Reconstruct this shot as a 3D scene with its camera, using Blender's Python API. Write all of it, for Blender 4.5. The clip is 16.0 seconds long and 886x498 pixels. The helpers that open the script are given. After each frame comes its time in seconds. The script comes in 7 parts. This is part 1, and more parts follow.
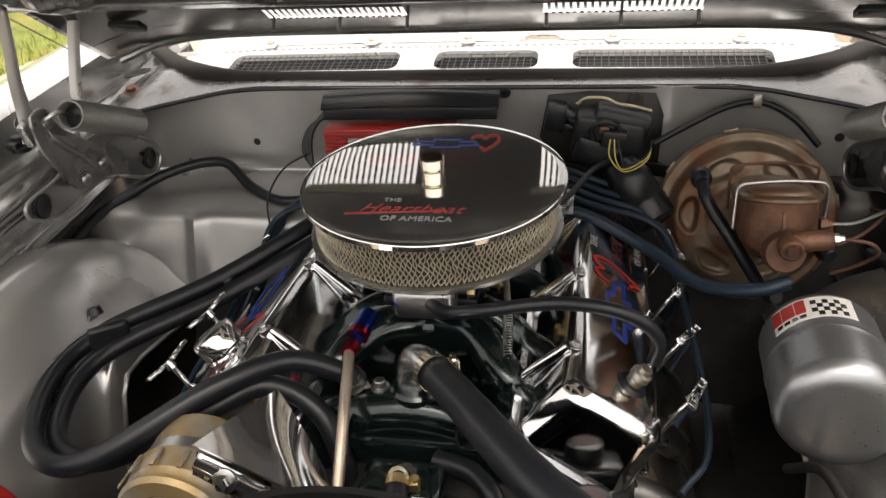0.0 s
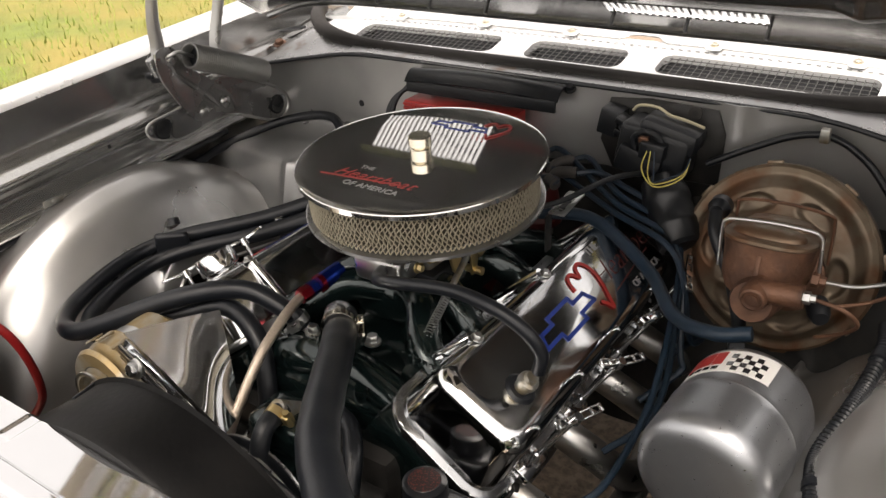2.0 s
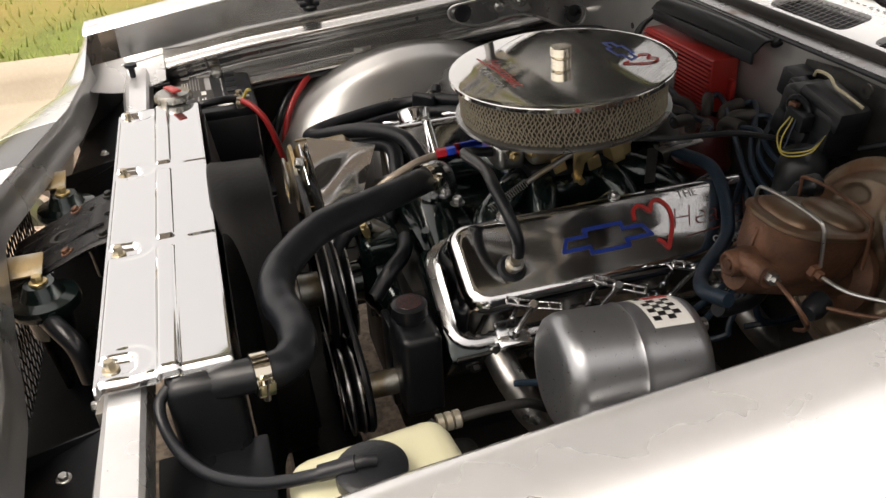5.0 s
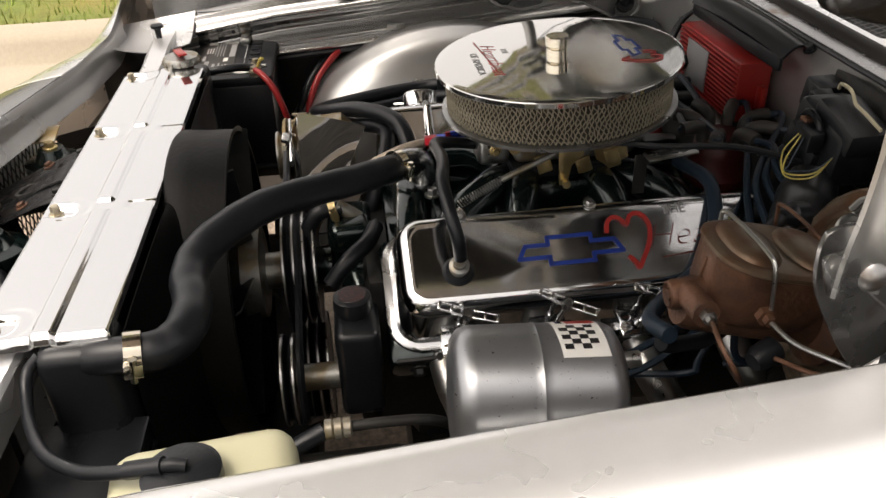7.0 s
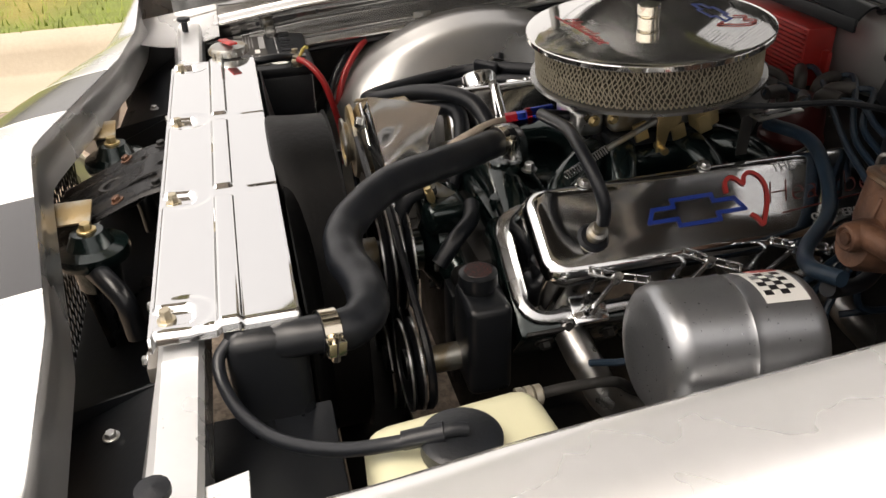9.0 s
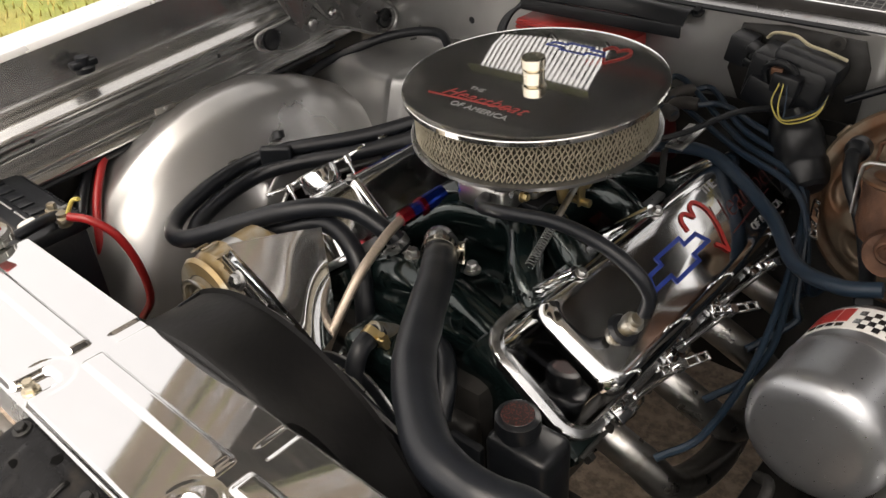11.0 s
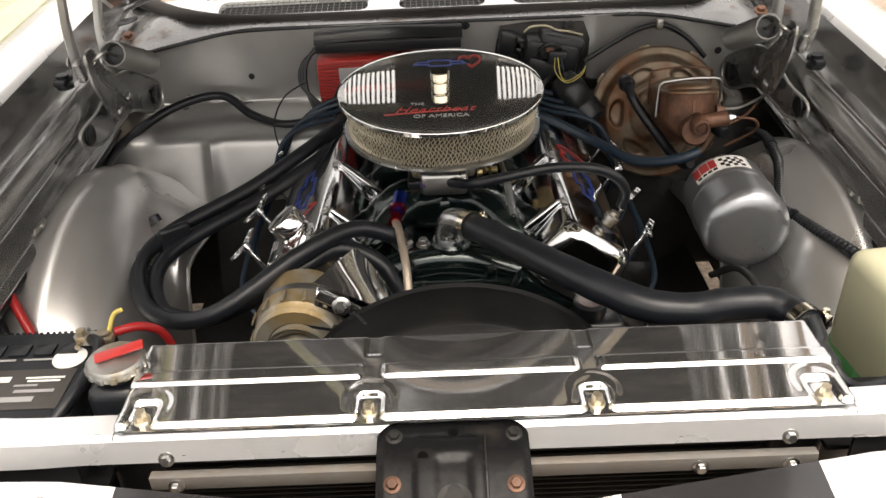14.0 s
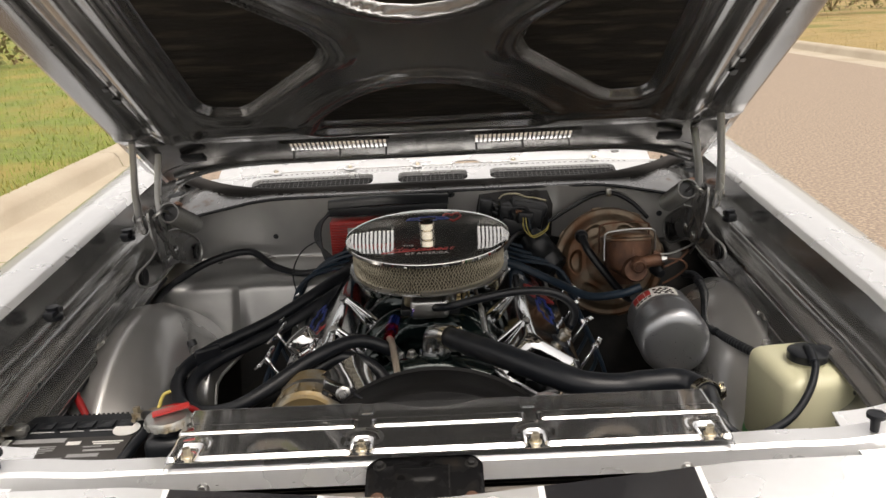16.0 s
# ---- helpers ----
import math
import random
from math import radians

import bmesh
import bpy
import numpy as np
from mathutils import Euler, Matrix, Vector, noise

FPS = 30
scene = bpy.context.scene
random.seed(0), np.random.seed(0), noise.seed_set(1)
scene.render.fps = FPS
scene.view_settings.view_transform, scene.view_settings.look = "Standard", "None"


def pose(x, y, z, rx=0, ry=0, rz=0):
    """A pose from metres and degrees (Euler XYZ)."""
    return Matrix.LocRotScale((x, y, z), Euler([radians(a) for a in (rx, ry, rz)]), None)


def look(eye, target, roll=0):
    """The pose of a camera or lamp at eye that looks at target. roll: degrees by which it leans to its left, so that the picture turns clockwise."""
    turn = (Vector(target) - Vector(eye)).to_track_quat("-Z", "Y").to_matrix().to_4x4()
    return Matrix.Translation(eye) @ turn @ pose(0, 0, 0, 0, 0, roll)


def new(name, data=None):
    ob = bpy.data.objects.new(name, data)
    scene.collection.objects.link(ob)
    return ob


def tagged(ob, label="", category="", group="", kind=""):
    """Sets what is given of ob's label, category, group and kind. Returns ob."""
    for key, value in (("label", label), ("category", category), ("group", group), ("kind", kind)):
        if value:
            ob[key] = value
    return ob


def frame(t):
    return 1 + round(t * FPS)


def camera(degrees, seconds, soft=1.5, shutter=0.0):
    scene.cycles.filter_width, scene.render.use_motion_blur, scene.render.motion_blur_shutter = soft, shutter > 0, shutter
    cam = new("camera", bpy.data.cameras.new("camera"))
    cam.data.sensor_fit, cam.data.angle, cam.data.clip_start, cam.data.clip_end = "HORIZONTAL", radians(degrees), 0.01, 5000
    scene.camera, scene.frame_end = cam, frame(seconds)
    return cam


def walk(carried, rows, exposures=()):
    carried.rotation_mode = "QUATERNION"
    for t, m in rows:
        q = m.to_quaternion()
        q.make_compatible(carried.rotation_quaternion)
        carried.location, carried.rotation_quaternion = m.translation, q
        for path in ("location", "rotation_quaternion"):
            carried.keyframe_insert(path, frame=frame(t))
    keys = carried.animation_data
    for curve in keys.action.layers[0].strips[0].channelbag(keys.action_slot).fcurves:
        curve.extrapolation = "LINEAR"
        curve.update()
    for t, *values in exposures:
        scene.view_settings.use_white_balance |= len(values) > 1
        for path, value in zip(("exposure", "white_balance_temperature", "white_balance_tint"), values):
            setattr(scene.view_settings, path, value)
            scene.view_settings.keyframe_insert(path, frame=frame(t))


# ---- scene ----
cam = camera(57.8, 16.0)
METRES, BASE = 3.4, pose(0.206, -0.981, 1.37, -28.44, 3.48, 10.25)
ROWS = [
    (0, 0, 0, 0, 0, 0, -0),
    (0.5, 0.0379, -0.0022, 0.0026, 3.72, -0.28, -2.17),
    (1, 0.0651, 0.0109, 0.0123, 7.11, -0.8, -4.15),
    (1.5, 0.0897, 0.0106, 0.0141, 14.87, -2, -8.35),
    (2, 0.1297, 0.0091, 0.0116, 21, -3.44, -11.41),
    (2.5, 0.1697, 0.0267, 0.0236, 25.37, -5.12, -13.52),
    (3, 0.1998, 0.0421, 0.0272, 30.59, -7.1, -15.79),
    (3.5, 0.2369, 0.0325, 0.0232, 36.43, -9.53, -18.22),
    (4, 0.2621, 0.0405, 0.0325, 41.8, -11.95, -20.14),
    (4.5, 0.2831, 0.0572, 0.0431, 52.51, -16.42, -23.29),
    (4.7, 0.291, 0.0565, 0.05, 55.77, -18.43, -23.49),
    (6.8, 0.2968, 0.1267, 0.0757, 69.83, -25.84, -26.69),
    (7, 0.2975, 0.1282, 0.0772, 70.12, -26.23, -26.3),
    (7.5, 0.2973, 0.1275, 0.0779, 70.51, -26.47, -26.37),
    (8, 0.2887, 0.1078, 0.0677, 70.21, -26.17, -26.5),
    (8.5, 0.2753, 0.0821, 0.0407, 66.74, -24.2, -26.19),
    (9, 0.2713, 0.0652, 0.0272, 62.3, -22.13, -25.57),
    (9.5, 0.2549, 0.0612, 0.0289, 59.92, -21.11, -25.17),
    (10, 0.2237, 0.0644, 0.0332, 52.73, -17.98, -23.63),
    (10.2, 0.2082, 0.0577, 0.0326, 47.94, -16.54, -21.74),
    (12.5, -0.0384, -0.0451, -0.0262, -1.32, -3.55, -0.92),
    (13, -0.063, -0.0561, -0.0263, -6.85, -3.48, 2.07),
    (13.5, -0.0782, -0.0713, -0.031, -9.63, -3.52, 3.65),
    (14, -0.0823, -0.0921, -0.0315, -10.34, -3.23, 4.13),
    (14.5, -0.0883, -0.1162, -0.0395, -10.27, -0.34, 4.28),
    (15, -0.0945, -0.1361, -0.0515, -10.1, 3.75, 4.36),
    (15.5, -0.0971, -0.1571, -0.0665, -9.9, 7.77, 4.36),
    (16, -0.0874, -0.1842, -0.0818, -9.6, 11.12, 4.32),
]
walk(cam, [(t, BASE @ pose(METRES * x, METRES * y, METRES * z, 90 + pitch, roll, yaw)) for t, x, y, z, yaw, pitch, roll in ROWS], [(0.0, 1.35, 7350, 14), (1.0, 1.32, 7350, 14), (2.5, 1.42, 7350, 14), (3.5, 1.45, 7350, 14), (4.0, 0.98, 7350, 14), (4.5, 0.95, 7350, 14), (7.0, 0.93, 7350, 14), (8.0, 1.01, 7350, 14), (9.0, 1.07, 7350, 14), (10.0, 1.15, 7350, 14), (12.5, 1.62, 7350, 13), (13.5, 1.48, 7350, 13), (14.0, 1.39, 7350, 13), (14.5, 0.89, 7350, 13), (15.0, 0.8, 7100, 13), (15.5, 0.73, 7200, 13), (16.0, 0.73, 7200, 13)])

# ---- world and light: a bright overcast sky ----
world = bpy.data.worlds.new("world")
scene.world = world
world.use_nodes = True
wn, wl = world.node_tree.nodes, world.node_tree.links
sky = wn.new("ShaderNodeTexSky")
sky.sky_type, sky.sun_disc = "NISHITA", False
sky.sun_elevation, sky.sun_rotation = radians(70), radians(158)
sky.dust_density, sky.air_density = 4.0, 1.0
grey = wn.new("ShaderNodeHueSaturation")
grey.inputs["Saturation"].default_value = 0.12
wl.new(sky.outputs[0], grey.inputs["Color"])
wl.new(grey.outputs[0], wn["Background"].inputs["Color"])
wn["Background"].inputs["Strength"].default_value = 0.15
sun = new("sun", bpy.data.lights.new("sun", "SUN"))
sun.data.energy, sun.data.angle, sun.data.color = 1.2, radians(50), (1.0, 0.97, 0.92)
sun.matrix_world = look((0.64, -1.58, 4.70), (0, 0, 0))

# ---- materials ----


def mat(name, colour, rough=0.5, metal=0.0, vary=0.08, scale=30.0, bump=0.0, fine=0.0, coat=0.0, second=None, patch=6.0, edge=(0.45, 0.6), trans=0.0, spread=0.0, spec=0.5, stretch=None):
    """A principled surface: colour with grain at two scales, roughness that varies, fine relief; second: a colour for worn or stained patches."""
    m = bpy.data.materials.new(name)
    m.use_nodes = True
    n, l = m.node_tree.nodes, m.node_tree.links
    b = n["Principled BSDF"]
    b.inputs["Metallic"].default_value = metal
    b.inputs["Specular IOR Level"].default_value = spec
    b.inputs["Coat Weight"].default_value = coat
    b.inputs["Coat Roughness"].default_value = 0.08
    b.inputs["Transmission Weight"].default_value = trans
    at = n.new("ShaderNodeTexCoord")

    def grain(size, detail=4.0):
        t = n.new("ShaderNodeTexNoise")
        t.inputs["Scale"].default_value, t.inputs["Detail"].default_value = size, detail
        if stretch:
            k = n.new("ShaderNodeMapping")
            k.inputs["Scale"].default_value = stretch
            l.new(at.outputs["Object"], k.inputs["Vector"])
            l.new(k.outputs[0], t.inputs["Vector"])
        else:
            l.new(at.outputs["Object"], t.inputs["Vector"])
        return t.outputs["Fac"]

    def remap(fac, a, c):
        r = n.new("ShaderNodeMapRange")
        r.inputs["From Min"].default_value, r.inputs["From Max"].default_value = 0.25, 0.75
        r.inputs["To Min"].default_value, r.inputs["To Max"].default_value = a, c
        l.new(fac, r.inputs["Value"])
        return r.outputs[0]

    def mixed(fac, a, c, how="MIX"):
        x = n.new("ShaderNodeMix")
        x.data_type, x.blend_type = "RGBA", how
        for socket, value in ((x.inputs[0], fac), (x.inputs[6], a), (x.inputs[7], c)):
            if isinstance(value, bpy.types.NodeSocket):
                l.new(value, socket)
            else:
                socket.default_value = value if isinstance(value, float) else (*value, 1.0)
        return x.outputs[2]

    g1, g2 = grain(scale), grain(patch)
    dark, light = [c * (1 - vary) for c in colour], [min(1.0, c * (1 + vary)) for c in colour]
    col = mixed(g1, dark, light)
    if second:
        r = n.new("ShaderNodeValToRGB")
        r.color_ramp.elements[0].position, r.color_ramp.elements[1].position = edge
        l.new(grain(patch, 8.0), r.inputs[0])
        col = mixed(r.outputs[0], col, second)
    if spread:
        info = n.new("ShaderNodeObjectInfo")
        h = n.new("ShaderNodeHueSaturation")
        l.new(remap(info.outputs["Random"], 1 - spread, 1 + spread), h.inputs["Value"])
        l.new(col, h.inputs["Color"])
        col = h.outputs[0]
    l.new(col, b.inputs["Base Color"])
    l.new(remap(g2, max(0.02, rough * 0.75), min(1.0, rough * 1.25)), b.inputs["Roughness"])
    if bump:
        k = n.new("ShaderNodeBump")
        k.inputs["Strength"].default_value, k.inputs["Distance"].default_value = 1.0, bump
        l.new(grain(fine or scale * 4), k.inputs["Height"])
        l.new(k.outputs[0], b.inputs["Normal"])
    return m


PAINT = mat("silver_paint", (0.76, 0.77, 0.78), 0.28, 0.64, 0.04, 60, 0.0, 0, 0.9)
BAY = mat("bay_paint", (0.35, 0.35, 0.345), 0.27, 0.9, 0.08, 40, 0.0003, 11, 0.12, (0.30, 0.30, 0.295), 5)
WALL = mat("firewall_paint", (0.40, 0.40, 0.39), 0.31, 0.65, 0.07, 40, 0.0004, 11, 0.15, (0.33, 0.328, 0.322), 5)
# the same silver, base darkened to put the hood's shade into the colour
HOODSHADE = mat("hood_shaded_silver", (0.29, 0.293, 0.295), 0.20, 0.92, 0.08, 30, 0.0005, 9, 0.1, (0.25, 0.25, 0.25), 4)
DOME = mat("dome_paint", (0.47, 0.47, 0.465), 0.31, 0.8, 0.07, 40, 0.0003, 9, 0.3, (0.42, 0.415, 0.405), 5)
GUTTER = mat("gutter_paint", (0.46, 0.46, 0.455), 0.22, 0.92, 0.05, 40, 0.00005, 12, 0.25, (0.44, 0.44, 0.435), 30, (0.4, 0.7))
SPRINGM = mat("dull_spring_steel", (0.22, 0.22, 0.215), 0.45, 0.7, 0.15, 60)
WIRE = mat("grey_grille_wire", (0.07, 0.07, 0.07), 0.45, 0.3, 0.15, 60)
SCUFF = mat("worn_bay_paint", (0.36, 0.36, 0.36), 0.27, 0.88, 0.1, 40, 0.0004, 25, 0.15, (0.22, 0.16, 0.12), 14, (0.62, 0.72))
STRIPE = mat("stripe_paint", (0.018, 0.018, 0.02), 0.22, 0.0, 0.1, 50, 0, 0, 0.7)
PIN = mat("pinstripe_paint", (0.75, 0.75, 0.75), 0.3, 0.0, 0.03)
CHROME = mat("chrome", (0.80, 0.81, 0.82), 0.045, 0.97, 0.02, 40, 0.00002, 30)
COVER = mat("polished_aluminium", (0.74, 0.75, 0.76), 0.095, 1.0, 0.06, 50, 0.00005, 60)
LID = mat("polished_lid", (0.80, 0.795, 0.775), 0.05, 0.96, 0.02, 40)
STEEL = mat("bare_steel", (0.48, 0.48, 0.47), 0.32, 1.0, 0.12, 80, 0.0002, 120, 0, (0.30, 0.27, 0.23), 30, (0.6, 0.75))
CAN = mat("galvanised_steel", (0.36, 0.372, 0.39), 0.34, 0.88, 0.06, 60, 0.00003, 90, 0, (0.20, 0.19, 0.175), 260, (0.74, 0.78))
RUBBER = mat("black_rubber", (0.008, 0.0095, 0.0125), 0.36, 0.0, 0.25, 90, 0.0002, 300, spec=0.4)
HOSEBLUE = mat("blue_black_rubber", (0.012, 0.025, 0.042), 0.38, 0.0, 0.25, 90, 0.0002, 300, spec=0.4)
PLASTIC = mat("black_plastic", (0.0085, 0.0100, 0.0125), 0.40, 0.0, 0.25, 60, 0.0003, 250, spec=0.4)
SATIN = mat("satin_black_paint", (0.0085, 0.0098, 0.0120), 0.32, 0.0, 0.2, 60, 0.0002, 100, spec=0.45)
# greasy parts, and the dark sheets that stand in for shade
GRIMESHADE = mat("greasy_iron_and_shade", (0.016, 0.0158, 0.0155), 0.48, 0.2, 0.35, 40, 0.001, 60, 0, (0.026, 0.0245, 0.023), 20, spec=0.35)
INTAKE = mat("dark_green_enamel", (0.009, 0.018, 0.018), 0.17, 0.6, 0.3, 25, 0.0028, 24, 0.6)
RUST = mat("rusty_cast_iron", (0.150, 0.072, 0.042), 0.52, 0.35, 0.45, 70, 0.0012, 170, 0, (0.075, 0.036, 0.022), 26, (0.42, 0.62))
BOOST = mat("rust_stained_cadmium", (0.180, 0.138, 0.098), 0.42, 0.6, 0.25, 50, 0.0004, 120, 0, (0.135, 0.062, 0.030), 17, (0.46, 0.64))
BRASS = mat("yellow_cadmium", (0.55, 0.43, 0.22), 0.32, 0.9, 0.15, 120)
CAST = mat("cast_aluminium", (0.40, 0.40, 0.38), 0.42, 0.9, 0.12, 120, 0.0005, 240, 0, (0.30, 0.25, 0.17), 25)
ALTER = mat("stained_cast_aluminium", (0.36, 0.335, 0.28), 0.45, 0.65, 0.15, 60, 0.0005, 160, 0, (0.30, 0.22, 0.11), 18)
MESHM = mat("tan_filter_wire", (0.40, 0.36, 0.275), 0.42, 0.5, 0.25, 200)
PAPER = mat("filter_paper", (0.060, 0.052, 0.036), 0.8, 0.0, 0.3, 120)
RED = mat("red_enamel", (0.37, 0.024, 0.021), 0.38, 0.0, 0.10, 60, 0.0001, 300)
BLUE = mat("blue_enamel", (0.01, 0.035, 0.24), 0.35, 0.0, 0.08, 60)
REDAN = mat("red_anodised", (0.30, 0.012, 0.02), 0.2, 0.9, 0.05)
BLUEAN = mat("blue_anodised", (0.01, 0.04, 0.32), 0.2, 0.9, 0.05)
BRAID = mat("steel_braid", (0.52, 0.44, 0.36), 0.36, 0.8, 0.25, 400, 0.0006, 700)
WHITE = mat("white_print", (0.72, 0.71, 0.68), 0.45, 0.0, 0.03)
GREYP = mat("grey_print", (0.30, 0.30, 0.30), 0.45, 0.0, 0.03)
TANK = mat("cream_plastic", (0.66, 0.64, 0.44), 0.38, 0.0, 0.05, 20, 0.0002, 80, 0, None, 6, (0.45, 0.6), 0.15)
RIM = mat("satin_aluminium", (0.55, 0.56, 0.57), 0.27, 1.0, 0.08, 60, 0.0001, 120)
KNOB = mat("warm_nickel", (0.78, 0.72, 0.60), 0.13, 1.0, 0.05, 60)
CAPRED = mat("worn_red_print", (0.012, 0.011, 0.011), 0.4, 0.0, 0.2, 60, 0.0002, 200, 0, (0.11, 0.026, 0.022), 420, (0.52, 0.60))
GREEN = mat("green_coolant", (0.12, 0.42, 0.14), 0.3, 0.0, 0.05)
SCRIPT = mat("dark_red_print", (0.10, 0.018, 0.014), 0.4, 0.0, 0.05)
REDCABLE = mat("red_cable", (0.30, 0.014, 0.015), 0.4, 0.0, 0.15, 80)
YELLOW = mat("yellow_wire", (0.48, 0.40, 0.10), 0.45, 0.0, 0.08)
CREAM = mat("cream_sealer", (0.42, 0.38, 0.26), 0.6, 0.0, 0.15, 80, 0.0005, 150)
WOOL = mat("black_insulation", (0.011, 0.010, 0.009), 0.9, 0.0, 0.6, 60, 0.006, 55, 0, (0.050, 0.044, 0.037), 34, (0.50, 0.68), spec=0.2, stretch=(0.22, 1.0, 1.0))
# red cap plastic, darkened to carry the shadow behind the air cleaner
DISTM = mat("shaded_red_plastic", (0.055, 0.008, 0.008), 0.4, 0.0, 0.2, 60, spec=0.3)
PALEZ = mat("pale_zinc", (0.60, 0.53, 0.40), 0.30, 0.9, 0.15, 120)
LATCHM = mat("worn_black_enamel", (0.007, 0.007, 0.0075), 0.27, 0.0, 0.3, 60, 0.0003, 90, 0, (0.020, 0.017, 0.014), 34, (0.56, 0.72), spec=0.14)
HOLEM = mat("open_hole_black", (0.002, 0.002, 0.002), 0.9, 0.0, 0.1, 60, spec=0.05)
BARM = mat("dusty_bar_paint", (0.17, 0.16, 0.147), 0.5, 0.25, 0.2, 50, 0.0003, 90, 0, (0.17, 0.15, 0.13), 20)
SHROUDM = mat("shroud_plastic", (0.005, 0.005, 0.0052), 0.5, 0.0, 0.3, 30, 0.0004, 120, 0, (0.008, 0.0077, 0.0075), 9, spec=0.12)
SEAL = mat("weatherstrip", (0.020, 0.018, 0.017), 0.62, 0.0, 0.25, 40, 0.0006, 60, spec=0.25)
BOOT = mat("grey_boot", (0.045, 0.041, 0.038), 0.5, 0.0, 0.2, 80)
ASPHALT = mat("asphalt", (0.215, 0.165, 0.125), 0.85, 0.0, 0.85, 75, 0.002, 180, 0, (0.36, 0.285, 0.215), 38, (0.46, 0.62))
CONCRETE = mat("concrete", (0.40, 0.345, 0.265), 0.8, 0.0, 0.14, 60, 0.001, 140, 0, (0.34, 0.285, 0.215), 1.2, (0.40, 0.75))
SOIL = mat("grass_soil", (0.15, 0.185, 0.033), 0.95, 0.0, 0.5, 9, 0.02, 60, 0, (0.27, 0.215, 0.06), 0.9, (0.44, 0.66))
DRYSOIL = mat("dry_soil", (0.30, 0.215, 0.085), 0.95, 0.0, 0.5, 9, 0.02, 60, 0, (0.17, 0.165, 0.045), 0.6, (0.52, 0.66))
DRYBLADE = mat("dry_blade", (0.36, 0.26, 0.11), 0.7, 0.0, 0.35, 3, 0, 0, 0, (0.22, 0.20, 0.06), 0.8, (0.5, 0.7))
BLADE = mat("grass_blade", (0.21, 0.28, 0.045), 0.7, 0.0, 0.35, 3, 0, 0, 0, (0.33, 0.26, 0.075), 1.2, (0.44, 0.66))
SHRUB = mat("dry_shrub", (0.17, 0.12, 0.06), 0.9, 0.0, 0.4, 3, 0, 0, 0, (0.12, 0.13, 0.04), 0.8)
WALLM = mat("far_siding", (0.30, 0.22, 0.20), 0.8, 0.0, 0.1, 2)
ROOFM = mat("far_shingles", (0.09, 0.075, 0.07), 0.9, 0.0, 0.2, 3)
GLASS = mat("windscreen_glass", (0.85, 0.9, 0.9), 0.02, 0.0, 0.01, 20, 0, 0, 0, None, 6, (0.45, 0.6), 1.0)
INSIDE = mat("dark_dash", (0.03, 0.03, 0.032), 0.7, 0.0, 0.2)

# ---- mesh helpers ----


def finish(bm, name, material, smooth=38):
    bmesh.ops.recalc_face_normals(bm, faces=bm.faces)
    me = bpy.data.meshes.new(name)
    bm.to_mesh(me)
    bm.free()
    me.materials.append(material)
    me.polygons.foreach_set("use_smooth", [True] * len(me.polygons))
    me.set_sharp_from_angle(angle=radians(smooth))
    return me


def thing(name, at, label, category, group="", kind=""):
    """An Empty at the base of a thing made of parts."""
    ob = new(name)
    ob.empty_display_size = 0.02
    ob.location = at
    return tagged(ob, label, category, group, kind)


def part(name, bm, material, parent, label="", smooth=38):
    """A bmesh in world coordinates as one mesh under a thing or a part."""
    root = parent
    while root.parent:
        root = root.parent
    bm.transform(Matrix.Translation(-root.location))
    ob = new(name, finish(bm, name, material, smooth))
    ob.parent = parent
    return tagged(ob, label)


def solo(name, bm, material, label, category, group="", kind="", smooth=38):
    """A thing that is a single mesh; its origin lies at the middle of its underside."""
    bm.verts.ensure_lookup_table()
    low = Vector([min(v.co[i] for v in bm.verts) for i in range(3)])
    top = Vector([max(v.co[i] for v in bm.verts) for i in range(3)])
    at = Vector(((low.x + top.x) / 2, (low.y + top.y) / 2, low.z))
    bm.transform(Matrix.Translation(-at))
    ob = new(name, finish(bm, name, material, smooth))
    ob.location = at
    return tagged(ob, label, category, group, kind)


def basis(direction, up=(0, 0, 1)):
    """A turn whose z axis points along direction."""
    z = Vector(direction).normalized()
    x = Vector(up).cross(z)
    x = x.normalized() if x.length > 1e-4 else Vector((1, 0, 0))
    y = z.cross(x)
    return Matrix((x, y, z)).transposed().to_4x4()


def box(bm, centre, size, turn=None, bevel=0.0, seg=2):
    b = bmesh.new()
    bmesh.ops.create_cube(b, size=1.0)
    b.transform(Matrix.Diagonal((*size, 1)))
    if bevel:
        bmesh.ops.bevel(b, geom=b.edges[:] + b.verts[:], offset=bevel, segments=seg, profile=0.5, affect="EDGES", clamp_overlap=True)
    b.transform(Matrix.Translation(centre) @ (turn.to_4x4() if turn else Matrix()))
    merge(bm, b)
    return bm


def merge(bm, b):
    me = bpy.data.meshes.new("tmp")
    b.to_mesh(me)
    b.free()
    bm.from_mesh(me)
    bpy.data.meshes.remove(me)


def lathe(bm, profile, m, seg=32, sweep=360.0):
    """Turns a profile of (radius, height) round the z axis of m."""
    full = abs(sweep - 360) < 1e-3
    steps = seg if full else seg + 1
    rings = []
    for r, z in profile:
        ring = []
        for k in range(steps):
            a = radians(sweep) * k / seg
            ring.append(bm.verts.new(m @ Vector((max(r, 1e-5) * math.cos(a), max(r, 1e-5) * math.sin(a), z))))
        rings.append(ring)
    for a, b in zip(rings, rings[1:]):
        for k in range(seg):
            j = (k + 1) % steps
            bm.faces.new((a[k], a[j], b[j], b[k]))
    return bm


def rod(bm, a, b, r, r2=None, seg=14):
    a, b = Vector(a), Vector(b)
    h = (b - a).length
    return lathe(bm, [(0, 0), (r, 0), (r if r2 is None else r2, h), (0, h)], Matrix.Translation(a) @ basis(b - a), seg)


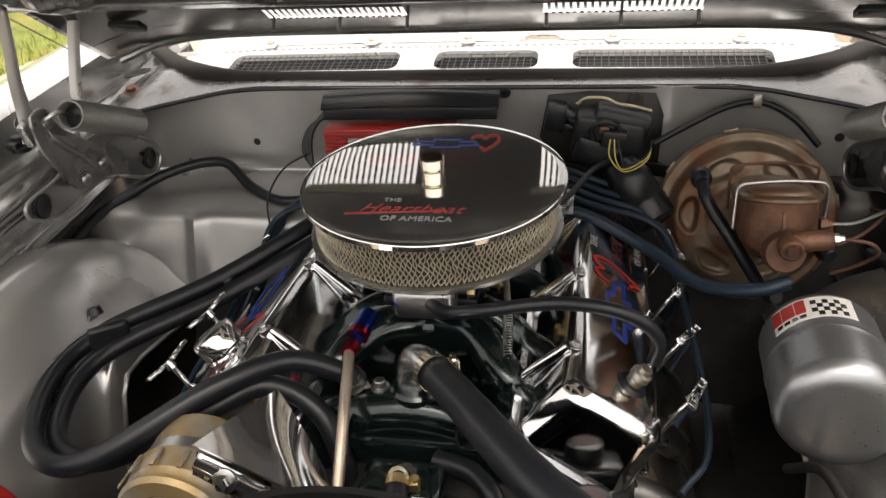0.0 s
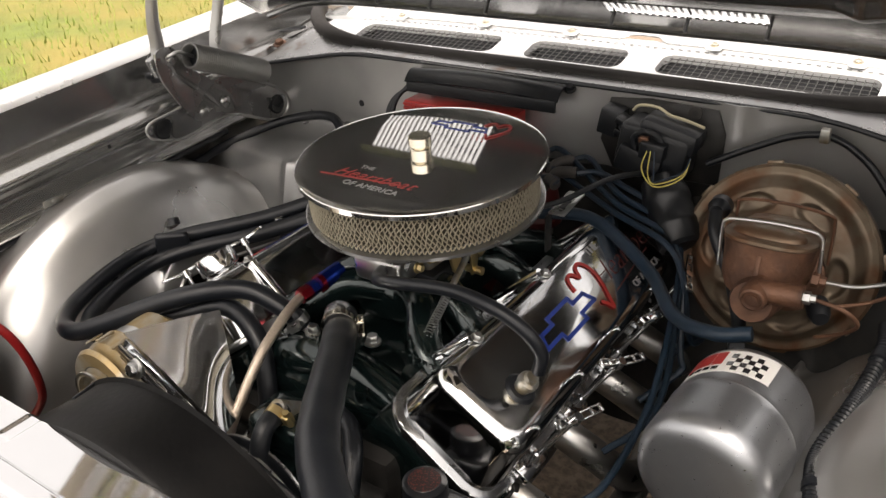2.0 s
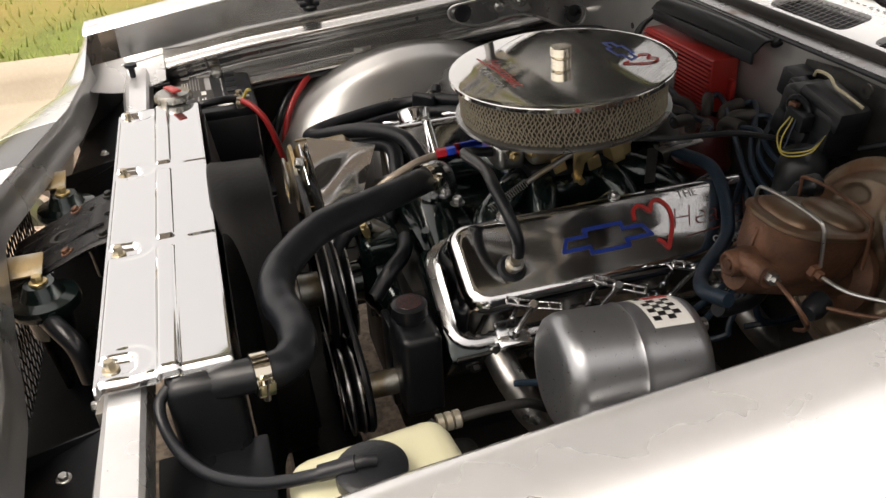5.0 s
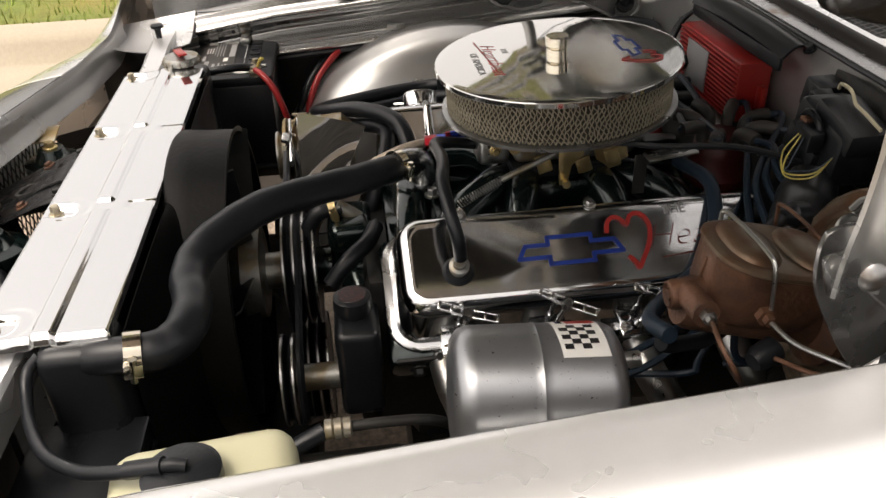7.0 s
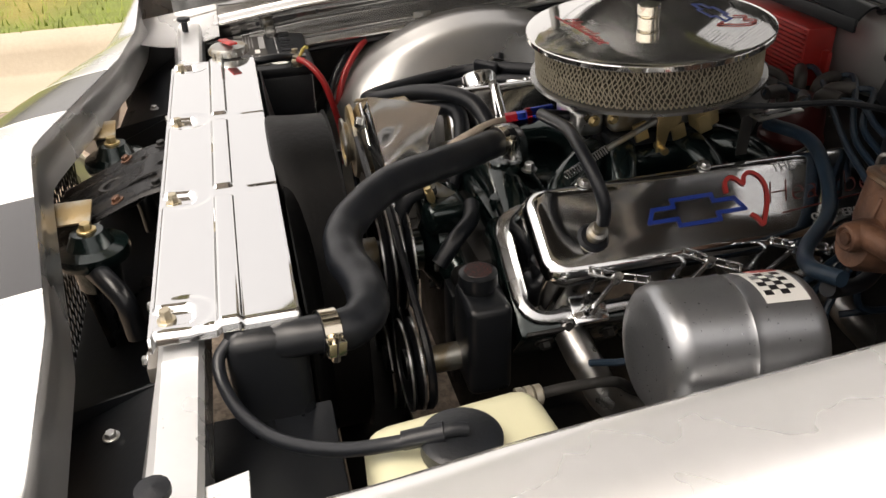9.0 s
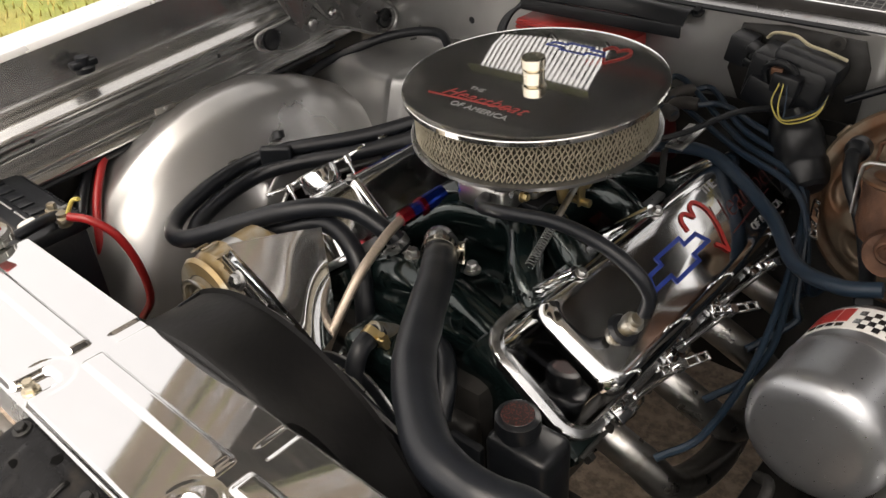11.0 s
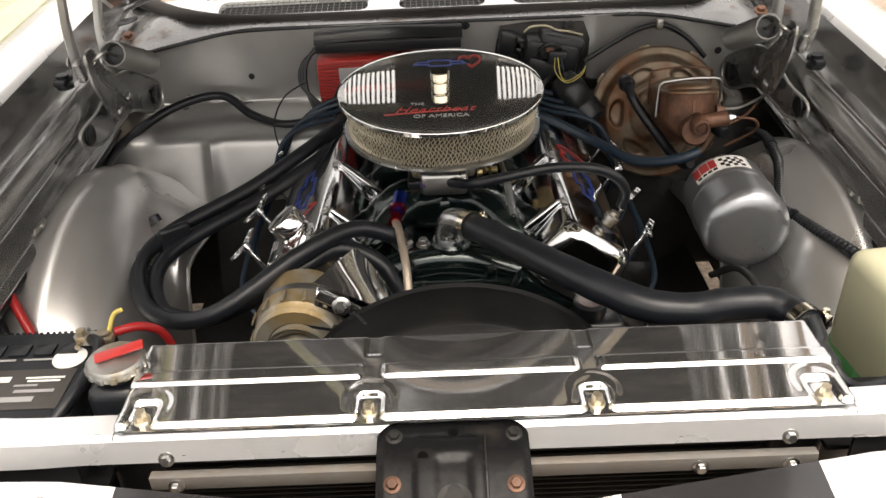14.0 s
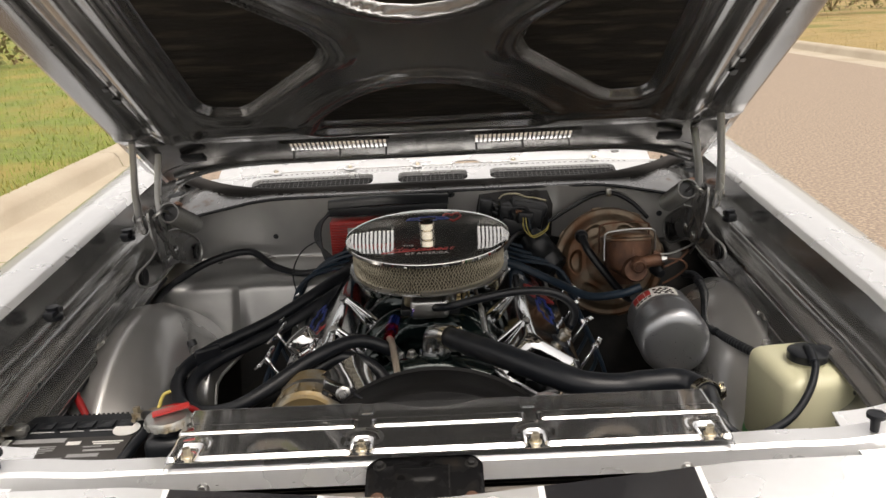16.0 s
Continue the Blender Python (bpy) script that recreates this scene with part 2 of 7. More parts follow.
def hexbolt(bm, at, direction, r=0.008, h=0.007):
    m = Matrix.Translation(at) @ basis(direction)
    lathe(bm, [(0, 0), (r * 1.5, 0), (r * 1.5, h * 0.25), (r * 1.4, h * 0.3), (0, h * 0.3)], m, 20)
    lathe(bm, [(r, h * 0.3), (r, h), (r * 0.85, h * 1.15), (0, h * 1.15)], m, 6)
    return bm


def glide(points, n=10):
    """Points along a smooth line through those given."""
    p = [Vector(q) for q in points]
    p = [2 * p[0] - p[1], *p, 2 * p[-1] - p[-2]]
    out = []
    for a, b, c, d in zip(p, p[1:], p[2:], p[3:]):
        for k in range(n):
            t = k / n
            out.append(0.5 * (2 * b + (c - a) * t + (2 * a - 5 * b + 4 * c - d) * t**2 + (3 * b - a - 3 * c + d) * t**3))
    return out + [p[-2]]


def tube(bm, points, r, seg=12, n=10, ridge=0.0, smooth=True):
    """A hose along points; r a radius or a function of 0..1; ridge: the depth of corrugations."""
    line = glide(points, n) if smooth else [Vector(q) for q in points]
    side, rings = None, []
    for k, q in enumerate(line):
        ahead = (line[min(k + 1, len(line) - 1)] - line[max(k - 1, 0)]).normalized()
        if side is None:
            side = ahead.orthogonal().normalized()
        side = (side - ahead * side.dot(ahead)).normalized()
        up = ahead.cross(side)
        rr = (r(k / (len(line) - 1)) if callable(r) else r) + (ridge if k % 2 else 0)
        rings.append([bm.verts.new(q + rr * (math.cos(a) * side + math.sin(a) * up)) for a in (2 * math.pi * i / seg for i in range(seg))])
    for a, b in zip(rings, rings[1:]):
        for i in range(seg):
            bm.faces.new((a[i], a[(i + 1) % seg], b[(i + 1) % seg], b[i]))
    bm.faces.new(rings[0][::-1])
    bm.faces.new(rings[-1])
    return bm


def sheet(bm, f, nu, nv, thick=0.0):
    """A grid surface f(u, v), u and v from 0 to 1; thick: a second skin behind it, closed round the rim."""
    at = [[f(i / nu, j / nv) for j in range(nv + 1)] for i in range(nu + 1)]
    top = [[bm.verts.new(p) for p in row] for row in at]
    for i in range(nu):
        for j in range(nv):
            bm.faces.new((top[i][j], top[i + 1][j], top[i + 1][j + 1], top[i][j + 1]))
    if thick:
        low = []
        for i in range(nu + 1):
            row = []
            for j in range(nv + 1):
                a = at[min(i + 1, nu)][j] - at[max(i - 1, 0)][j]
                b = at[i][min(j + 1, nv)] - at[i][max(j - 1, 0)]
                n = a.cross(b)
                row.append(bm.verts.new(at[i][j] - (n.normalized() if n.length > 1e-12 else Vector((0, 0, 1))) * thick))
            low.append(row)
        for i in range(nu):
            for j in range(nv):
                bm.faces.new((low[i][j], low[i][j + 1], low[i + 1][j + 1], low[i + 1][j]))
        for i in range(nu):
            bm.faces.new((top[i][0], low[i][0], low[i + 1][0], top[i + 1][0]))
            bm.faces.new((top[i][nv], top[i + 1][nv], low[i + 1][nv], low[i][nv]))
        for j in range(nv):
            bm.faces.new((top[0][j], top[0][j + 1], low[0][j + 1], low[0][j]))
            bm.faces.new((top[nu][j], low[nu][j], low[nu][j + 1], top[nu][j + 1]))
    return bm


def plate(bm, outline, thick, m, bevel=0.0):
    """A flat outline in the xy plane of m, given thickness along its z."""
    b = bmesh.new()
    lo = [b.verts.new((x, y, 0)) for x, y in outline]
    hi = [b.verts.new((x, y, thick)) for x, y in outline]
    b.faces.new(lo[::-1])
    b.faces.new(hi)
    for k in range(len(lo)):
        j = (k + 1) % len(lo)
        b.faces.new((lo[k], lo[j], hi[j], hi[k]))
    if bevel:
        bmesh.ops.bevel(b, geom=b.edges[:], offset=bevel, segments=2, profile=0.5, affect="EDGES", clamp_overlap=True)
    b.transform(m)
    merge(bm, b)
    return bm


def rounded(w, h, r, n=5):
    pts = []
    for cx, cy, a0 in ((w / 2 - r, h / 2 - r, 0), (-w / 2 + r, h / 2 - r, 90), (-w / 2 + r, -h / 2 + r, 180), (w / 2 - r, -h / 2 + r, 270)):
        pts += [(cx + r * math.cos(radians(a0 + 90 * k / n)), cy + r * math.sin(radians(a0 + 90 * k / n))) for k in range(n + 1)]
    return pts


def letters(text, size, m, depth=0.0004, shear=0.0, space=1.0, thin=0.0):
    """Lettering as a bmesh, centred on m."""
    c = bpy.data.curves.new("letters", "FONT")
    c.offset = thin
    c.body, c.size, c.extrude, c.shear, c.align_x, c.align_y, c.space_character = text, size, depth, shear, "CENTER", "CENTER", space
    ob = bpy.data.objects.new("letters", c)
    scene.collection.objects.link(ob)
    bpy.context.view_layer.update()
    me = bpy.data.meshes.new_from_object(ob.evaluated_get(bpy.context.evaluated_depsgraph_get()))
    bm = bmesh.new()
    bm.from_mesh(me)
    bpy.data.objects.remove(ob)
    bpy.data.curves.remove(c)
    bpy.data.meshes.remove(me)
    bm.transform(m)
    return bm


def spring(bm, a, b, radius, wire, turns, seg=6):
    a, b = Vector(a), Vector(b)
    m, h = Matrix.Translation(a) @ basis(b - a), (b - a).length
    pts = [m @ Vector((radius * math.cos(2 * math.pi * k / 12), radius * math.sin(2 * math.pi * k / 12), h * k / (12 * turns))) for k in range(12 * turns + 1)]
    return tube(bm, pts, wire, seg, smooth=False)


def clamp(bm, at, along, r, width=0.012):
    """A worm-drive clamp round a hose, with its screw housing."""
    m = Matrix.Translation(at) @ basis(along)
    lathe(bm, [(r + 0.0008, -width / 2), (r + 0.0022, -width / 2), (r + 0.0022, width / 2), (r + 0.0008, width / 2)], m, 28)
    box(bm, m @ Vector((r + 0.006, 0, 0)), (0.010, 0.016, width * 1.1), m.to_3x3(), 0.001)
    rod(bm, m @ Vector((r + 0.007, -0.014, 0)), m @ Vector((r + 0.007, 0.014, 0)), 0.0045, None, 8)
    return bm


# ---- the ground, the road and what lies beyond ----
bm = bmesh.new()
sheet(bm, lambda u, v: Vector((-2.61 + 10.2 * u, -40 + 110 * v, 0)), 6, 20)
solo("road", bm, ASPHALT, "worn grey-brown asphalt street with fine gravel grain", "road", kind="structure")
bm = bmesh.new()
sheet(bm, lambda u, v: Vector((-900 + 1800 * u, -900 + 1800 * v, -0.03)), 4, 4)
solo("ground", bm, SOIL, "open ground of mown grass reaching the horizon", "ground", kind="structure")


def kerb(name, x, s, label):
    """A kerb with a rolled top and its gutter, along the street; s: the side on which the grass lies."""
    ob = thing(name, (x, 0, 0), label, "kerb", kind="structure")
    prof = [(0.50, 0.004), (0.02, 0.0), (0.0, 0.01), (-0.03, 0.10), (-0.07, 0.14), (-0.12, 0.15), (-0.24, 0.15), (-0.25, -0.1)]
    for k in range(14):
        y0, y1 = -12 + 3.0 * k, -12 + 3.0 * (k + 1) - 0.012
        bm = bmesh.new()
        sheet(bm, lambda u, v: Vector((x - s * prof[round(u * 7)][0], y0 + (y1 - y0) * v, prof[round(u * 7)][1])), 7, 1)
        part("kerb_stone", bm, CONCRETE, ob, "", 60)
    return ob


kerb("kerb_near_lawn", -3.11, -1, "pale concrete kerb with rolled edge and stained gutter")
kerb("kerb_far_side", 7.6, 1, "distant pale concrete kerb across the street")


def lawn(name, x0, x1, y0, y1, rise, label, count, seed, soil, blade):
    ob = thing(name, ((x0 + x1) / 2, (y0 + y1) / 2, 0), label, "grass", kind="stuff")
    rnd = random.Random(seed)

    def height(x, y):
        d = abs(x - x0)
        return 0.14 + rise * d + 0.03 * math.sin(x * 1.3) * math.sin(y * 0.9)

    bm = bmesh.new()
    sheet(bm, lambda u, v: Vector((x0 + (x1 - x0) * u * u, y0 + (y1 - y0) * v, height(x0 + (x1 - x0) * u * u, 0 + y0 + (y1 - y0) * v))), 24, 40)
    part("turf", bm, soil, ob)
    verts, faces = [], []
    for _ in range(count):
        u = rnd.random() ** 2.2
        x, y = x0 + (x1 - x0) * 0.35 * u, y0 + (y1 - y0) * rnd.random()
        z, a, h = height(x, y) - 0.01, rnd.random() * 6.28, 0.03 + 0.06 * rnd.random()
        dx, dy, w = math.cos(a), math.sin(a), 0.006
        k = len(verts)
        verts += [(x - w * dy, y + w * dx, z), (x + w * dy, y - w * dx, z), (x + dx * h * 0.5, y + dy * h * 0.5, z + h)]
        faces.append((k, k + 1, k + 2))
    me = bpy.data.meshes.new("grass_blades")
    me.from_pydata([(a - ob.location.x, b - ob.location.y, c) for a, b, c in verts], [], faces)
    me.materials.append(blade)
    blades = new("grass_blades", me)
    blades.parent = ob
    return ob


lawn("lawn", -3.34, -40, -14, 30, 0.02, "green lawn with yellowing tufts behind the kerb", 60000, 3, SOIL, BLADE)
lawn("far_verge", 7.84, 60, -10, 70, 0.015, "dry grass verge across the street", 12000, 4, DRYSOIL, DRYBLADE)


def bush(name, at, w, h, seed, label):
    rnd = random.Random(seed)
    ob = thing(name, at, label, "shrub", "dry shrubs")
    verts, faces = [], []
    for _ in range(900):
        a, r, z = rnd.random() * 6.28, w * math.sqrt(rnd.random()), h * rnd.random() ** 0.8
        r *= 1.0 - 0.6 * (z / h) ** 2 + 0.2 * math.sin(3 * a + seed)
        p = Vector((r * math.cos(a), r * math.sin(a), z))
        d = Vector((rnd.uniform(-1, 1), rnd.uniform(-1, 1), rnd.uniform(0, 1.5))).normalized() * 0.16
        e = d.orthogonal().normalized() * 0.05
        k = len(verts)
        verts += [p - e, p + e, p + d]
        faces.append((k, k + 1, k + 2))
    me = bpy.data.meshes.new("foliage")
    me.from_pydata(verts, [], faces)
    me.materials.append(SHRUB)
    f = new("foliage", me)
    f.parent = ob
    bm = bmesh.new()
    for k in range(5):
        a = k * 1.26 + seed
        rod(bm, Vector(at), Vector(at) + Vector((0.4 * w * math.cos(a), 0.4 * w * math.sin(a), h * 0.8)), 0.03, 0.008, 6)
    part("stems", bm, SHRUB, ob)


for k, (x, y, w, h) in enumerate(((13, 26, 2.0, 1.6), (16, 29, 2.4, 2.0), (19, 28, 2.2, 1.5), (12, 32, 2.0, 1.5), (23, 31, 2.6, 1.9), (-11, 17, 1.8, 1.4), (-14, 19, 2.2, 1.7), (-17, 21, 2.2, 1.5), (-9.5, 20, 1.5, 1.2))):
    bush("shrub", (x, y, 0.2 + 0.012 * abs(x)), w, h, k, "brown autumn shrub in tall dry grass")

house = thing("far_house", (24, 62, 0.4), "distant low house with dark shingle roof beyond the field", "house")
part("wall", box(bmesh.new(), (24, 62, 1.9), (16, 7, 3.0)), WALLM, house)
bm = bmesh.new()
sheet(bm, lambda u, v: Vector((15.5 + 17 * u, 57.8 + 8.4 * v, 3.3 + 2.0 * (1 - abs(2 * v - 1)))), 1, 2, 0.15)
part("roof", bm, ROOFM, house, "", 10)

# ---- the body round the engine bay ----
EDGE = [(0.684, 0.775), (0.690, 0.800), (0.699, 0.832), (0.712, 0.842), (0.720, 0.892), (0.727, 0.908), (0.748, 0.912), (0.756, 0.972), (0.768, 0.983), (0.830, 0.985), (0.900, 0.962), (0.948, 0.895), (0.968, 0.740), (0.955, 0.280)]


def rise(y):
    return 0.075 * (y - 0.1) - 0.05 * max(0.0, -0.45 - y) - 3.0 * max(0.0, -0.78 - y) ** 2


def bell(x, c, w):
    return math.exp(-((x - c) / w) ** 2)


def fender(s, label):
    ob = thing("fender", (s * 0.85, -0.1, 0.43), label, "fender", "front fenders")
    K = 0.024 if s > 0 else 0.0

    def f(u, v):
        k = u * (len(EDGE) - 1)
        i = min(int(k), len(EDGE) - 2)
        (x0, z0), (x1, z1) = EDGE[i], EDGE[i + 1]
        y = -0.785 + 1.885 * v
        x, z = x0 + (x1 - x0) * (k - i), z0 + (z1 - z0) * (k - i)
        return Vector((s * (x - K - 0.05 * max(0.0, -0.55 - y)), y, z + rise(y) * min(1.0, max(0.0, (z - 0.45) / 0.4))))

    bm = bmesh.new()
    sheet(bm, lambda u, v: f(0.538 + 0.462 * u, v), 24, 36, 0.0015)
    part("outer_skin", bm, PAINT, ob, "", 50)

    def g(u, v):
        """The pressed inner side: a flange, a recess, a broad bead, then the ledge and the wall up to the skin."""
        y = -0.72 + 1.44 * v
        fade = 1 / (1 + math.exp((y - 0.10) * 40))
        if u < 0.72:
            z = 0.788 + 0.114 * u / 0.72
            x = 0.690 + 0.028 * u / 0.72 - 0.011 * bell(z, 0.795, 0.006) + fade * (0.013 * bell(z, 0.838, 0.011) - 0.024 * bell(z, 0.877, 0.010) - 0.010 * bell(z, 0.815, 0.005))
        elif u < 0.86:
            k = (u - 0.72) / 0.14
            x, z = 0.718 + 0.033 * k, 0.902 - 0.018 * math.sin(math.pi * k) - 0.002 * k
        else:
            k = (u - 0.86) / 0.14
            x, z = 0.751 + 0.005 * k, 0.900 + 0.072 * k
        return Vector((s * (x - K - 0.05 * max(0.0, -0.55 - y)), y, z + rise(y)))

    bm = bmesh.new()
    sheet(bm, g, 64, 48, 0.0012)
    part("gutter", bm, GUTTER, ob, "", 50)
    # added dark sheet: stops sky leaking in, stands for the dark void
    bm = sheet(bmesh.new(), lambda u, v: Vector((s * (0.752 - 0.004 * u), -0.70 + 1.05 * v, 0.42 + 0.42 * u)), 4, 12, 0.002)
    part("inner_skirt", bm, GRIMESHADE, ob, "dark sheet standing in for the void inside the fender")
    for y, z in ((-0.295, 0.905), (0.10, 0.942)) if s < 0 else ((0.10, 0.942),):
        bm = bmesh.new()
        lathe(bm, [(0, 0), (0.016, 0), (0.017, 0.008), (0.011, 0.012), (0.012, 0.026), (0, 0.027)], Matrix.Translation((s * (0.716 - K), y, z - 0.012 - (0.02 if s > 0 else 0.0))) @ basis((0, 0, 1)), 14)
        box(bm, (s * (0.716 - K), y, z + 0.002 - (0.02 if s > 0 else 0.0)), (0.02, 0.045, 0.012), None, 0.003)
        part("rubber_bumper", bm, RUBBER, ob, "black rubber hood bumper")
    part("splash_seal", tube(bmesh.new(), [(s * (0.690 - K - 0.05 * max(0.0, -0.55 - y)), y, 0.781 + rise(y)) for y in (-0.62, -0.45, -0.3, -0.15, 0.0, 0.12, 0.22)], 0.0062, 8), RUBBER, ob, "black strip along the lower edge of the gutter")
    bm = bmesh.new()
    box(bm, (s * (0.686 - K), -0.19, 0.795), (0.004, 0.040, 0.014), Matrix.Rotation(s * -0.25, 3, "Y"), 0.001)
    hexbolt(bm, (s * (0.684 - K), -0.19, 0.797), (-s, 0, 0.3), 0.004, 0.005)
    part("clip", bm, CAST, ob, "small metal bolt clip")
    for y in (-0.55, -0.42, -0.05):
        bm = lathe(bmesh.new(), [(0, 0.001), (0.004, 0.001), (0.0045, 0)], Matrix.Translation((s * (0.700 - K), y, 0.858 + rise(y))) @ basis((-s, 0, 0.16)), 10)
        part("hole", bm, SATIN, ob, "drilled hole")
    return ob


fender(-1, "silver front fender with drip gutter on the kerb side")
fender(1, "silver front fender with drip gutter on the street side")


def wheelhouse(s, label):
    """The pressed dome over a front wheel, with its inner lip and skirt."""
    ob = thing("wheel_housing", (s * 0.58, -0.1, 0.4), label, "wheel housing", "wheel housings")

    def f(u, v):
        y = -0.495 + 0.84 * v
        dx = 0.246 * math.sin(math.pi / 2 * u)
        arch = 0.40 + 0.403 * math.sqrt(max(0.0, 1 - ((y + 0.075) / 0.42) ** 2))
        k = min(1.0, max(0.0, (y + 0.215) / 0.12))
        low = min(0.38 + 0.265 * k * k * (3 - 2 * k) - 0.20 * max(0.0, y + 0.05), arch - 0.004)
        low = 0.38 + (low - 0.38) * min(1.0, max(0.0, (u - 0.55) / 0.3))
        return Vector((s * (0.74 - dx), y, low + (arch - low) * math.sqrt(max(0.0, 1 - (dx / 0.246) ** 4)) + 0.003 * math.sin(9 * y) * u + 0.006 * bell(u, 0.24, 0.035) * min(1.0, max(0.0, (arch - 0.55) / 0.1))))

    bm = bmesh.new()
    sheet(bm, f, 30, 60, 0.0015)
    part("dome", bm, DOME, ob, "", 60)
    part("rolled_lip", tube(bmesh.new(), [f(1, v / 40) for v in range(41)], 0.0045, 8, smooth=False), DOME, ob)
    # added sheet that gives the arch opening its dark interior
    bm = sheet(bmesh.new(), lambda u, v: Vector((s * 0.60, -0.30 + 0.60 * v, 0.40 + 0.26 * u)), 3, 6, 0.003)
    part("backing", bm, GRIMESHADE, ob, "dark sheet added to keep the arch opening black")
    for y, z in ((-0.16, 0.700), (-0.19, 0.690), (-0.1, 0.712)):
        bm = lathe(bmesh.new(), [(0, 0.002), (0.003, 0.0015), (0.004, 0)], Matrix.Translation((s * 0.575, y, z + 0.004)) @ basis((-s * 0.6, 0, 0.8)), 10)
        part("screw", bm, STEEL, ob)
    return ob


wheelhouse(-1, "grey painted wheel housing dome with three screw heads")
wheelhouse(1, "grey painted wheel housing behind the coolant tank")

# firewall with its stepped lower half
wall = thing("firewall", (0, 0.37, 0.45), "grey painted sheet-metal firewall with creases", "firewall", kind="structure")


def fire(u, v):
    x = -0.74 + 1.48 * u
    top = 0.950 - 0.046 * (max(0.0, abs(x) - 0.42) / 0.28) ** 1.3
    z = top - (top - 0.43) * v
    step = 1 / (1 + math.exp((z - 0.772) * 300))
    side = 1 / (1 + math.exp((x + 0.22) * 60)) * (1 - 0.35 / (1 + math.exp(-(x + 0.57) * 80)) * 0)
    out = step * (0.055 + 0.10 * side) + 0.10 * step * max(0.0, 0.772 - z) / 0.3
    out += 0.012 * math.exp(-((x + 0.50) / 0.012) ** 2) * step + 0.006 * math.exp(-((x - 0.33) / 0.02) ** 2) + 0.002 * math.sin(11 * x) * math.sin(17 * z)
    return Vector((x, 0.372 - out, z))


bm = bmesh.new()
sheet(bm, fire, 160, 110, 0.003)
part("panel", bm, WALL, wall, "", 40)
# dark sheet laid over the lower wall to paint in its shade
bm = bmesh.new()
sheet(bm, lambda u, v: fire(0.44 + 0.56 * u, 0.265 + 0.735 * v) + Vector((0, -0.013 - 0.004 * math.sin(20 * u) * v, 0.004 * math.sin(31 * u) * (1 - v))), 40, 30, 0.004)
part("toe_board_mat", bm, GRIMESHADE, wall, "dark sheet over the toe board, standing in for shade", 50)
# dark sheet for the shaded gap between wheel dome and firewall
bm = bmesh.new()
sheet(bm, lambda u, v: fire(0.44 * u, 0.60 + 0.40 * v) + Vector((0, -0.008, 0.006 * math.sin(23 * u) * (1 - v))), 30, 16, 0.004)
part("floor_mat", bm, GRIMESHADE, wall, "dark sheet low on the firewall, standing in for shade", 50)
for x, z in ((-0.43, 0.845), (-0.16, 0.90), (0.12, 0.90), (0.14, 0.915), (0.31, 0.88), (0.60, 0.86)):
    part("grommet", lathe(bmesh.new(), [(0, 0.004), (0.007, 0.003), (0.009, 0)], Matrix.Translation((x, 0.370, z)) @ basis((0, -1, 0)), 12), RUBBER, wall, "black grommet")

# cowl: front lip, seal, grilles, bolts and the painted panel up to the windscreen
cowl = thing("cowl", (0, 0.5, 0.9), "silver cowl panel with three dark air intakes", "cowl")


def lipline(x):
    """Where the front edge of the cowl runs: back and down towards the hinges."""
    e = max(0.0, abs(x) - 0.42) / 0.28
    return 0.374 - 0.030 * e, 0.951 - 0.046 * e ** 1.3


def cow(u, v):
    x = -0.745 + 1.49 * u
    y0, z0 = lipline(x)
    y = y0 + (0.445 + 0.20 * max(0.0, abs(x) - 0.52) / 0.22 - y0) * v
    a = abs(x)
    return Vector((x, y, z0 + (0.957 - z0) * v ** 0.8 + 0.020 * bell(a, 0.625, 0.05) * math.sin(math.pi * v) ** 2 - 0.018 * bell(a, 0.715, 0.018) * math.sin(math.pi * v) + 0.004 * bell(v, 0.25, 0.08) * bell(a, 0.66, 0.06)))


bm = bmesh.new()
sheet(bm, cow, 120, 24, 0.002)
part("front_lip", bm, SCUFF, cowl, "silver lip with rust by the hinges", 60)
for s in (-1, 1):
    part("corner_bolt", hexbolt(bmesh.new(), (s * 0.700, 0.421, 0.928), (0, -0.3, 1), 0.010, 0.009), RUST, cowl, "rusty corner bolt")
    part("corner_hole", plate(bmesh.new(), [(0.016 * math.cos(a), 0.034 * math.sin(a)) for a in (k * math.pi / 10 for k in range(20))], 0.003, Matrix.Translation((s * 0.722, 0.49, 0.943)) @ Matrix.Rotation(s * 0.3, 4, "Z"), 0.0005), SATIN, cowl, "dark drain slot")
OPEN = ((-0.505, -0.168), (-0.098, 0.094), (0.157, 0.503))


def cowl_at(x, v, lift=0.0):
    """A place on the sloping intake panel behind the seal: v from its front edge to its rear."""
    return Vector((x, 0.436 + 0.084 * v, 0.9575 + 0.0180 * v - 0.006 * (x / 0.6) ** 4 + lift))


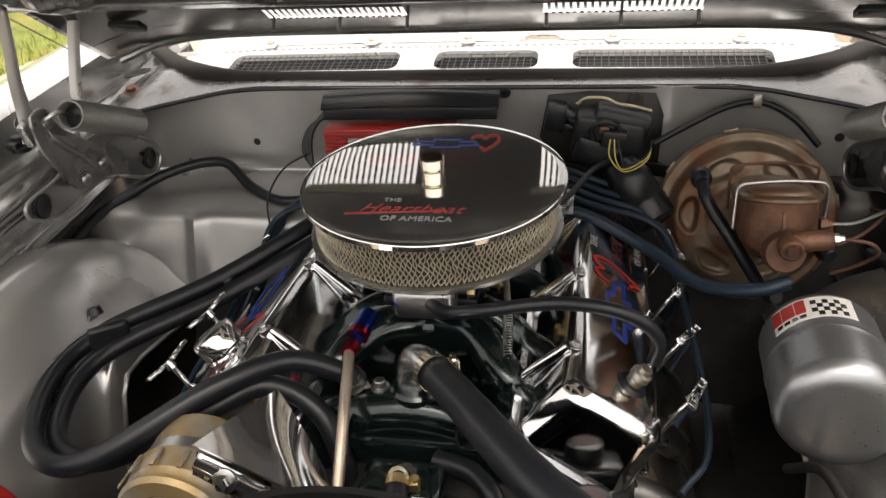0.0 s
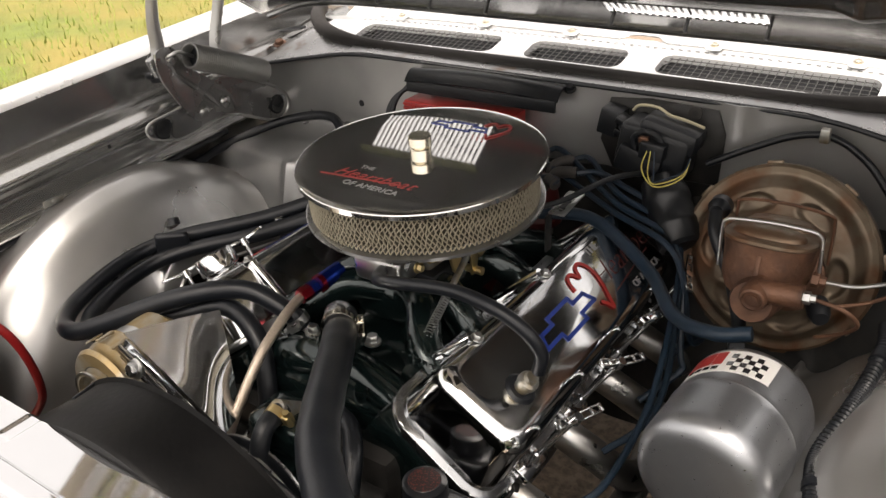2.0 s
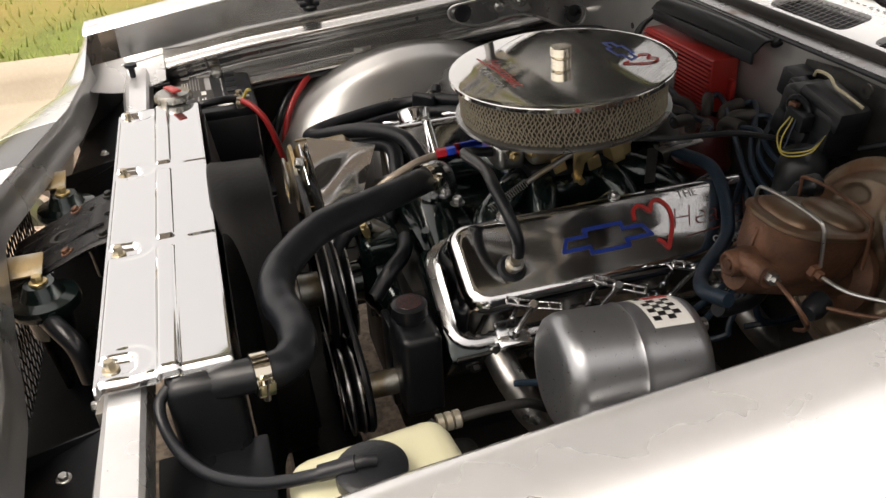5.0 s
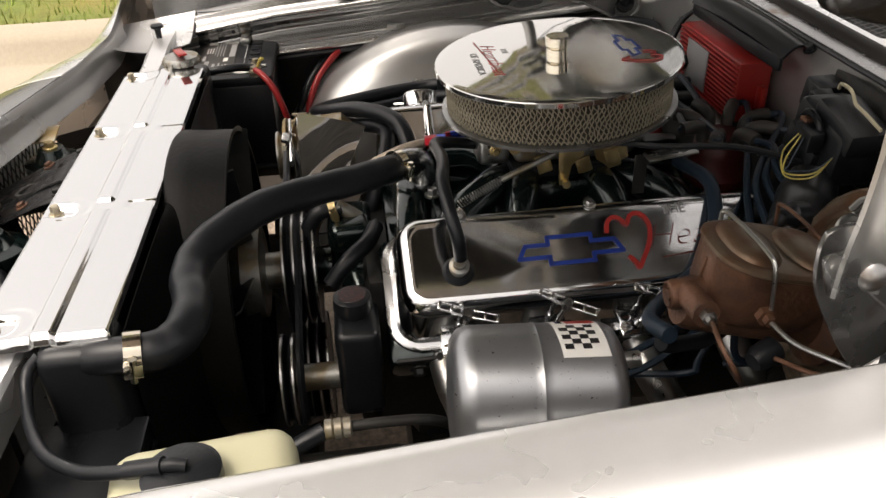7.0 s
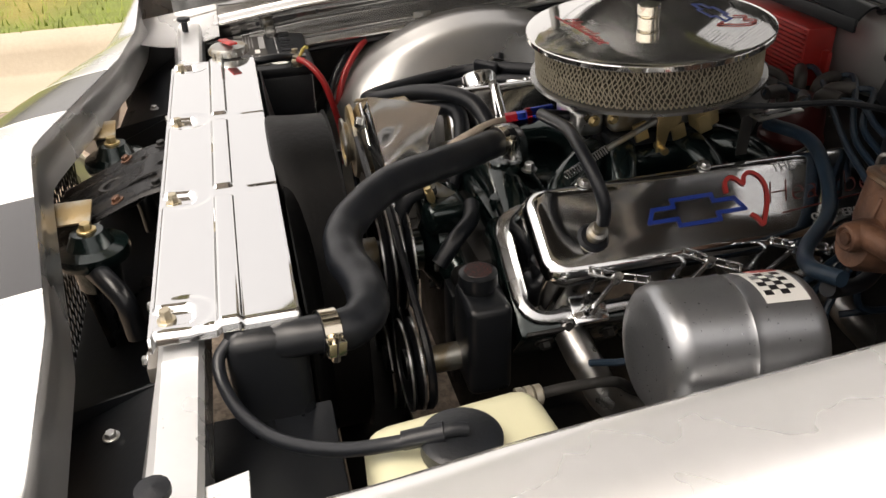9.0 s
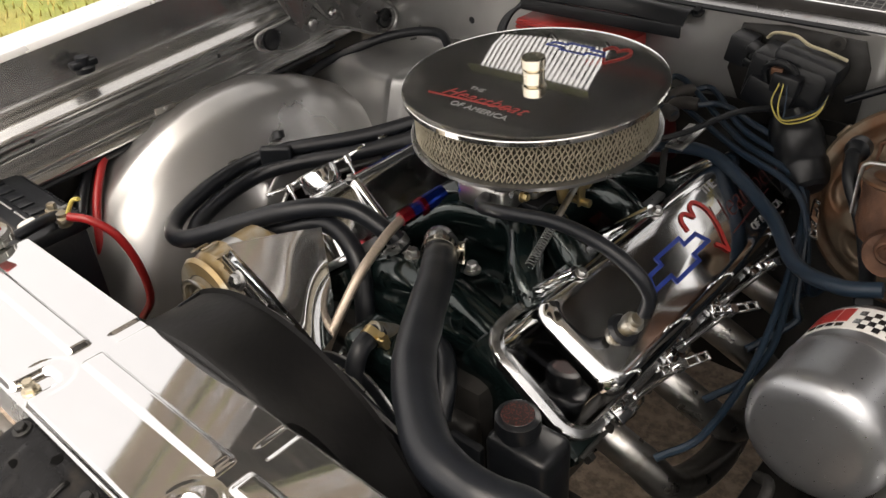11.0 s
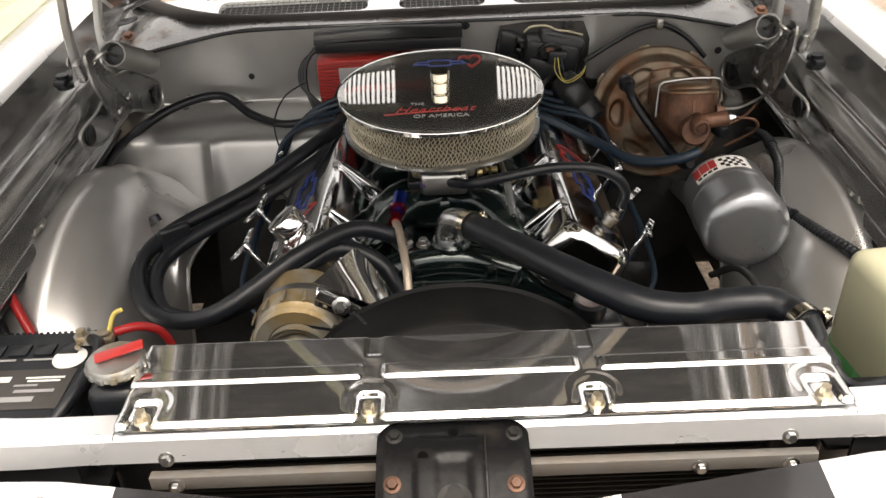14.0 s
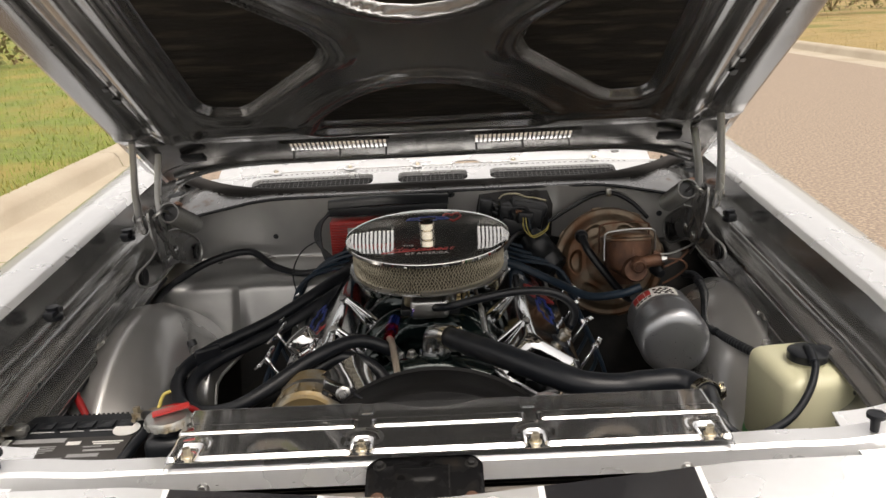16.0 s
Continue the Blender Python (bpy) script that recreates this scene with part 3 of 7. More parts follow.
def intake(x0, x1, v0=0.10, v1=0.90, rim=0.014):
    """The pressed panel round one intake: a rounded opening in a rectangle, with a turned-down edge."""
    w, h, cx, vm = x1 - x0, 0.084 * (v1 - v0), (x0 + x1) / 2, (v0 + v1) / 2
    outer, inner = rounded(w + 2 * rim, 0.084, 0.0005, 7), rounded(w, h, 0.020, 7)
    bm = bmesh.new()
    rows = [[bm.verts.new(cowl_at(cx + x, vm + y / 0.084, dz)) for x, y in ring] for ring, dz in ((outer, 0.0), (inner, 0.001), (inner, -0.012))]
    for a, b in zip(rows, rows[1:]):
        for k in range(len(a)):
            j = (k + 1) % len(a)
            bm.faces.new((a[k], a[j], b[j], b[k]))
    part("intake_rim", bm, PAINT, cowl, "", 30)
    bm, n = bmesh.new(), int(w / 0.0125)
    for k in range(1, n):
        x = x0 + w * k / n
        rod(bm, cowl_at(x, v0, -0.003), cowl_at(x, v1, -0.003), 0.0008, None, 5)
    for k in range(6):
        v = v0 + 0.04 + (v1 - v0 - 0.08) * k / 5
        rod(bm, cowl_at(x0 + 0.003, v, -0.0045), cowl_at(x1 - 0.003, v, -0.0045), 0.0008, None, 5)
    part("grille", bm, WIRE, cowl, "grey wire grille")
    part("duct", sheet(bmesh.new(), lambda u, v: cowl_at(x0 - 0.01 + (w + 0.02) * u, v0 - 0.05 + (v1 - v0 + 0.1) * v, -0.004 - 0.040 * math.sin(math.pi * v) ** 0.5 * min(1.0, 30 * u, 30 * (1 - u))), 60, 12, 0.002), SATIN, cowl)


for x0, x1 in OPEN:
    intake(x0, x1)
for x0, x1 in ((-0.62, OPEN[0][0] - 0.014), (OPEN[0][1] + 0.014, OPEN[1][0] - 0.014), (OPEN[1][1] + 0.014, OPEN[2][0] - 0.014), (OPEN[2][1] + 0.014, 0.62)):
    part("bridge", sheet(bmesh.new(), lambda u, v: cowl_at(x0 + (x1 - x0) * u, v, 0.0), 6, 4, 0.0015), PAINT, cowl)
bm = sheet(bmesh.new(), lambda u, v: cowl_at((-0.62 + 1.24 * u) * (1 + 0.12 * v), 1.0) + Vector((0, 0.045 * v, 0.006 * v - 0.010 * v * (2 * u - 1) ** 4)), 40, 4, 0.002)
part("top_panel", bm, PAINT, cowl)
# the trim panel below the windscreen, held by tabs and bolts, with a hump over the drain
HUMP = 0.095


def trim_front(x):
    k = min(1.0, max(0.0, (0.042 - abs(x - HUMP)) / 0.018))
    return 0.556 + 0.016 * k + 0.05 * max(0.0, abs(x) - 0.45), 0.984 + 0.004 * k - 0.012 * (x / 0.6) ** 4


bm = sheet(bmesh.new(), lambda u, v: Vector((-0.62 + 1.24 * u, trim_front(-0.62 + 1.24 * u)[0] + 0.19 * v, trim_front(-0.62 + 1.24 * u)[1] + 0.008 * min(1.0, 6 * v) + 0.026 * v)), 124, 12, 0.0025)
part("screen_trim", bm, PAINT, cowl, "", 50)
for x in (-0.45, -0.238, -0.045, 0.228, 0.457):
    y, z = trim_front(x)
    tab = part("tab", plate(bmesh.new(), rounded(0.030, 0.030, 0.010, 4), 0.002, Matrix.Translation((x, y - 0.004, z + 0.001)) @ Matrix.Rotation(0.2, 4, "X"), 0.0006), PAINT, cowl)
    part("bolt", hexbolt(bmesh.new(), (x, y - 0.003, z + 0.003), (0, -0.2, 1), 0.0052, 0.005), KNOB, tab, "yellow plated bolt")
slot_mesh = finish(box(bmesh.new(), (0, 0, 0), (0.007, 0.0022, 0.0012)), "slot", BAY)
for k in range(72):
    x = -0.54 + 1.08 * k / 71
    piece = new("slot", slot_mesh)
    piece.parent, piece.location = cowl, cowl_at(x, 1.0) + Vector((0, 0.014, 0.0032 - 0.003 * (x / 0.6) ** 4)) - cowl.location
bm = bmesh.new()
seal_line = [(-0.735, 0.605, 0.985), (-0.67, 0.520, 0.988), (-0.58, 0.447, 0.980), (-0.46, 0.418, 0.968), (-0.3, 0.415, 0.966), (0, 0.412, 0.968), (0.3, 0.415, 0.966), (0.46, 0.418, 0.968), (0.58, 0.447, 0.980), (0.67, 0.520, 0.988), (0.735, 0.605, 0.985)]
tube(bm, [(x, y + 0.002, z - 0.017) for x, y, z in seal_line], 0.0165, 12, 12)
seal = thing("hood_seal", (0, 0.42, 0.93), "dark rubber hood seal along the cowl", "seal")
part("bulb", bm, SEAL, seal)
part("base_strip", tube(bmesh.new(), [(x, y - 0.010, z - 0.031) for x, y, z in seal_line[2:-2]], 0.006, 8, 12), RUBBER, seal)
for x, y, z in (seal_line[0], seal_line[-1]):
    part("end_plug", lathe(bmesh.new(), [(0, 0.004), (0.012, 0.004), (0.0168, 0.0), (0.0168, -0.010), (0, -0.010)], Matrix.Translation((x, y + 0.002, z - 0.017)) @ basis((math.copysign(0.6, x), 0.8, 0)), 16), RUBBER, seal)
bm = bmesh.new()
tube(bm, [(x, lipline(x)[0] - 0.002, lipline(x)[1] - 0.004) for x in (-0.72, -0.64, -0.55, -0.45, -0.3, 0, 0.3, 0.45, 0.55, 0.64, 0.72)], 0.0042, 8, 6)
solo("edge_trim", bm, RUBBER, "thin black rubber edge trim on the firewall lip", "trim")

bm = bmesh.new()
sheet(bm, lambda u, v: Vector(((-0.70 + 1.40 * u) * (1 - 0.12 * v), 0.74 + 0.62 * v - 0.14 * (2 * u - 1) ** 2, 0.985 + 0.40 * v)), 16, 6, 0.005)
screen = solo("windscreen", bm, GLASS, "raked windscreen glass behind the cowl", "windscreen")
screen.visible_shadow = False
bm = bmesh.new()
sheet(bm, lambda u, v: Vector((-0.68 + 1.36 * u, 0.80 + 0.9 * v, 0.955 - 0.1 * v)), 8, 4, 0.004)
solo("dashboard", bm, INSIDE, "dark dashboard under the windscreen", "dashboard")


def wiper(x, y, s, label):
    ob = thing("wiper", (x, y, 0.98), label, "wiper", "wipers")
    part("pivot", lathe(bmesh.new(), [(0, 0.034), (0.010, 0.033), (0.013, 0.026), (0.013, 0.012), (0.020, 0.008), (0.020, 0), (0, 0)], Matrix.Translation((x, y, 0.978)), 20), STEEL, ob)
    part("arm_head", box(bmesh.new(), (x - s * 0.030, y + 0.004, 1.004), (0.070, 0.020, 0.012), Matrix.Rotation(s * 0.06, 3, "Z"), 0.004), SPRINGM, ob)
    part("arm", tube(bmesh.new(), [(x - s * 0.05, y + 0.005, 1.004), (x - s * 0.16, y + 0.014, 1.003), (x - s * 0.30, y + 0.020, 1.001)], 0.0045, 8), SPRINGM, ob)
    part("blade", box(bmesh.new(), (x - s * 0.24, y + 0.030, 0.995), (0.38, 0.006, 0.014), None, 0.002), GRIMESHADE, ob)
    part("washer_nozzle", box(bmesh.new(), (x + s * 0.055, y - 0.012, 0.986), (0.022, 0.014, 0.014), Matrix.Rotation(0.3, 3, "Z"), 0.003), SPRINGM, ob)


wiper(-0.03, 0.605, 1, "steel wiper arm parked under the hood edge")
wiper(0.47, 0.605, 1, "steel wiper arm parked under the hood edge")

# ---- the open hood ----
TAN = 0.66
HN = Vector((0, TAN, 1)).normalized()
HS = Vector((0, -1, TAN)).normalized()
H0 = Vector((0, 0.262, 1.20 + TAN * (0.045 - 0.262)))


def hood_at(x, s, d=0.0):
    """A place on the hood's underside: x across, s metres up from its rear edge, d metres out of the sheet (down)."""
    return H0 + Vector((x, 0, 0)) + HS * s - HN * d


hood = thing("hood", (0, 0.26, 1.05), "raised silver hood with ribbed underside and black insulation", "hood")


SIDE_PAD = [(0.462, 0.385), (0.462, 0.820), (0.452, 0.842), (0.430, 0.838), (0.215, 0.628), (0.192, 0.592), (0.186, 0.555), (0.200, 0.520), (0.360, 0.352), (0.385, 0.336), (0.440, 0.340), (0.457, 0.358)]
LOW_PAD = [(0.245 - 0.49 * k / 16, 0.232 + 0.180 * (1 - (abs(k - 8) / 8) ** 2.2)) for k in range(17)] + [(-0.225, 0.212), (0.0, 0.206), (0.225, 0.212)]
TOP_PAD = [(-0.30 + 0.6 * k / 12, 1.04 - 0.36 * (1 - (abs(k - 6) / 6) ** 2.2)) for k in range(13)]


def within(x, s, poly):
    """How far inside a convex outline a place lies, in metres (negative outside)."""
    cx, cy = sum(p[0] for p in poly) / len(poly), sum(p[1] for p in poly) / len(poly)
    out = 9.0
    for (x0, y0), (x1, y1) in zip(poly, poly[1:] + poly[:1]):
        nx, ny = y1 - y0, x0 - x1
        k = math.hypot(nx, ny)
        if k < 1e-6:
            continue
        d, e = ((x0 - x) * nx + (y0 - s) * ny) / k, ((x0 - cx) * nx + (y0 - cy) * ny) / k
        out = min(out, d if e > 0 else -d)
    return out


# the inner frame ends short of the rear edge; behind it the slotted outer skin shows
STEP, RAISE = 0.156, 0.072


def frame_depth(x, s):
    """The pressed relief of the hood's inner frame: hollows round the pads, beads along the ribs and the rails."""
    a = abs(x)
    w = max(within(a, s, SIDE_PAD), within(x, s, LOW_PAD), within(x, s, TOP_PAD))
    d = 0.014 / (1 + math.exp((w + 0.006) * 260)) + 0.006 * bell(w, -0.020, 0.008)
    # broad rolled beads: an arch over the low pad, and ribs that follow the side pads
    d += 0.011 * bell(within(x, s, LOW_PAD), -0.050, 0.013) * min(1.0, max(0.0, (s - 0.25) / 0.04))
    d += 0.009 * bell(within(a, s, SIDE_PAD), -0.052, 0.013) * min(1.0, max(0.0, (0.50 - a) / 0.05)) * min(1.0, max(0.0, (within(x, s, LOW_PAD) + 0.12) / -0.03))
    d += 0.012 * bell(a, 0.565, 0.030) - 0.014 * bell(a, 0.615, 0.020) + 0.008 * bell(a, 0.512, 0.016)
    d *= min(1.0, max(0.0, (s - STEP) / 0.05))
    return d + 0.008 * bell(s, 0.235, 0.014)


# underside takes the darkened silver, shade included in its colour
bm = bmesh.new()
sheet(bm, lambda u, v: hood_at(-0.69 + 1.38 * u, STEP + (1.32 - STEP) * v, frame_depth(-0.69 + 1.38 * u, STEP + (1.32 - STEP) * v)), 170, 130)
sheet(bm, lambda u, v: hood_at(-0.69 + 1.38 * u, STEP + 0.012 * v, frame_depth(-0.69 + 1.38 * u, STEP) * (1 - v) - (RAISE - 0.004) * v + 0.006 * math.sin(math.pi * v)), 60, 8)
part("inner_frame", bm, HOODSHADE, hood, "", 60)
VENT = (0.112, 0.362, -0.072, 0.026)
bm = bmesh.new()
for x0, x1, s0, s1 in ((-0.71, 0.71, VENT[3], 1.36), (-0.71, 0.71, -0.135, VENT[2]), (-0.71, -VENT[1], VENT[2], VENT[3]), (-VENT[0], VENT[0], VENT[2], VENT[3]), (VENT[1], 0.71, VENT[2], VENT[3])):
    sheet(bm, lambda u, v: hood_at(x0 + (x1 - x0) * u, s0 + (s1 - s0) * v, -RAISE + 0.05 * abs((x0 + (x1 - x0) * u) / 0.71) ** 8), 24, 10, 0.0015)
bmesh.ops.remove_doubles(bm, verts=bm.verts, dist=1e-5)
part("outer_skin", bm, PAINT, hood)
# second skin below the outer one, in the silver darkened for shade
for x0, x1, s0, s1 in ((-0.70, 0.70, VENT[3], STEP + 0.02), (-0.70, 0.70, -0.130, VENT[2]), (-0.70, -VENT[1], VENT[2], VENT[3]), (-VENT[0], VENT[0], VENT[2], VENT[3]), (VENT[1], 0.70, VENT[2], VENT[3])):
    part("skin_underside", sheet(bmesh.new(), lambda u, v: hood_at(x0 + (x1 - x0) * u, s0 + (s1 - s0) * v, -RAISE + 0.0035 + 0.05 * abs((x0 + (x1 - x0) * u) / 0.71) ** 8), 24, 8), HOODSHADE, hood)
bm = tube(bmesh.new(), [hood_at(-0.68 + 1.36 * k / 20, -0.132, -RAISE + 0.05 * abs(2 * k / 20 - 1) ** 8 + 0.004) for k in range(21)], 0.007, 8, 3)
part("rear_hem", bm, HOODSHADE, hood)
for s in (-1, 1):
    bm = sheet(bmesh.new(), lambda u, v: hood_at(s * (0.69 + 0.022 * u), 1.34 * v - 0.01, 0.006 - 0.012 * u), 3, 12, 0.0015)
    part("edge_flange", bm, HOODSHADE, hood)


def pad(name, outline):
    b = bmesh.new()
    m = Matrix((Vector((1, 0, 0)), HS, -HN)).transposed().to_4x4()
    m.translation = H0 + HN * 0.010
    plate(b, outline, 0.0125, m, 0.002)
    part(name, b, WOOL, hood, "black fibre insulation pad")


for s in (-1, 1):
    pad("insulation", [(s * x, y) for x, y in SIDE_PAD])
pad("insulation", LOW_PAD)
pad("insulation", TOP_PAD)
for s in (-1, 1):
    n = 22
    for k in range(n + 1):
        x = s * (VENT[0] + (VENT[1] - VENT[0]) * k / n)
        p = hood_at(x, (VENT[2] + VENT[3]) / 2, -RAISE)
        bm = box(bmesh.new(), p, (0.0048, VENT[3] - VENT[2] + 0.01, 0.006), basis(HN, (1, 0, 0)).to_3x3() @ Matrix.Rotation(radians(90), 3, "Z"))
        part("vent_slat", bm, CHROME, hood, "bright vent slat")
    part("vent_lip", sheet(bmesh.new(), lambda u, v: hood_at(s * (VENT[0] - 0.012 + (VENT[1] - VENT[0] + 0.024) * u), VENT[3] + 0.003 + 0.006 * (1 - v), -RAISE + 0.004 + 0.022 * v), 6, 3, 0.0015), HOODSHADE, hood)
    for k in (0.02, 0.5, 0.98):
        x = s * (VENT[0] + (VENT[1] - VENT[0]) * k)
        part("stud", rod(bmesh.new(), hood_at(x, VENT[2] - 0.006, -RAISE), hood_at(x, VENT[2] - 0.006, -RAISE + 0.022), 0.003), SATIN, hood)
    bm = bmesh.new()
    box(bm, hood_at(s * 0.60, -0.02, -RAISE + 0.03), (0.06, 0.03, 0.012), basis(HN, (1, 0, 0)).to_3x3() @ Matrix.Rotation(radians(90), 3, "Z"), 0.003)
    part("bump_stop", bm, RUBBER, hood, "black rubber bump stop")
    for sx, ss, r in ((0.625, 0.44, 0.007), (0.625, 0.39, 0.011), (0.60, 0.19, 0.011), (0.64, 0.62, 0.004)):
        part("hole", lathe(bmesh.new(), [(0, 0.002), (r, 0.002), (r, 0)], Matrix.Translation(hood_at(s * sx, ss, frame_depth(sx, ss))) @ basis(-HN), 14), SATIN, hood, "dark hole")


def hinge(s):
    """A hood hinge: its plate on the fender, two arms up to the hood and the coil spring."""
    D, Y = (0.020, -0.02) if s > 0 else (0.0, 0.0)
    X = Matrix((Vector((0, 1, 0)), Vector((0, 0, 1)), Vector((-s, 0, 0)))).transposed().to_4x4()
    XP = Matrix((Vector((-0.15 * s, 1, 0)), Vector((0, 0, 1)), Vector((-s, 0, 0)))).transposed().to_4x4()
    XP.translation = (s * (0.687 - D), 0, 0)
    ring = glide([(y, z, 0) for y, z in ((0.055, 0.828), (0.026, 0.842), (0.030, 0.868), (0.10, 0.882), (0.17, 0.915), (0.235, 0.912), (0.33, 0.862), (0.354, 0.828), (0.338, 0.798), (0.30, 0.798), (0.20, 0.838), (0.10, 0.820), (0.055, 0.828))], 4)[:-1]
    ob = part("hinge", plate(bmesh.new(), [(p.x, p.y) for p in ring], 0.004, XP, 0.001), SCUFF, hood, "grey painted hood hinge with coil spring")
    rim = tube(bmesh.new(), [XP @ Vector((p.x, p.y, 0.004)) for p in ring] + [XP @ Vector((ring[0].x, ring[0].y, 0.004))], 0.0032, 6, smooth=False)
    part("rim", rim, WALL, ob)
    for y, z in ((0.055, 0.852), (0.322, 0.828)):
        M = Matrix.Translation((s * (0.682 - D - 0.15 * y), y, z)) @ basis((-s, 0, 0))
        part("bolt_hole", lathe(bmesh.new(), [(0, 0.0015), (0.015, 0.0015), (0.017, 0.003), (0.021, 0.002), (0.021, 0)], M, 18), SATIN, ob, "dark slotted hole")
    X.translation = (s * (0.645 - D), 0, 0)
    ring = glide([(y, z, 0) for y, z in ((0.050, 1.004), (0.070, 1.010), (0.094, 1.002), (0.104, 0.972), (0.150, 0.935), (0.190, 0.903), (0.215, 0.868), (0.210, 0.848), (0.165, 0.848), (0.125, 0.850), (0.098, 0.872), (0.066, 0.925), (0.052, 0.955), (0.048, 0.985), (0.050, 1.004))], 4)[:-1]
    part("link", plate(bmesh.new(), [(p.x, p.y) for p in ring], 0.005, X, 0.0012), SCUFF, ob, "stamped grey hinge link")
    part("link_ridge", tube(bmesh.new(), [(s * (0.640 - D), y, z) for y, z in ((0.075, 0.985), (0.095, 0.948), (0.14, 0.905), (0.175, 0.865))], lambda t: 0.006 * math.sin(math.pi * (0.1 + 0.8 * t)), 8), SCUFF, ob)
    part("link_tab", box(bmesh.new(), (s * (0.660 - D), 0.060, 0.975), (0.016, 0.026, 0.040), Matrix.Rotation(0.3, 3, "X"), 0.005), SCUFF, ob)
    part("rear_tab", plate(bmesh.new(), [(0.20, 0.90), (0.245, 0.905), (0.295, 0.918), (0.30, 0.905), (0.25, 0.885), (0.21, 0.868)], 0.004, Matrix.Translation((s * 0.012, 0, 0)) @ X, 0.001), WALL, ob)
    # the front arm is a wide stamped strip, the rear one a channel
    path = glide([(s * (0.660 - D), 0.070, 0.96), (s * (0.667 - D), 0.084 + Y, 1.0), (s * (0.668 - D), 0.087 + Y, 1.05), (s * (0.666 - D), 0.094 + Y * 1.3, 1.10), (s * (0.660 - D), 0.098 + Y * 1.6, 1.185)], 6)
    bm = sheet(bmesh.new(), lambda u, v: path[round(v * 24)] + Vector((0, 0.036 * (u - 0.5) * (1 - 0.35 * v), 0)) + Vector((s * 0.010 * (2 * u - 1) ** 2, 0, 0)), 6, 24, 0.0035)
    part("arm", bm, WALL, ob)
    path2 = glide([(s * (0.655 - D), 0.21, 0.875), (s * (0.664 - D), 0.214, 0.93), (s * (0.670 - D), 0.228, 0.99), (s * (0.670 - D), 0.246, 1.04), (s * (0.665 - D), 0.266, 1.105)], 8)
    bm = sheet(bmesh.new(), lambda u, v: path2[min(round(v * 32), len(path2) - 1)] + Vector((0, 0.030 * (u - 0.5), 0)) + Vector((s * 0.012 * (2 * u - 1) ** 2, 0, 0)), 6, 24, 0.0035)
    part("arm", bm, WALL, ob)
    for x, y, z in ((0.639, 0.082, 0.985), (0.639, 0.19, 0.872), (0.639, 0.135, 0.866), (0.680, 0.072, 0.985)):
        d = -s if x < 0.65 else s
        part("rivet", lathe(bmesh.new(), [(0, 0.006), (0.006, 0.0055), (0.011, 0.003), (0.013, 0)], Matrix.Translation((s * (x - D), y, z)) @ basis((d, 0, 0)), 16), SCUFF, ob)
    bm = spring(bmesh.new(), (s * (0.613 - D), 0.104, 0.990), (s * (0.620 - D), 0.285, 0.912), 0.0225, 0.0027, 38)
    part("spring", bm, SPRINGM, ob, "grey coil spring")
    # black rod inside the coil stands in for its dark hollow
    part("spring_core", rod(bmesh.new(), (s * (0.6135 - D), 0.122, 0.982), (s * (0.620 - D), 0.283, 0.913), 0.0205), SATIN, ob)
    bm = tube(bmesh.new(), [(s * (0.617 - D), 0.115, 0.985), (s * (0.618 - D), 0.085, 1.0), (s * (0.63 - D), 0.07, 0.995), (s * (0.645 - D), 0.075, 0.985)], 0.0035, 6)
    part("spring_hook", bm, STEEL, ob)
    bm = tube(bmesh.new(), [(s * (0.620 - D), 0.283, 0.913), (s * (0.632 - D), 0.305, 0.900), (s * (0.648 - D), 0.31, 0.885)], 0.0035, 6)
    part("spring_hook", bm, STEEL, ob)


hinge(-1)
hinge(1)

# ---- the front of the bay ----
core = thing("radiator_support", (0, -0.69, 0.4), "silver painted radiator support beam", "support beam")
bm = bmesh.new()


def beam(u, v):
    x = -0.70 + 1.40 * u
    prof = [(-0.666, 0.770), (-0.667, 0.808), (-0.670, 0.812), (-0.702, 0.812), (-0.706, 0.808), (-0.709, 0.798), (-0.713, 0.782)]
    y, z = prof[round(v * 6)]
    e = max(0.0, abs(x) - 0.42) / 0.28
    return Vector((x, y - 0.02 * e * max(0.0, v - 0.4), z + 0.012 * e * e + 0.004 * e * math.sin(30 * x)))


sheet(bm, beam, 80, 6, 0.002)
part("beam", bm, PAINT, core, "", 30)
part("lower_filler", box(bmesh.new(), (0.525, -0.612, 0.72), (0.19, 0.12, 0.008), None, 0.003), SATIN, core, "black filler plate")
part("lower_filler", box(bmesh.new(), (-0.50, -0.64, 0.70), (0.14, 0.06, 0.008), None, 0.003), SATIN, core, "black filler plate")
for s in (-1, 1):
    bm = lathe(bmesh.new(), [(0, 0.03), (0.013, 0.028), (0.013, 0.022), (0.007, 0.02), (0.006, 0), (0, 0)], Matrix.Translation((s * 0.63, -0.695, 0.822)), 14)
    part("rubber_bumper", bm, RUBBER, core, "black rubber adjustable bumper")
    bm = box(bmesh.new(), (s * 0.56, -0.70, 0.62), (0.24, 0.006, 0.36), None, 0.002)
    part("side_panel", bm, SATIN, core, "black side panel")
for x in (-0.47, -0.31, -0.2, 0.24, 0.36, 0.5):
    part("hole", lathe(bmesh.new(), [(0, 0.0015), (0.004, 0.0015), (0.0045, 0)], Matrix.Translation((x, -0.7105, 0.793)) @ basis((0, -1, 0.35)), 10), SATIN, core)
for x in (-0.33, 0.36):
    part("bolt", hexbolt(bmesh.new(), (x, -0.713, 0.786), (0, -1, 0.3), 0.006, 0.007), STEEL, core)

BOLTX = (-0.352, -0.102, 0.147, 0.395)


def ramp(d, w):
    """0 to 1 as d goes from -w to w, with rounded ends."""
    k = min(1.0, max(0.0, 0.5 + 0.5 * d / w))
    return k * k * (3 - 2 * k)


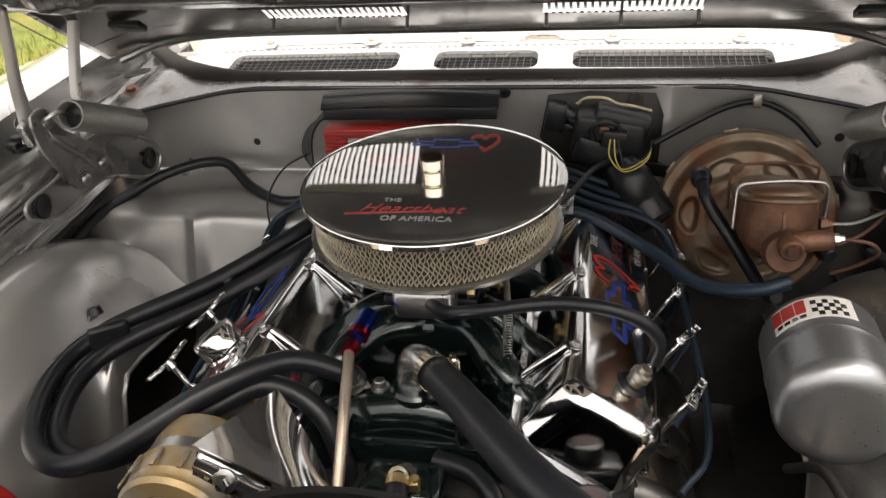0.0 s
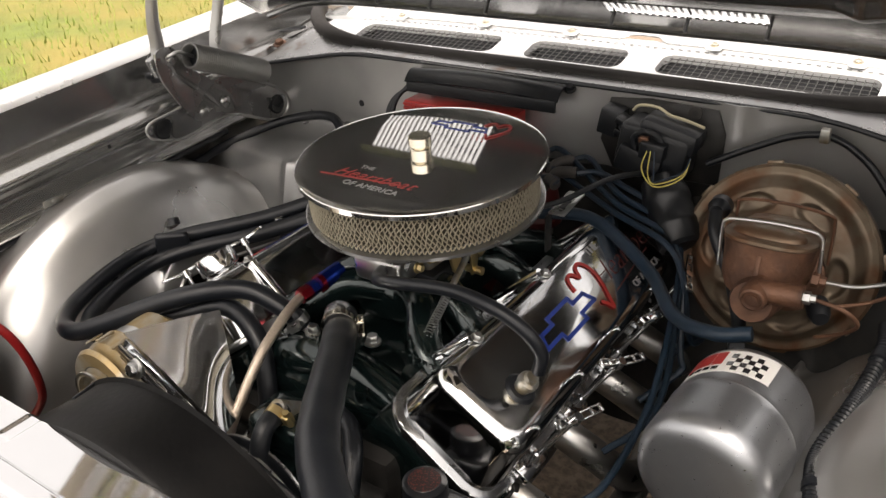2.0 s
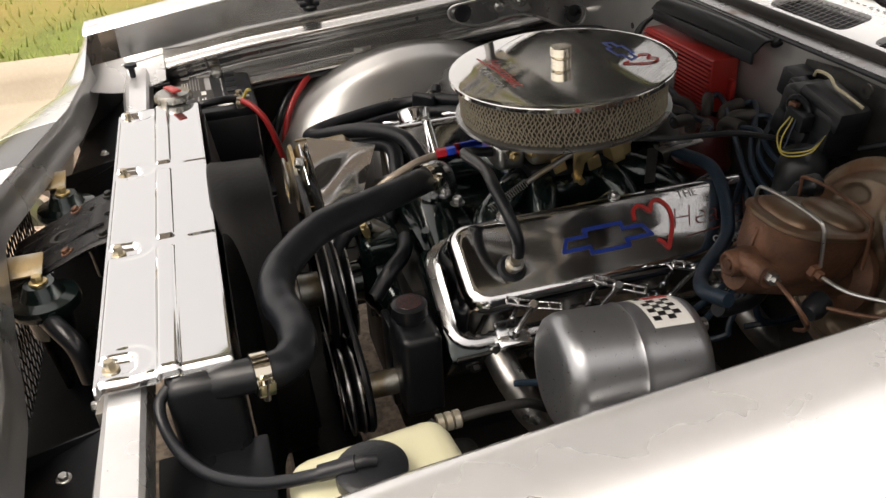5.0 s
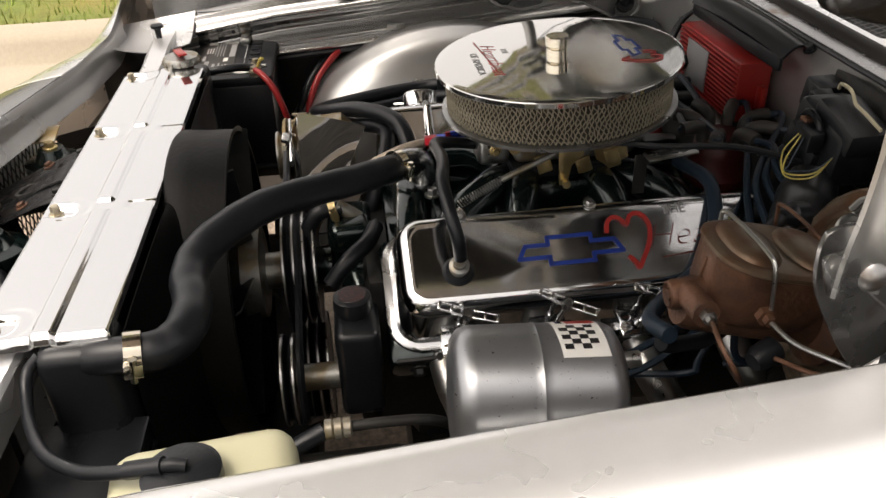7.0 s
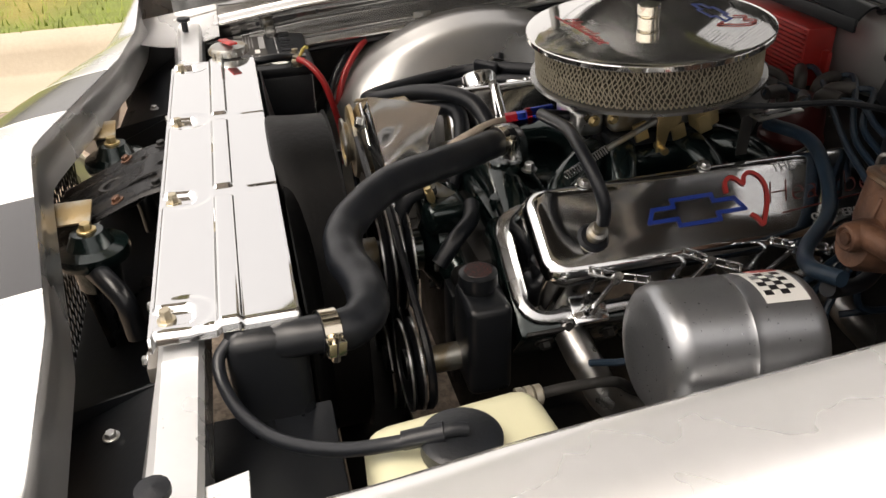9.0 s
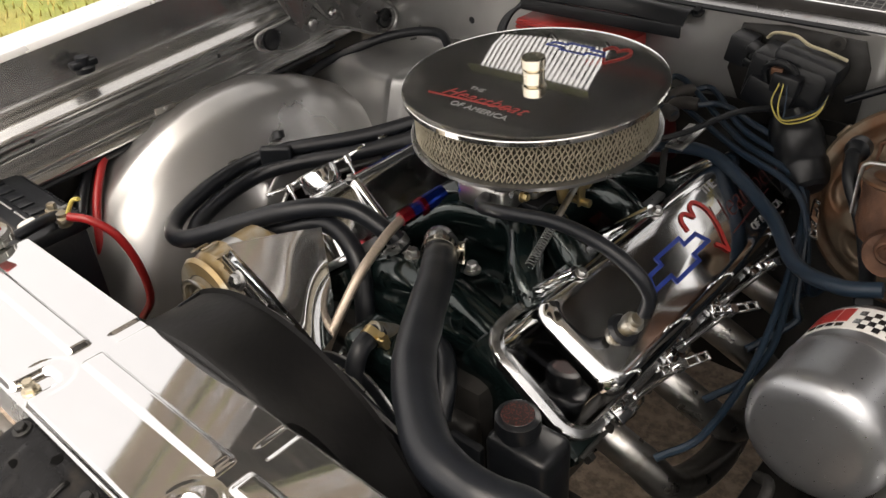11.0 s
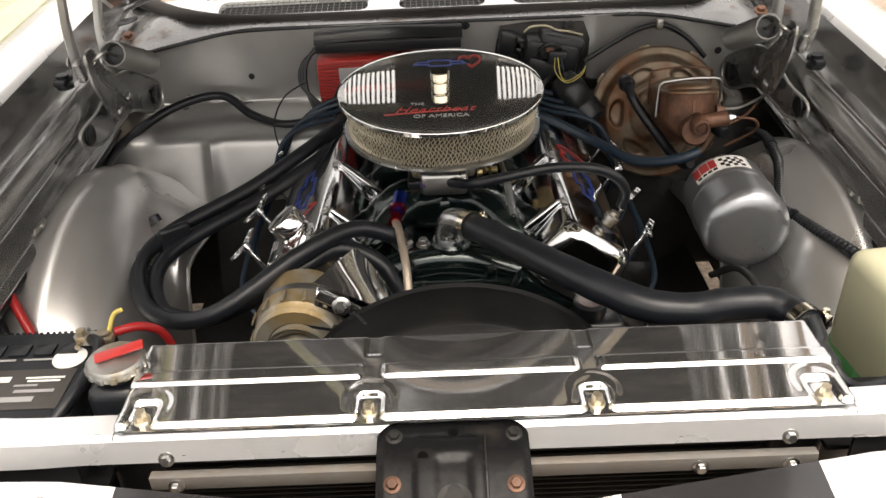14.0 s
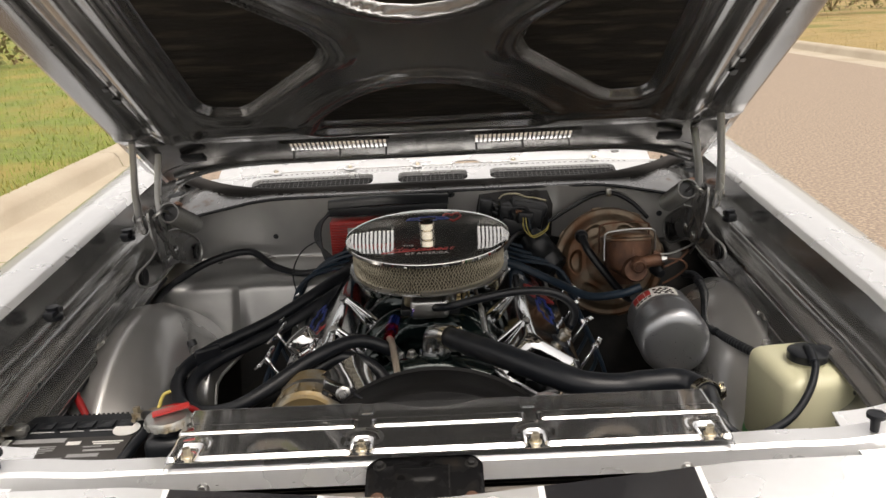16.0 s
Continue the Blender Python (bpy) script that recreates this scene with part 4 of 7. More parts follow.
def bay(x, y, b):
    """How far a point lies outside the open bay round a bolt."""
    qx, qy = abs(x - b) - 0.0065, y + 0.6785
    return math.hypot(max(qx, 0.0), max(qy, 0.0)) + min(max(qx, qy), 0.0) - 0.0085


def panel_z(x, y):
    """The stamped relief of the chrome cover."""
    bead = ramp(y + 0.647, 0.003) - ramp(y + 0.626, 0.003)
    z = 0.8350
    edge = y + 0.7085
    for b in BOLTX:
        inner = b in BOLTX[1:3]
        if inner:
            bead *= ramp(abs(x - b) - 0.0135, 0.0045)
            z -= 0.0018 * (1 - ramp(abs(x - b) - 0.0095, 0.0020)) * ramp(y + 0.606, 0.006)
        r = math.hypot(x - b, min(0.0, -(y + 0.679)))
        z -= 0.0011 * (1 - ramp(r - 0.028, 0.0040)) * ramp(y + 0.690, 0.014) * ramp(-0.640 - y, 0.006)
        d = bay(x, y, b)
        h = max(0.0, 0.006 - abs(edge - d)) / 0.006
        edge = min(edge, d) - h * h * 0.006 * 0.25
    return z + 0.0042 * bead - 0.0066 * (1 - ramp(edge, 0.0025))


cover = thing("radiator_cover", (0.02, -0.64, 0.81), "mirror chrome radiator top cover with stamped ribs", "cover")
bm = bmesh.new()


def pan(u, v):
    x, y = -0.382 + 0.808 * u, -0.570 - 0.1435 * v
    end = max(0.0, abs(u - 0.5) - 0.492) / 0.008
    z = panel_z(x, y) - 0.012 * end ** 2 - 0.008 * (v < 0.012)
    return Vector((x, y, z))


sheet(bm, pan, 430, 130, 0.0012)
part("panel", bm, CHROME, cover, "", 60)
for x in BOLTX:
    part("bolt", hexbolt(bmesh.new(), (x, -0.6965, 0.8280), (0, 0, 1), 0.0062, 0.013), PALEZ, cover, "pale plated hex bolt")

rad = thing("radiator", (0.02, -0.6, 0.35), "black radiator with finned core and side tanks", "radiator")
part("side_tank", box(bmesh.new(), (0.412, -0.607, 0.60), (0.068, 0.078, 0.452), None, 0.014, 3), SATIN, rad)
part("side_tank", box(bmesh.new(), (-0.405, -0.607, 0.60), (0.068, 0.078, 0.452), None, 0.014, 3), SATIN, rad)
part("core", box(bmesh.new(), (0.003, -0.607, 0.58), (0.75, 0.03, 0.46)), GRIMESHADE, rad, "dark finned core")
fin = box(bmesh.new(), (0, 0, 0), (0.745, 0.012, 0.0022))
fin_mesh = finish(fin, "fin", GRIMESHADE)
for k in range(52):
    piece = new("fin", fin_mesh)
    piece.parent, piece.location = rad, Vector((0.003, -0.626, 0.36 + 0.0088 * k)) - rad.location
for k in range(7):
    part("rib", box(bmesh.new(), (0.447, -0.60, 0.66 - 0.035 * k), (0.004, 0.10, 0.006), Matrix.Rotation(0.1, 3, "X"), 0.001), SATIN, rad)
    part("rib", box(bmesh.new(), (0.40, -0.566, 0.66 - 0.035 * k), (0.07, 0.006, 0.006), None, 0.001), SATIN, rad)
part("outlet", tube(bmesh.new(), [(0.425, -0.60, 0.806), (0.432, -0.58, 0.811), (0.436, -0.548, 0.814)], 0.0195, 16), SATIN, rad)
part("filler_neck", rod(bmesh.new(), (-0.405, -0.613, 0.80), (-0.405, -0.613, 0.838), 0.02), SATIN, rad)
cap = part("cap", lathe(bmesh.new(), [(0, 0.012), (0.010, 0.013), (0.02, 0.010), (0.031, 0.009), (0.034, 0.005), (0.034, -0.003), (0.030, -0.006), (0, -0.006)], Matrix.Translation((-0.405, -0.613, 0.843)), 28), CAST, rad, "dull plated radiator cap")
for k in range(14):
    a = 2 * math.pi * k / 14
    part("notch", box(bmesh.new(), (-0.405 + 0.0335 * math.cos(a), -0.613 + 0.0335 * math.sin(a), 0.843), (0.004, 0.008, 0.009), Matrix.Rotation(a, 3, "Z"), 0.0015), CAST, cap)
part("lever", box(bmesh.new(), (-0.398, -0.612, 0.8605), (0.056, 0.016, 0.004), Matrix.Rotation(0.35, 3, "Z") @ Matrix.Rotation(-0.10, 3, "Y"), 0.0015), RED, cap, "red release lever")

shroud = thing("fan_shroud", (-0.02, -0.53, 0.35), "black plastic fan shroud", "fan shroud")
SC = Vector((0.0, 0, 0.606))
bm = lathe(bmesh.new(), [(0.150, -0.030), (0.243, -0.031), (0.246, -0.026), (0.243, 0.004), (0.241, 0.052), (0.246, 0.055), (0.238, 0.055), (0.236, 0.0)], Matrix.Translation((SC.x, -0.54, SC.z)) @ basis((0, 1, 0)), 72)
part("ring", bm, SHROUDM, shroud)
bm = bmesh.new()


def hoodbox(u, v):
    a = 2 * math.pi * u
    c, s = math.cos(a), math.sin(a)
    q = 1 / max(abs(c) / 0.385, abs(s) / 0.225)
    r = 0.243 + (q - 0.243) * v
    return Vector((SC.x + 0.02 * v + r * c, -0.535 - 0.028 * v ** 0.6, SC.z + r * s * (1 if s < 0 else 0.95)))


sheet(bm, hoodbox, 96, 8, 0.002)
part("funnel", bm, SHROUDM, shroud)
for x in (0.10, 0.2, 0.3):
    part("rib", box(bmesh.new(), (x, -0.552, 0.80 - 0.25 * x), (0.006, 0.02, 0.03), None, 0.001), SHROUDM, shroud)

fan = thing("cooling_fan", (-0.01, -0.48, 0.45), "dark cooling fan on its clutch", "fan")
part("hub", lathe(bmesh.new(), [(0, -0.02), (0.05, -0.02), (0.075, 0.0), (0.075, 0.03), (0.03, 0.035), (0.03, 0.07), (0, 0.07)], Matrix.Translation((-0.012, -0.50, 0.61)) @ basis((0, 1, 0)), 32), CAST, fan)
for k in range(7):
    a = 2 * math.pi * k / 7 + 0.3
    d = Vector((math.cos(a), 0, math.sin(a)))
    b = box(bmesh.new(), Vector((-0.012, -0.50, 0.61)) + d * 0.155, (0.16, 0.05, 0.004), Matrix.Rotation(-a, 3, "Y") @ Matrix.Rotation(0.5, 3, "X"), 0.001)
    part("blade", b, SATIN, fan)


def nose_y(x):
    return -0.876 + 0.190 * math.sqrt(x * x + 0.0004) - 0.12 * max(0.0, abs(x) - 0.4)


head = thing("header_panel", (0, -0.95, 0.6), "silver nose panel with two black stripes", "nose panel")


def nose(x, v):
    y = nose_y(x) - (0.27 - 0.10 * (x / 0.75) ** 2) * v - 0.012 * max(0.0, abs(x) - 0.74) / 0.2
    a = abs(x)
    up, down = min(1.0, max(0.0, (a - 0.58) / 0.22)), max(0.0, a - 0.83) / 0.12
    shoulder = 0.068 * up * up * (3 - 2 * up) - 0.10 * down * down
    return Vector((x, y, 0.863 - 0.035 * a + shoulder * (1 - 0.4 * v) - 0.03 * v - 0.11 * v ** 3 - 0.22 * v * (min(a, 0.80) / 0.75) ** 5))


for name, x0, x1, material in (("panel", -0.95, -0.345, PAINT), ("panel", -0.132, 0.132, PAINT), ("panel", 0.345, 0.95, PAINT), ("stripe", -0.337, -0.140, STRIPE), ("stripe", 0.140, 0.337, STRIPE), ("pinstripe", -0.345, -0.337, PIN), ("pinstripe", -0.140, -0.132, PIN), ("pinstripe", 0.132, 0.140, PIN), ("pinstripe", 0.337, 0.345, PIN)):
    bm = bmesh.new()
    sheet(bm, lambda u, v: nose(x0 + (x1 - x0) * u, v), max(2, int((x1 - x0) * 40)), 18, 0.0015)
    part(name, bm, material, head)
bm = bmesh.new()
sheet(bm, lambda u, v: Vector((-0.68 + 1.36 * u, nose_y(-0.68 + 1.36 * u) - 0.001 + 0.004 * min(1.0, 8 * v) + 0.018 * max(0.0, v - 0.6), nose(-0.68 + 1.36 * u, 0).z + 0.0006 - 0.062 * v)), 60, 8, 0.0015)
part("rear_flange", bm, DOME, head)
bm = bmesh.new()
sheet(bm, lambda u, v: Vector((-0.95 + 1.90 * u, nose(-0.95 + 1.90 * u, 1).y - 0.01 + 0.05 * v, nose(-0.95 + 1.90 * u, 1).z - 0.10 * v)), 30, 4, 0.002)
part("front_face", bm, PAINT, head)


def ends(s):
    """The strip that joins the support beam to the fender and the nose."""
    bm = bmesh.new()
    sheet(bm, lambda u, v: Vector((s * (0.60 + 0.135 * u), -0.63 - 0.16 * v, 0.816 + 0.030 * u * u - 0.014 * math.sin(math.pi * v) * (1 - u) - 0.02 * v * u)), 10, 14, 0.002)
    return solo("fender_brace", bm, PAINT, "silver sheet brace between fender and radiator support", "brace", "fender braces")


ends(-1), ends(1)

bm = bmesh.new()
n = 60
for k in range(n + 1):
    x = -0.62 + 1.24 * k / n
    for d in (-1, 1):
        a, b = Vector((x, -0.93, 0.46)), Vector((x + d * 0.16, -0.925, 0.78))
        if abs(b.x) < 0.50 and abs(a.x) < 0.50:
            rod(bm, a, b, 0.0016, None, 4)
solo("front_grille", bm, SATIN, "expanded metal grille mesh behind the nose", "grille")
bm = box(bmesh.new(), (0, -0.90, 0.44), (1.30, 0.20, 0.02), None, 0.004)
# unseen upright sheet, added to keep light from under the nose
sheet(bm, lambda u, v: Vector((-0.72 + 1.44 * u, -0.99 + 0.16 * (2 * u - 1) ** 4, 0.22 + 0.24 * v)), 12, 3, 0.003)
solo("lower_valance", bm, SATIN, "black lower valance panel with an added sheet that blocks light", "valance")

latch = thing("hood_latch_bracket", (-0.012, -0.76, 0.6), "black steel hood latch plate with four bolts and worn edges", "bracket")


def latch_z(x, y):
    """The pressed latch plate: flat on the beam, bent down to the front, with a raised middle."""
    d = -0.704 - y
    z = 0.8150 - 0.10 * d - 0.34 * 0.010 * math.log(1 + math.exp((d - 0.034) / 0.010))
    z += 0.0022 * ramp(0.020 - x, 0.004) * ramp(x + 0.052, 0.004) * ramp(d - 0.022, 0.005)
    return z - 0.0025 * ramp(0.006 - x, 0.006) * ramp(x + 0.030, 0.006) * ramp(d - 0.043, 0.005)


def latch_plate(u, v):
    d = 0.165 * v ** 1.25
    w = 0.080 - 0.017 * (1 - math.sqrt(max(0.0, 1 - max(0.0, 1 - d / 0.017) ** 2)))
    x, y = -0.012 + w * (2 * u - 1), -0.704 - d
    return Vector((x, y, latch_z(x, y) - 0.004 * max(0.0, abs(2 * u - 1) - 0.94) / 0.06))


part("plate", sheet(bmesh.new(), latch_plate, 56, 60, 0.003), LATCHM, latch, "", 60)
part("strut", box(bmesh.new(), (-0.01, -0.845, 0.65), (0.13, 0.01, 0.20), Matrix.Rotation(0.12, 3, "X"), 0.003), LATCHM, latch)
for x, y, material, label in ((-0.075, -0.7225, GRIMESHADE, "dark hex bolt"), (0.054, -0.7235, GRIMESHADE, "dark hex bolt"), (-0.076, -0.774, RUST, "rusty hex bolt"), (0.052, -0.777, RUST, "rusty hex bolt")):
    tilt = (latch_z(x, y - 0.004) - latch_z(x, y + 0.004)) / 0.008
    part("bolt", hexbolt(bmesh.new(), (x, y, latch_z(x, y) + 0.003), (0, tilt, 1), 0.0062, 0.006), material, latch, label)
for x, y, cut in ((-0.011, -0.7195, -1.0), (-0.044, -0.748, -0.2)):
    tilt = (latch_z(x, y - 0.004) - latch_z(x, y + 0.004)) / 0.008
    m = Matrix.Translation((x, y, latch_z(x, y) + 0.0031)) @ basis((0, tilt, 1))
    across = m.to_3x3().inverted() @ Vector((0, 1, 0))
    ring = [Vector((math.cos(a), math.sin(a), 0)) for a in (2 * math.pi * k / 32 for k in range(32))]
    ring = [p + across.normalized() * max(0.0, cut - p.dot(across.normalized())) for p in ring]
    part("hole", plate(bmesh.new(), [(0.0058 * p.x, 0.0058 * p.y) for p in ring], 0.0005, m), HOLEM, latch, "dark open hole")
part("catch", plate(bmesh.new(), [(-0.720, 0.802), (-0.724, 0.815), (-0.730, 0.818), (-0.747, 0.812), (-0.792, 0.792), (-0.794, 0.767), (-0.762, 0.772)], 0.0035, Matrix(((0, 0, 1, 0.0205), (1, 0, 0, 0), (0, 1, 0, 0), (0, 0, 0, 1))), 0.001), LATCHM, latch, "upright catch with rubbed edge")
part("catch_edge", tube(bmesh.new(), [(0.0222, -0.725, 0.8156), (0.0222, -0.730, 0.8183), (0.0222, -0.747, 0.8123), (0.0222, -0.764, 0.8048)], 0.0009, 8), GRIMESHADE, latch, "rubbed edge")
part("pin_socket", lathe(bmesh.new(), [(0.011, -0.006), (0.0125, 0.005), (0.018, 0.006), (0.020, 0.004), (0.021, 0), (0.021, -0.006)], Matrix.Translation((-0.012, -0.790, 0.7875)) @ basis((0, -0.3, 1)), 28), GRIMESHADE, latch)


def horn(x, y, label):
    ob = thing("horn", (x, y, 0.68), label, "horn", "horns")
    part("disc", lathe(bmesh.new(), [(0, 0.03), (0.02, 0.03), (0.03, 0.012), (0.046, 0.008), (0.048, 0), (0.046, -0.008), (0.03, -0.02), (0.028, -0.05), (0, -0.05)], Matrix.Translation((x, y, 0.752)), 30), INTAKE, ob)
    part("bracket", box(bmesh.new(), (x - 0.035, y - 0.020, 0.792), (0.045, 0.05, 0.004), Matrix.Rotation(0.25, 3, "Y"), 0.0015), ALTER, ob, "yellow plated bracket")
    part("nut", hexbolt(bmesh.new(), (x, y, 0.782), (0, 0, 1), 0.008, 0.01), BRASS, ob)
    part("trumpet", tube(bmesh.new(), [(x + 0.02, y, 0.735), (x + 0.06, y + 0.02, 0.74), (x + 0.085, y + 0.04, 0.72), (x + 0.09, y + 0.045, 0.67)], 0.014, 10), SATIN, ob)


horn(-0.185, -0.853 + 0.045, "round blue-grey horn on a plated bracket")
horn(0.095, -0.815, "round blue-grey horn beside the hood latch")
bar = thing("cross_bar", (0.02, -0.722, 0.749), "pale cross bar in front of the radiator", "bar")
part("rail", box(bmesh.new(), (0.02, -0.722, 0.762), (0.74, 0.012, 0.020), None, 0.002), BARM, bar)
for x in (-0.32, 0.26, 0.36):
    part("bolt", hexbolt(bmesh.new(), (x, -0.728, 0.760), (0, -1, 0), 0.006, 0.007), STEEL, bar)
for s in (-1, 1):
    bm = sheet(bmesh.new(), lambda u, v: Vector((s * (0.38 + 0.30 * u), -0.725 - 0.12 * v + 0.02 * u, 0.745 - 0.05 * v + 0.03 * u * (1 - v))), 8, 6, 0.003)
    baffle = thing("baffle", (s * 0.5, -0.78, 0.45), "black baffle plate behind the nose", "baffle", "baffles")
    part("top_plate", bm, SATIN, baffle)
    bm = sheet(bmesh.new(), lambda u, v: Vector((s * (0.385 + 0.008 * u), -0.72 - 0.15 * v, 0.75 - 0.30 * u - 0.03 * v)), 4, 6, 0.003)
    part("web", bm, SATIN, baffle)
    part("corner_plate", box(bmesh.new(), (s * 0.694, -0.775, 0.715), (0.004, 0.15, 0.17), None, 0.001), SATIN, baffle)
    part("bolt", hexbolt(bmesh.new(), (s * 0.44, -0.765, 0.737), (0, 0, 1), 0.0055, 0.006), STEEL, baffle, "bright bolt head")

bm = sheet(bmesh.new(), lambda u, v: Vector((-0.62 + 1.24 * u, -0.72 - 0.17 * v, 0.60 - 0.04 * v + 0.01 * math.sin(9 * u))), 20, 4, 0.003)
part("air_deflector", bm, SATIN, core, "black air deflector")
# ---- the engine ----
block = thing("engine_block", (-0.012, -0.05, 0.3), "dark iron engine block with enamelled heads", "engine")
part("timing_cover", box(bmesh.new(), (-0.012, -0.315, 0.50), (0.30, 0.04, 0.26), None, 0.03, 3), GRIMESHADE, block)
part("fuel_pump", rod(bmesh.new(), (-0.16, -0.30, 0.50), (-0.22, -0.32, 0.49), 0.05, 0.04, 20), GRIMESHADE, block)
part("crankcase", box(bmesh.new(), (-0.012, -0.02, 0.52), (0.30, 0.58, 0.30), None, 0.02), GRIMESHADE, block)
part("oil_pan", box(bmesh.new(), (-0.012, 0.0, 0.31), (0.24, 0.5, 0.14), None, 0.03), SATIN, block)
VC_U, VC_N = Vector((math.cos(radians(34.5)), 0, -math.sin(radians(34.5)))), Vector((math.sin(radians(34.5)), 0, math.cos(radians(34.5))))
AXIS = -0.012


def bank(s):
    """The frame of one cylinder bank: x across the cover (outwards, down), y along the engine, z out of its top face."""
    u, n = Vector((s * VC_U.x, 0, VC_U.z)), Vector((s * VC_N.x, 0, VC_N.z))
    m = Matrix((u, Vector((0, 1, 0)), n)).transposed().to_4x4()
    m.translation = (AXIS + s * 0.198, 0, 0.801)
    return m


for s in (-1, 1):
    B = bank(s)
    R = B.to_3x3()
    bm = box(bmesh.new(), B @ Vector((0.075, -0.005, -0.155)), (0.19, 0.56, 0.095), R, 0.012)
    part("cylinder_head", bm, INTAKE, block, "dark green enamelled cylinder head")
    for y in (-0.245, -0.15, -0.06, 0.06, 0.15, 0.24):
        part("head_bolt", hexbolt(bmesh.new(), B @ Vector((0.170, y, -0.135)), B.to_3x3() @ Vector((1, 0, 0)), 0.009, 0.010), GRIMESHADE, block)
        part("head_bolt", hexbolt(bmesh.new(), B @ Vector((0.164, y + 0.03, -0.110)), B.to_3x3() @ Vector((0.3, 0, 1)), 0.007, 0.008), GRIMESHADE, block)
        part("plug_boss", lathe(bmesh.new(), [(0, 0.012), (0.013, 0.012), (0.018, 0.006), (0.02, 0)], Matrix.Translation(B @ Vector((0.170, y + 0.045, -0.165))) @ basis(B.to_3x3() @ Vector((1, 0, 0))), 16), INTAKE, block)


def valve_cover(s, label):
    B = bank(s)
    ob = thing("valve_cover", B @ Vector((0.075, 0, -0.10)), label, "valve cover", "valve covers")
    b = bmesh.new()
    bmesh.ops.create_cube(b, size=1.0)
    for v in b.verts:
        top = v.co.z > 0
        v.co.x = (0.0 if v.co.x < 0 else 0.135) if top else (-0.012 if v.co.x < 0 else 0.148)
        v.co.y = (-0.262 if v.co.y < 0 else 0.252) if top else (-0.272 if v.co.y < 0 else 0.262)
        v.co.z = 0.0 if top else -0.094
    corner = [e for e in b.edges if abs(e.verts[0].co.z - e.verts[1].co.z) > 0.05]
    bmesh.ops.bevel(b, geom=corner, offset=0.034, segments=6, profile=0.5, affect="EDGES")
    rim = [e for e in b.edges if all(abs(v.co.z) < 1e-4 for v in e.verts)]
    bmesh.ops.bevel(b, geom=rim, offset=0.020, segments=6, profile=0.5, affect="EDGES")
    b.transform(B)
    part("shell", b, COVER, ob, "", 50)
    bm = plate(bmesh.new(), [(x + 0.068, y - 0.005) for x, y in rounded(0.180, 0.556, 0.042)], 0.012, B @ Matrix.Translation((0, 0, -0.104)), 0.0055)
    part("flange", bm, RIM, ob)
    # tapered bolt bosses on the inner side, and their screws
    for y in (-0.174, 0.004, 0.18):
        bm = rod(bmesh.new(), B @ Vector((-0.002, y, -0.008)), B @ Vector((-0.022, y, -0.10)), 0.0075, 0.010, 14)
        boss = part("boss", bm, COVER, ob)
        part("screw", hexbolt(bmesh.new(), B @ Vector((0.004, y, -0.003)), B.to_3x3() @ Vector((-0.3, 0, 1)), 0.0055, 0.006), STEEL, boss)
    # wing nuts on studs along the outer flange
    for k, y in enumerate((-0.186, -0.061, 0.062, 0.19)):
        foot, top = B @ Vector((0.156, y - 0.003, -0.070)), B @ Vector((0.153, y, 0.032))
        part("clamp_foot", box(bmesh.new(), foot - VC_N * 0.0 - (top - foot) * 0.15, (0.030, 0.05, 0.012), B.to_3x3(), 0.003), COVER, ob)
        bm = rod(bmesh.new(), foot, top, 0.0042, 0.0035, 10)
        rod(bm, foot - (top - foot) * 0.02, foot + (top - foot) * 0.12, 0.008, 0.006, 10)
        part("stud", bm, CHROME, ob)
        turn = Matrix.Rotation((-0.35, -0.5, -0.3, 0.4)[k], 3, B.to_3x3() @ Vector((0, 0, 1)))
        bm = bmesh.new()
        R = turn @ B.to_3x3()
        rod(bm, top - (top - foot).normalized() * 0.008, top + (top - foot).normalized() * 0.004, 0.0075, 0.006, 10)
        for d in (-1, 1):
            for w in (-1, 1):
                box(bm, top + R @ Vector((w * 0.0045, d * 0.021, 0.003)), (0.0022, 0.030, 0.005), R @ Matrix.Rotation(d * 0.12, 3, "X"), 0.0007)
            box(bm, top + R @ Vector((0, d * 0.0365, 0.005)), (0.011, 0.0035, 0.005), R, 0.0007)
            box(bm, top + R @ Vector((0, d * 0.021, 0.004)), (0.009, 0.003, 0.004), R, 0.0007)
        part("wing_nut", bm, CHROME, ob, "chrome wing nut")
    return ob


right_cover = valve_cover(1, "polished aluminium valve cover with blue and red emblem")
left_cover = valve_cover(-1, "polished aluminium valve cover with chrome oil cap")


def outline(bm, pts, width, thick, m, closed=True):
    """A raised line of even width along a path in the plane of m."""
    n = len(pts)
    for k in range(n if closed else n - 1):
        a, b = Vector((*pts[k], 0)), Vector((*pts[(k + 1) % n], 0))
        d = b - a
        box(bm, m @ ((a + b) / 2 + Vector((0, 0, thick / 2))), (d.length + width * 0.8, width, thick), m.to_3x3() @ Matrix.Rotation(math.atan2(d.y, d.x), 3, "Z"))
    return bm


CROSS = [(-1, -0.42), (-0.42, -0.42), (-0.42, -0.9), (0.42, -0.9), (0.42, -0.42), (1.0, -0.42), (0.86, 0.42), (0.42, 0.42), (0.42, 0.9), (-0.42, 0.9), (-0.42, 0.42), (-0.86, 0.42)]
HEART = [(0.0, 0.45), (0.16, 0.72), (0.45, 0.82), (0.72, 0.62), (0.80, 0.25), (0.62, -0.25), (0.30, -0.72), (0.12, -0.95), (0.02, -0.72), (-0.16, -0.55)]


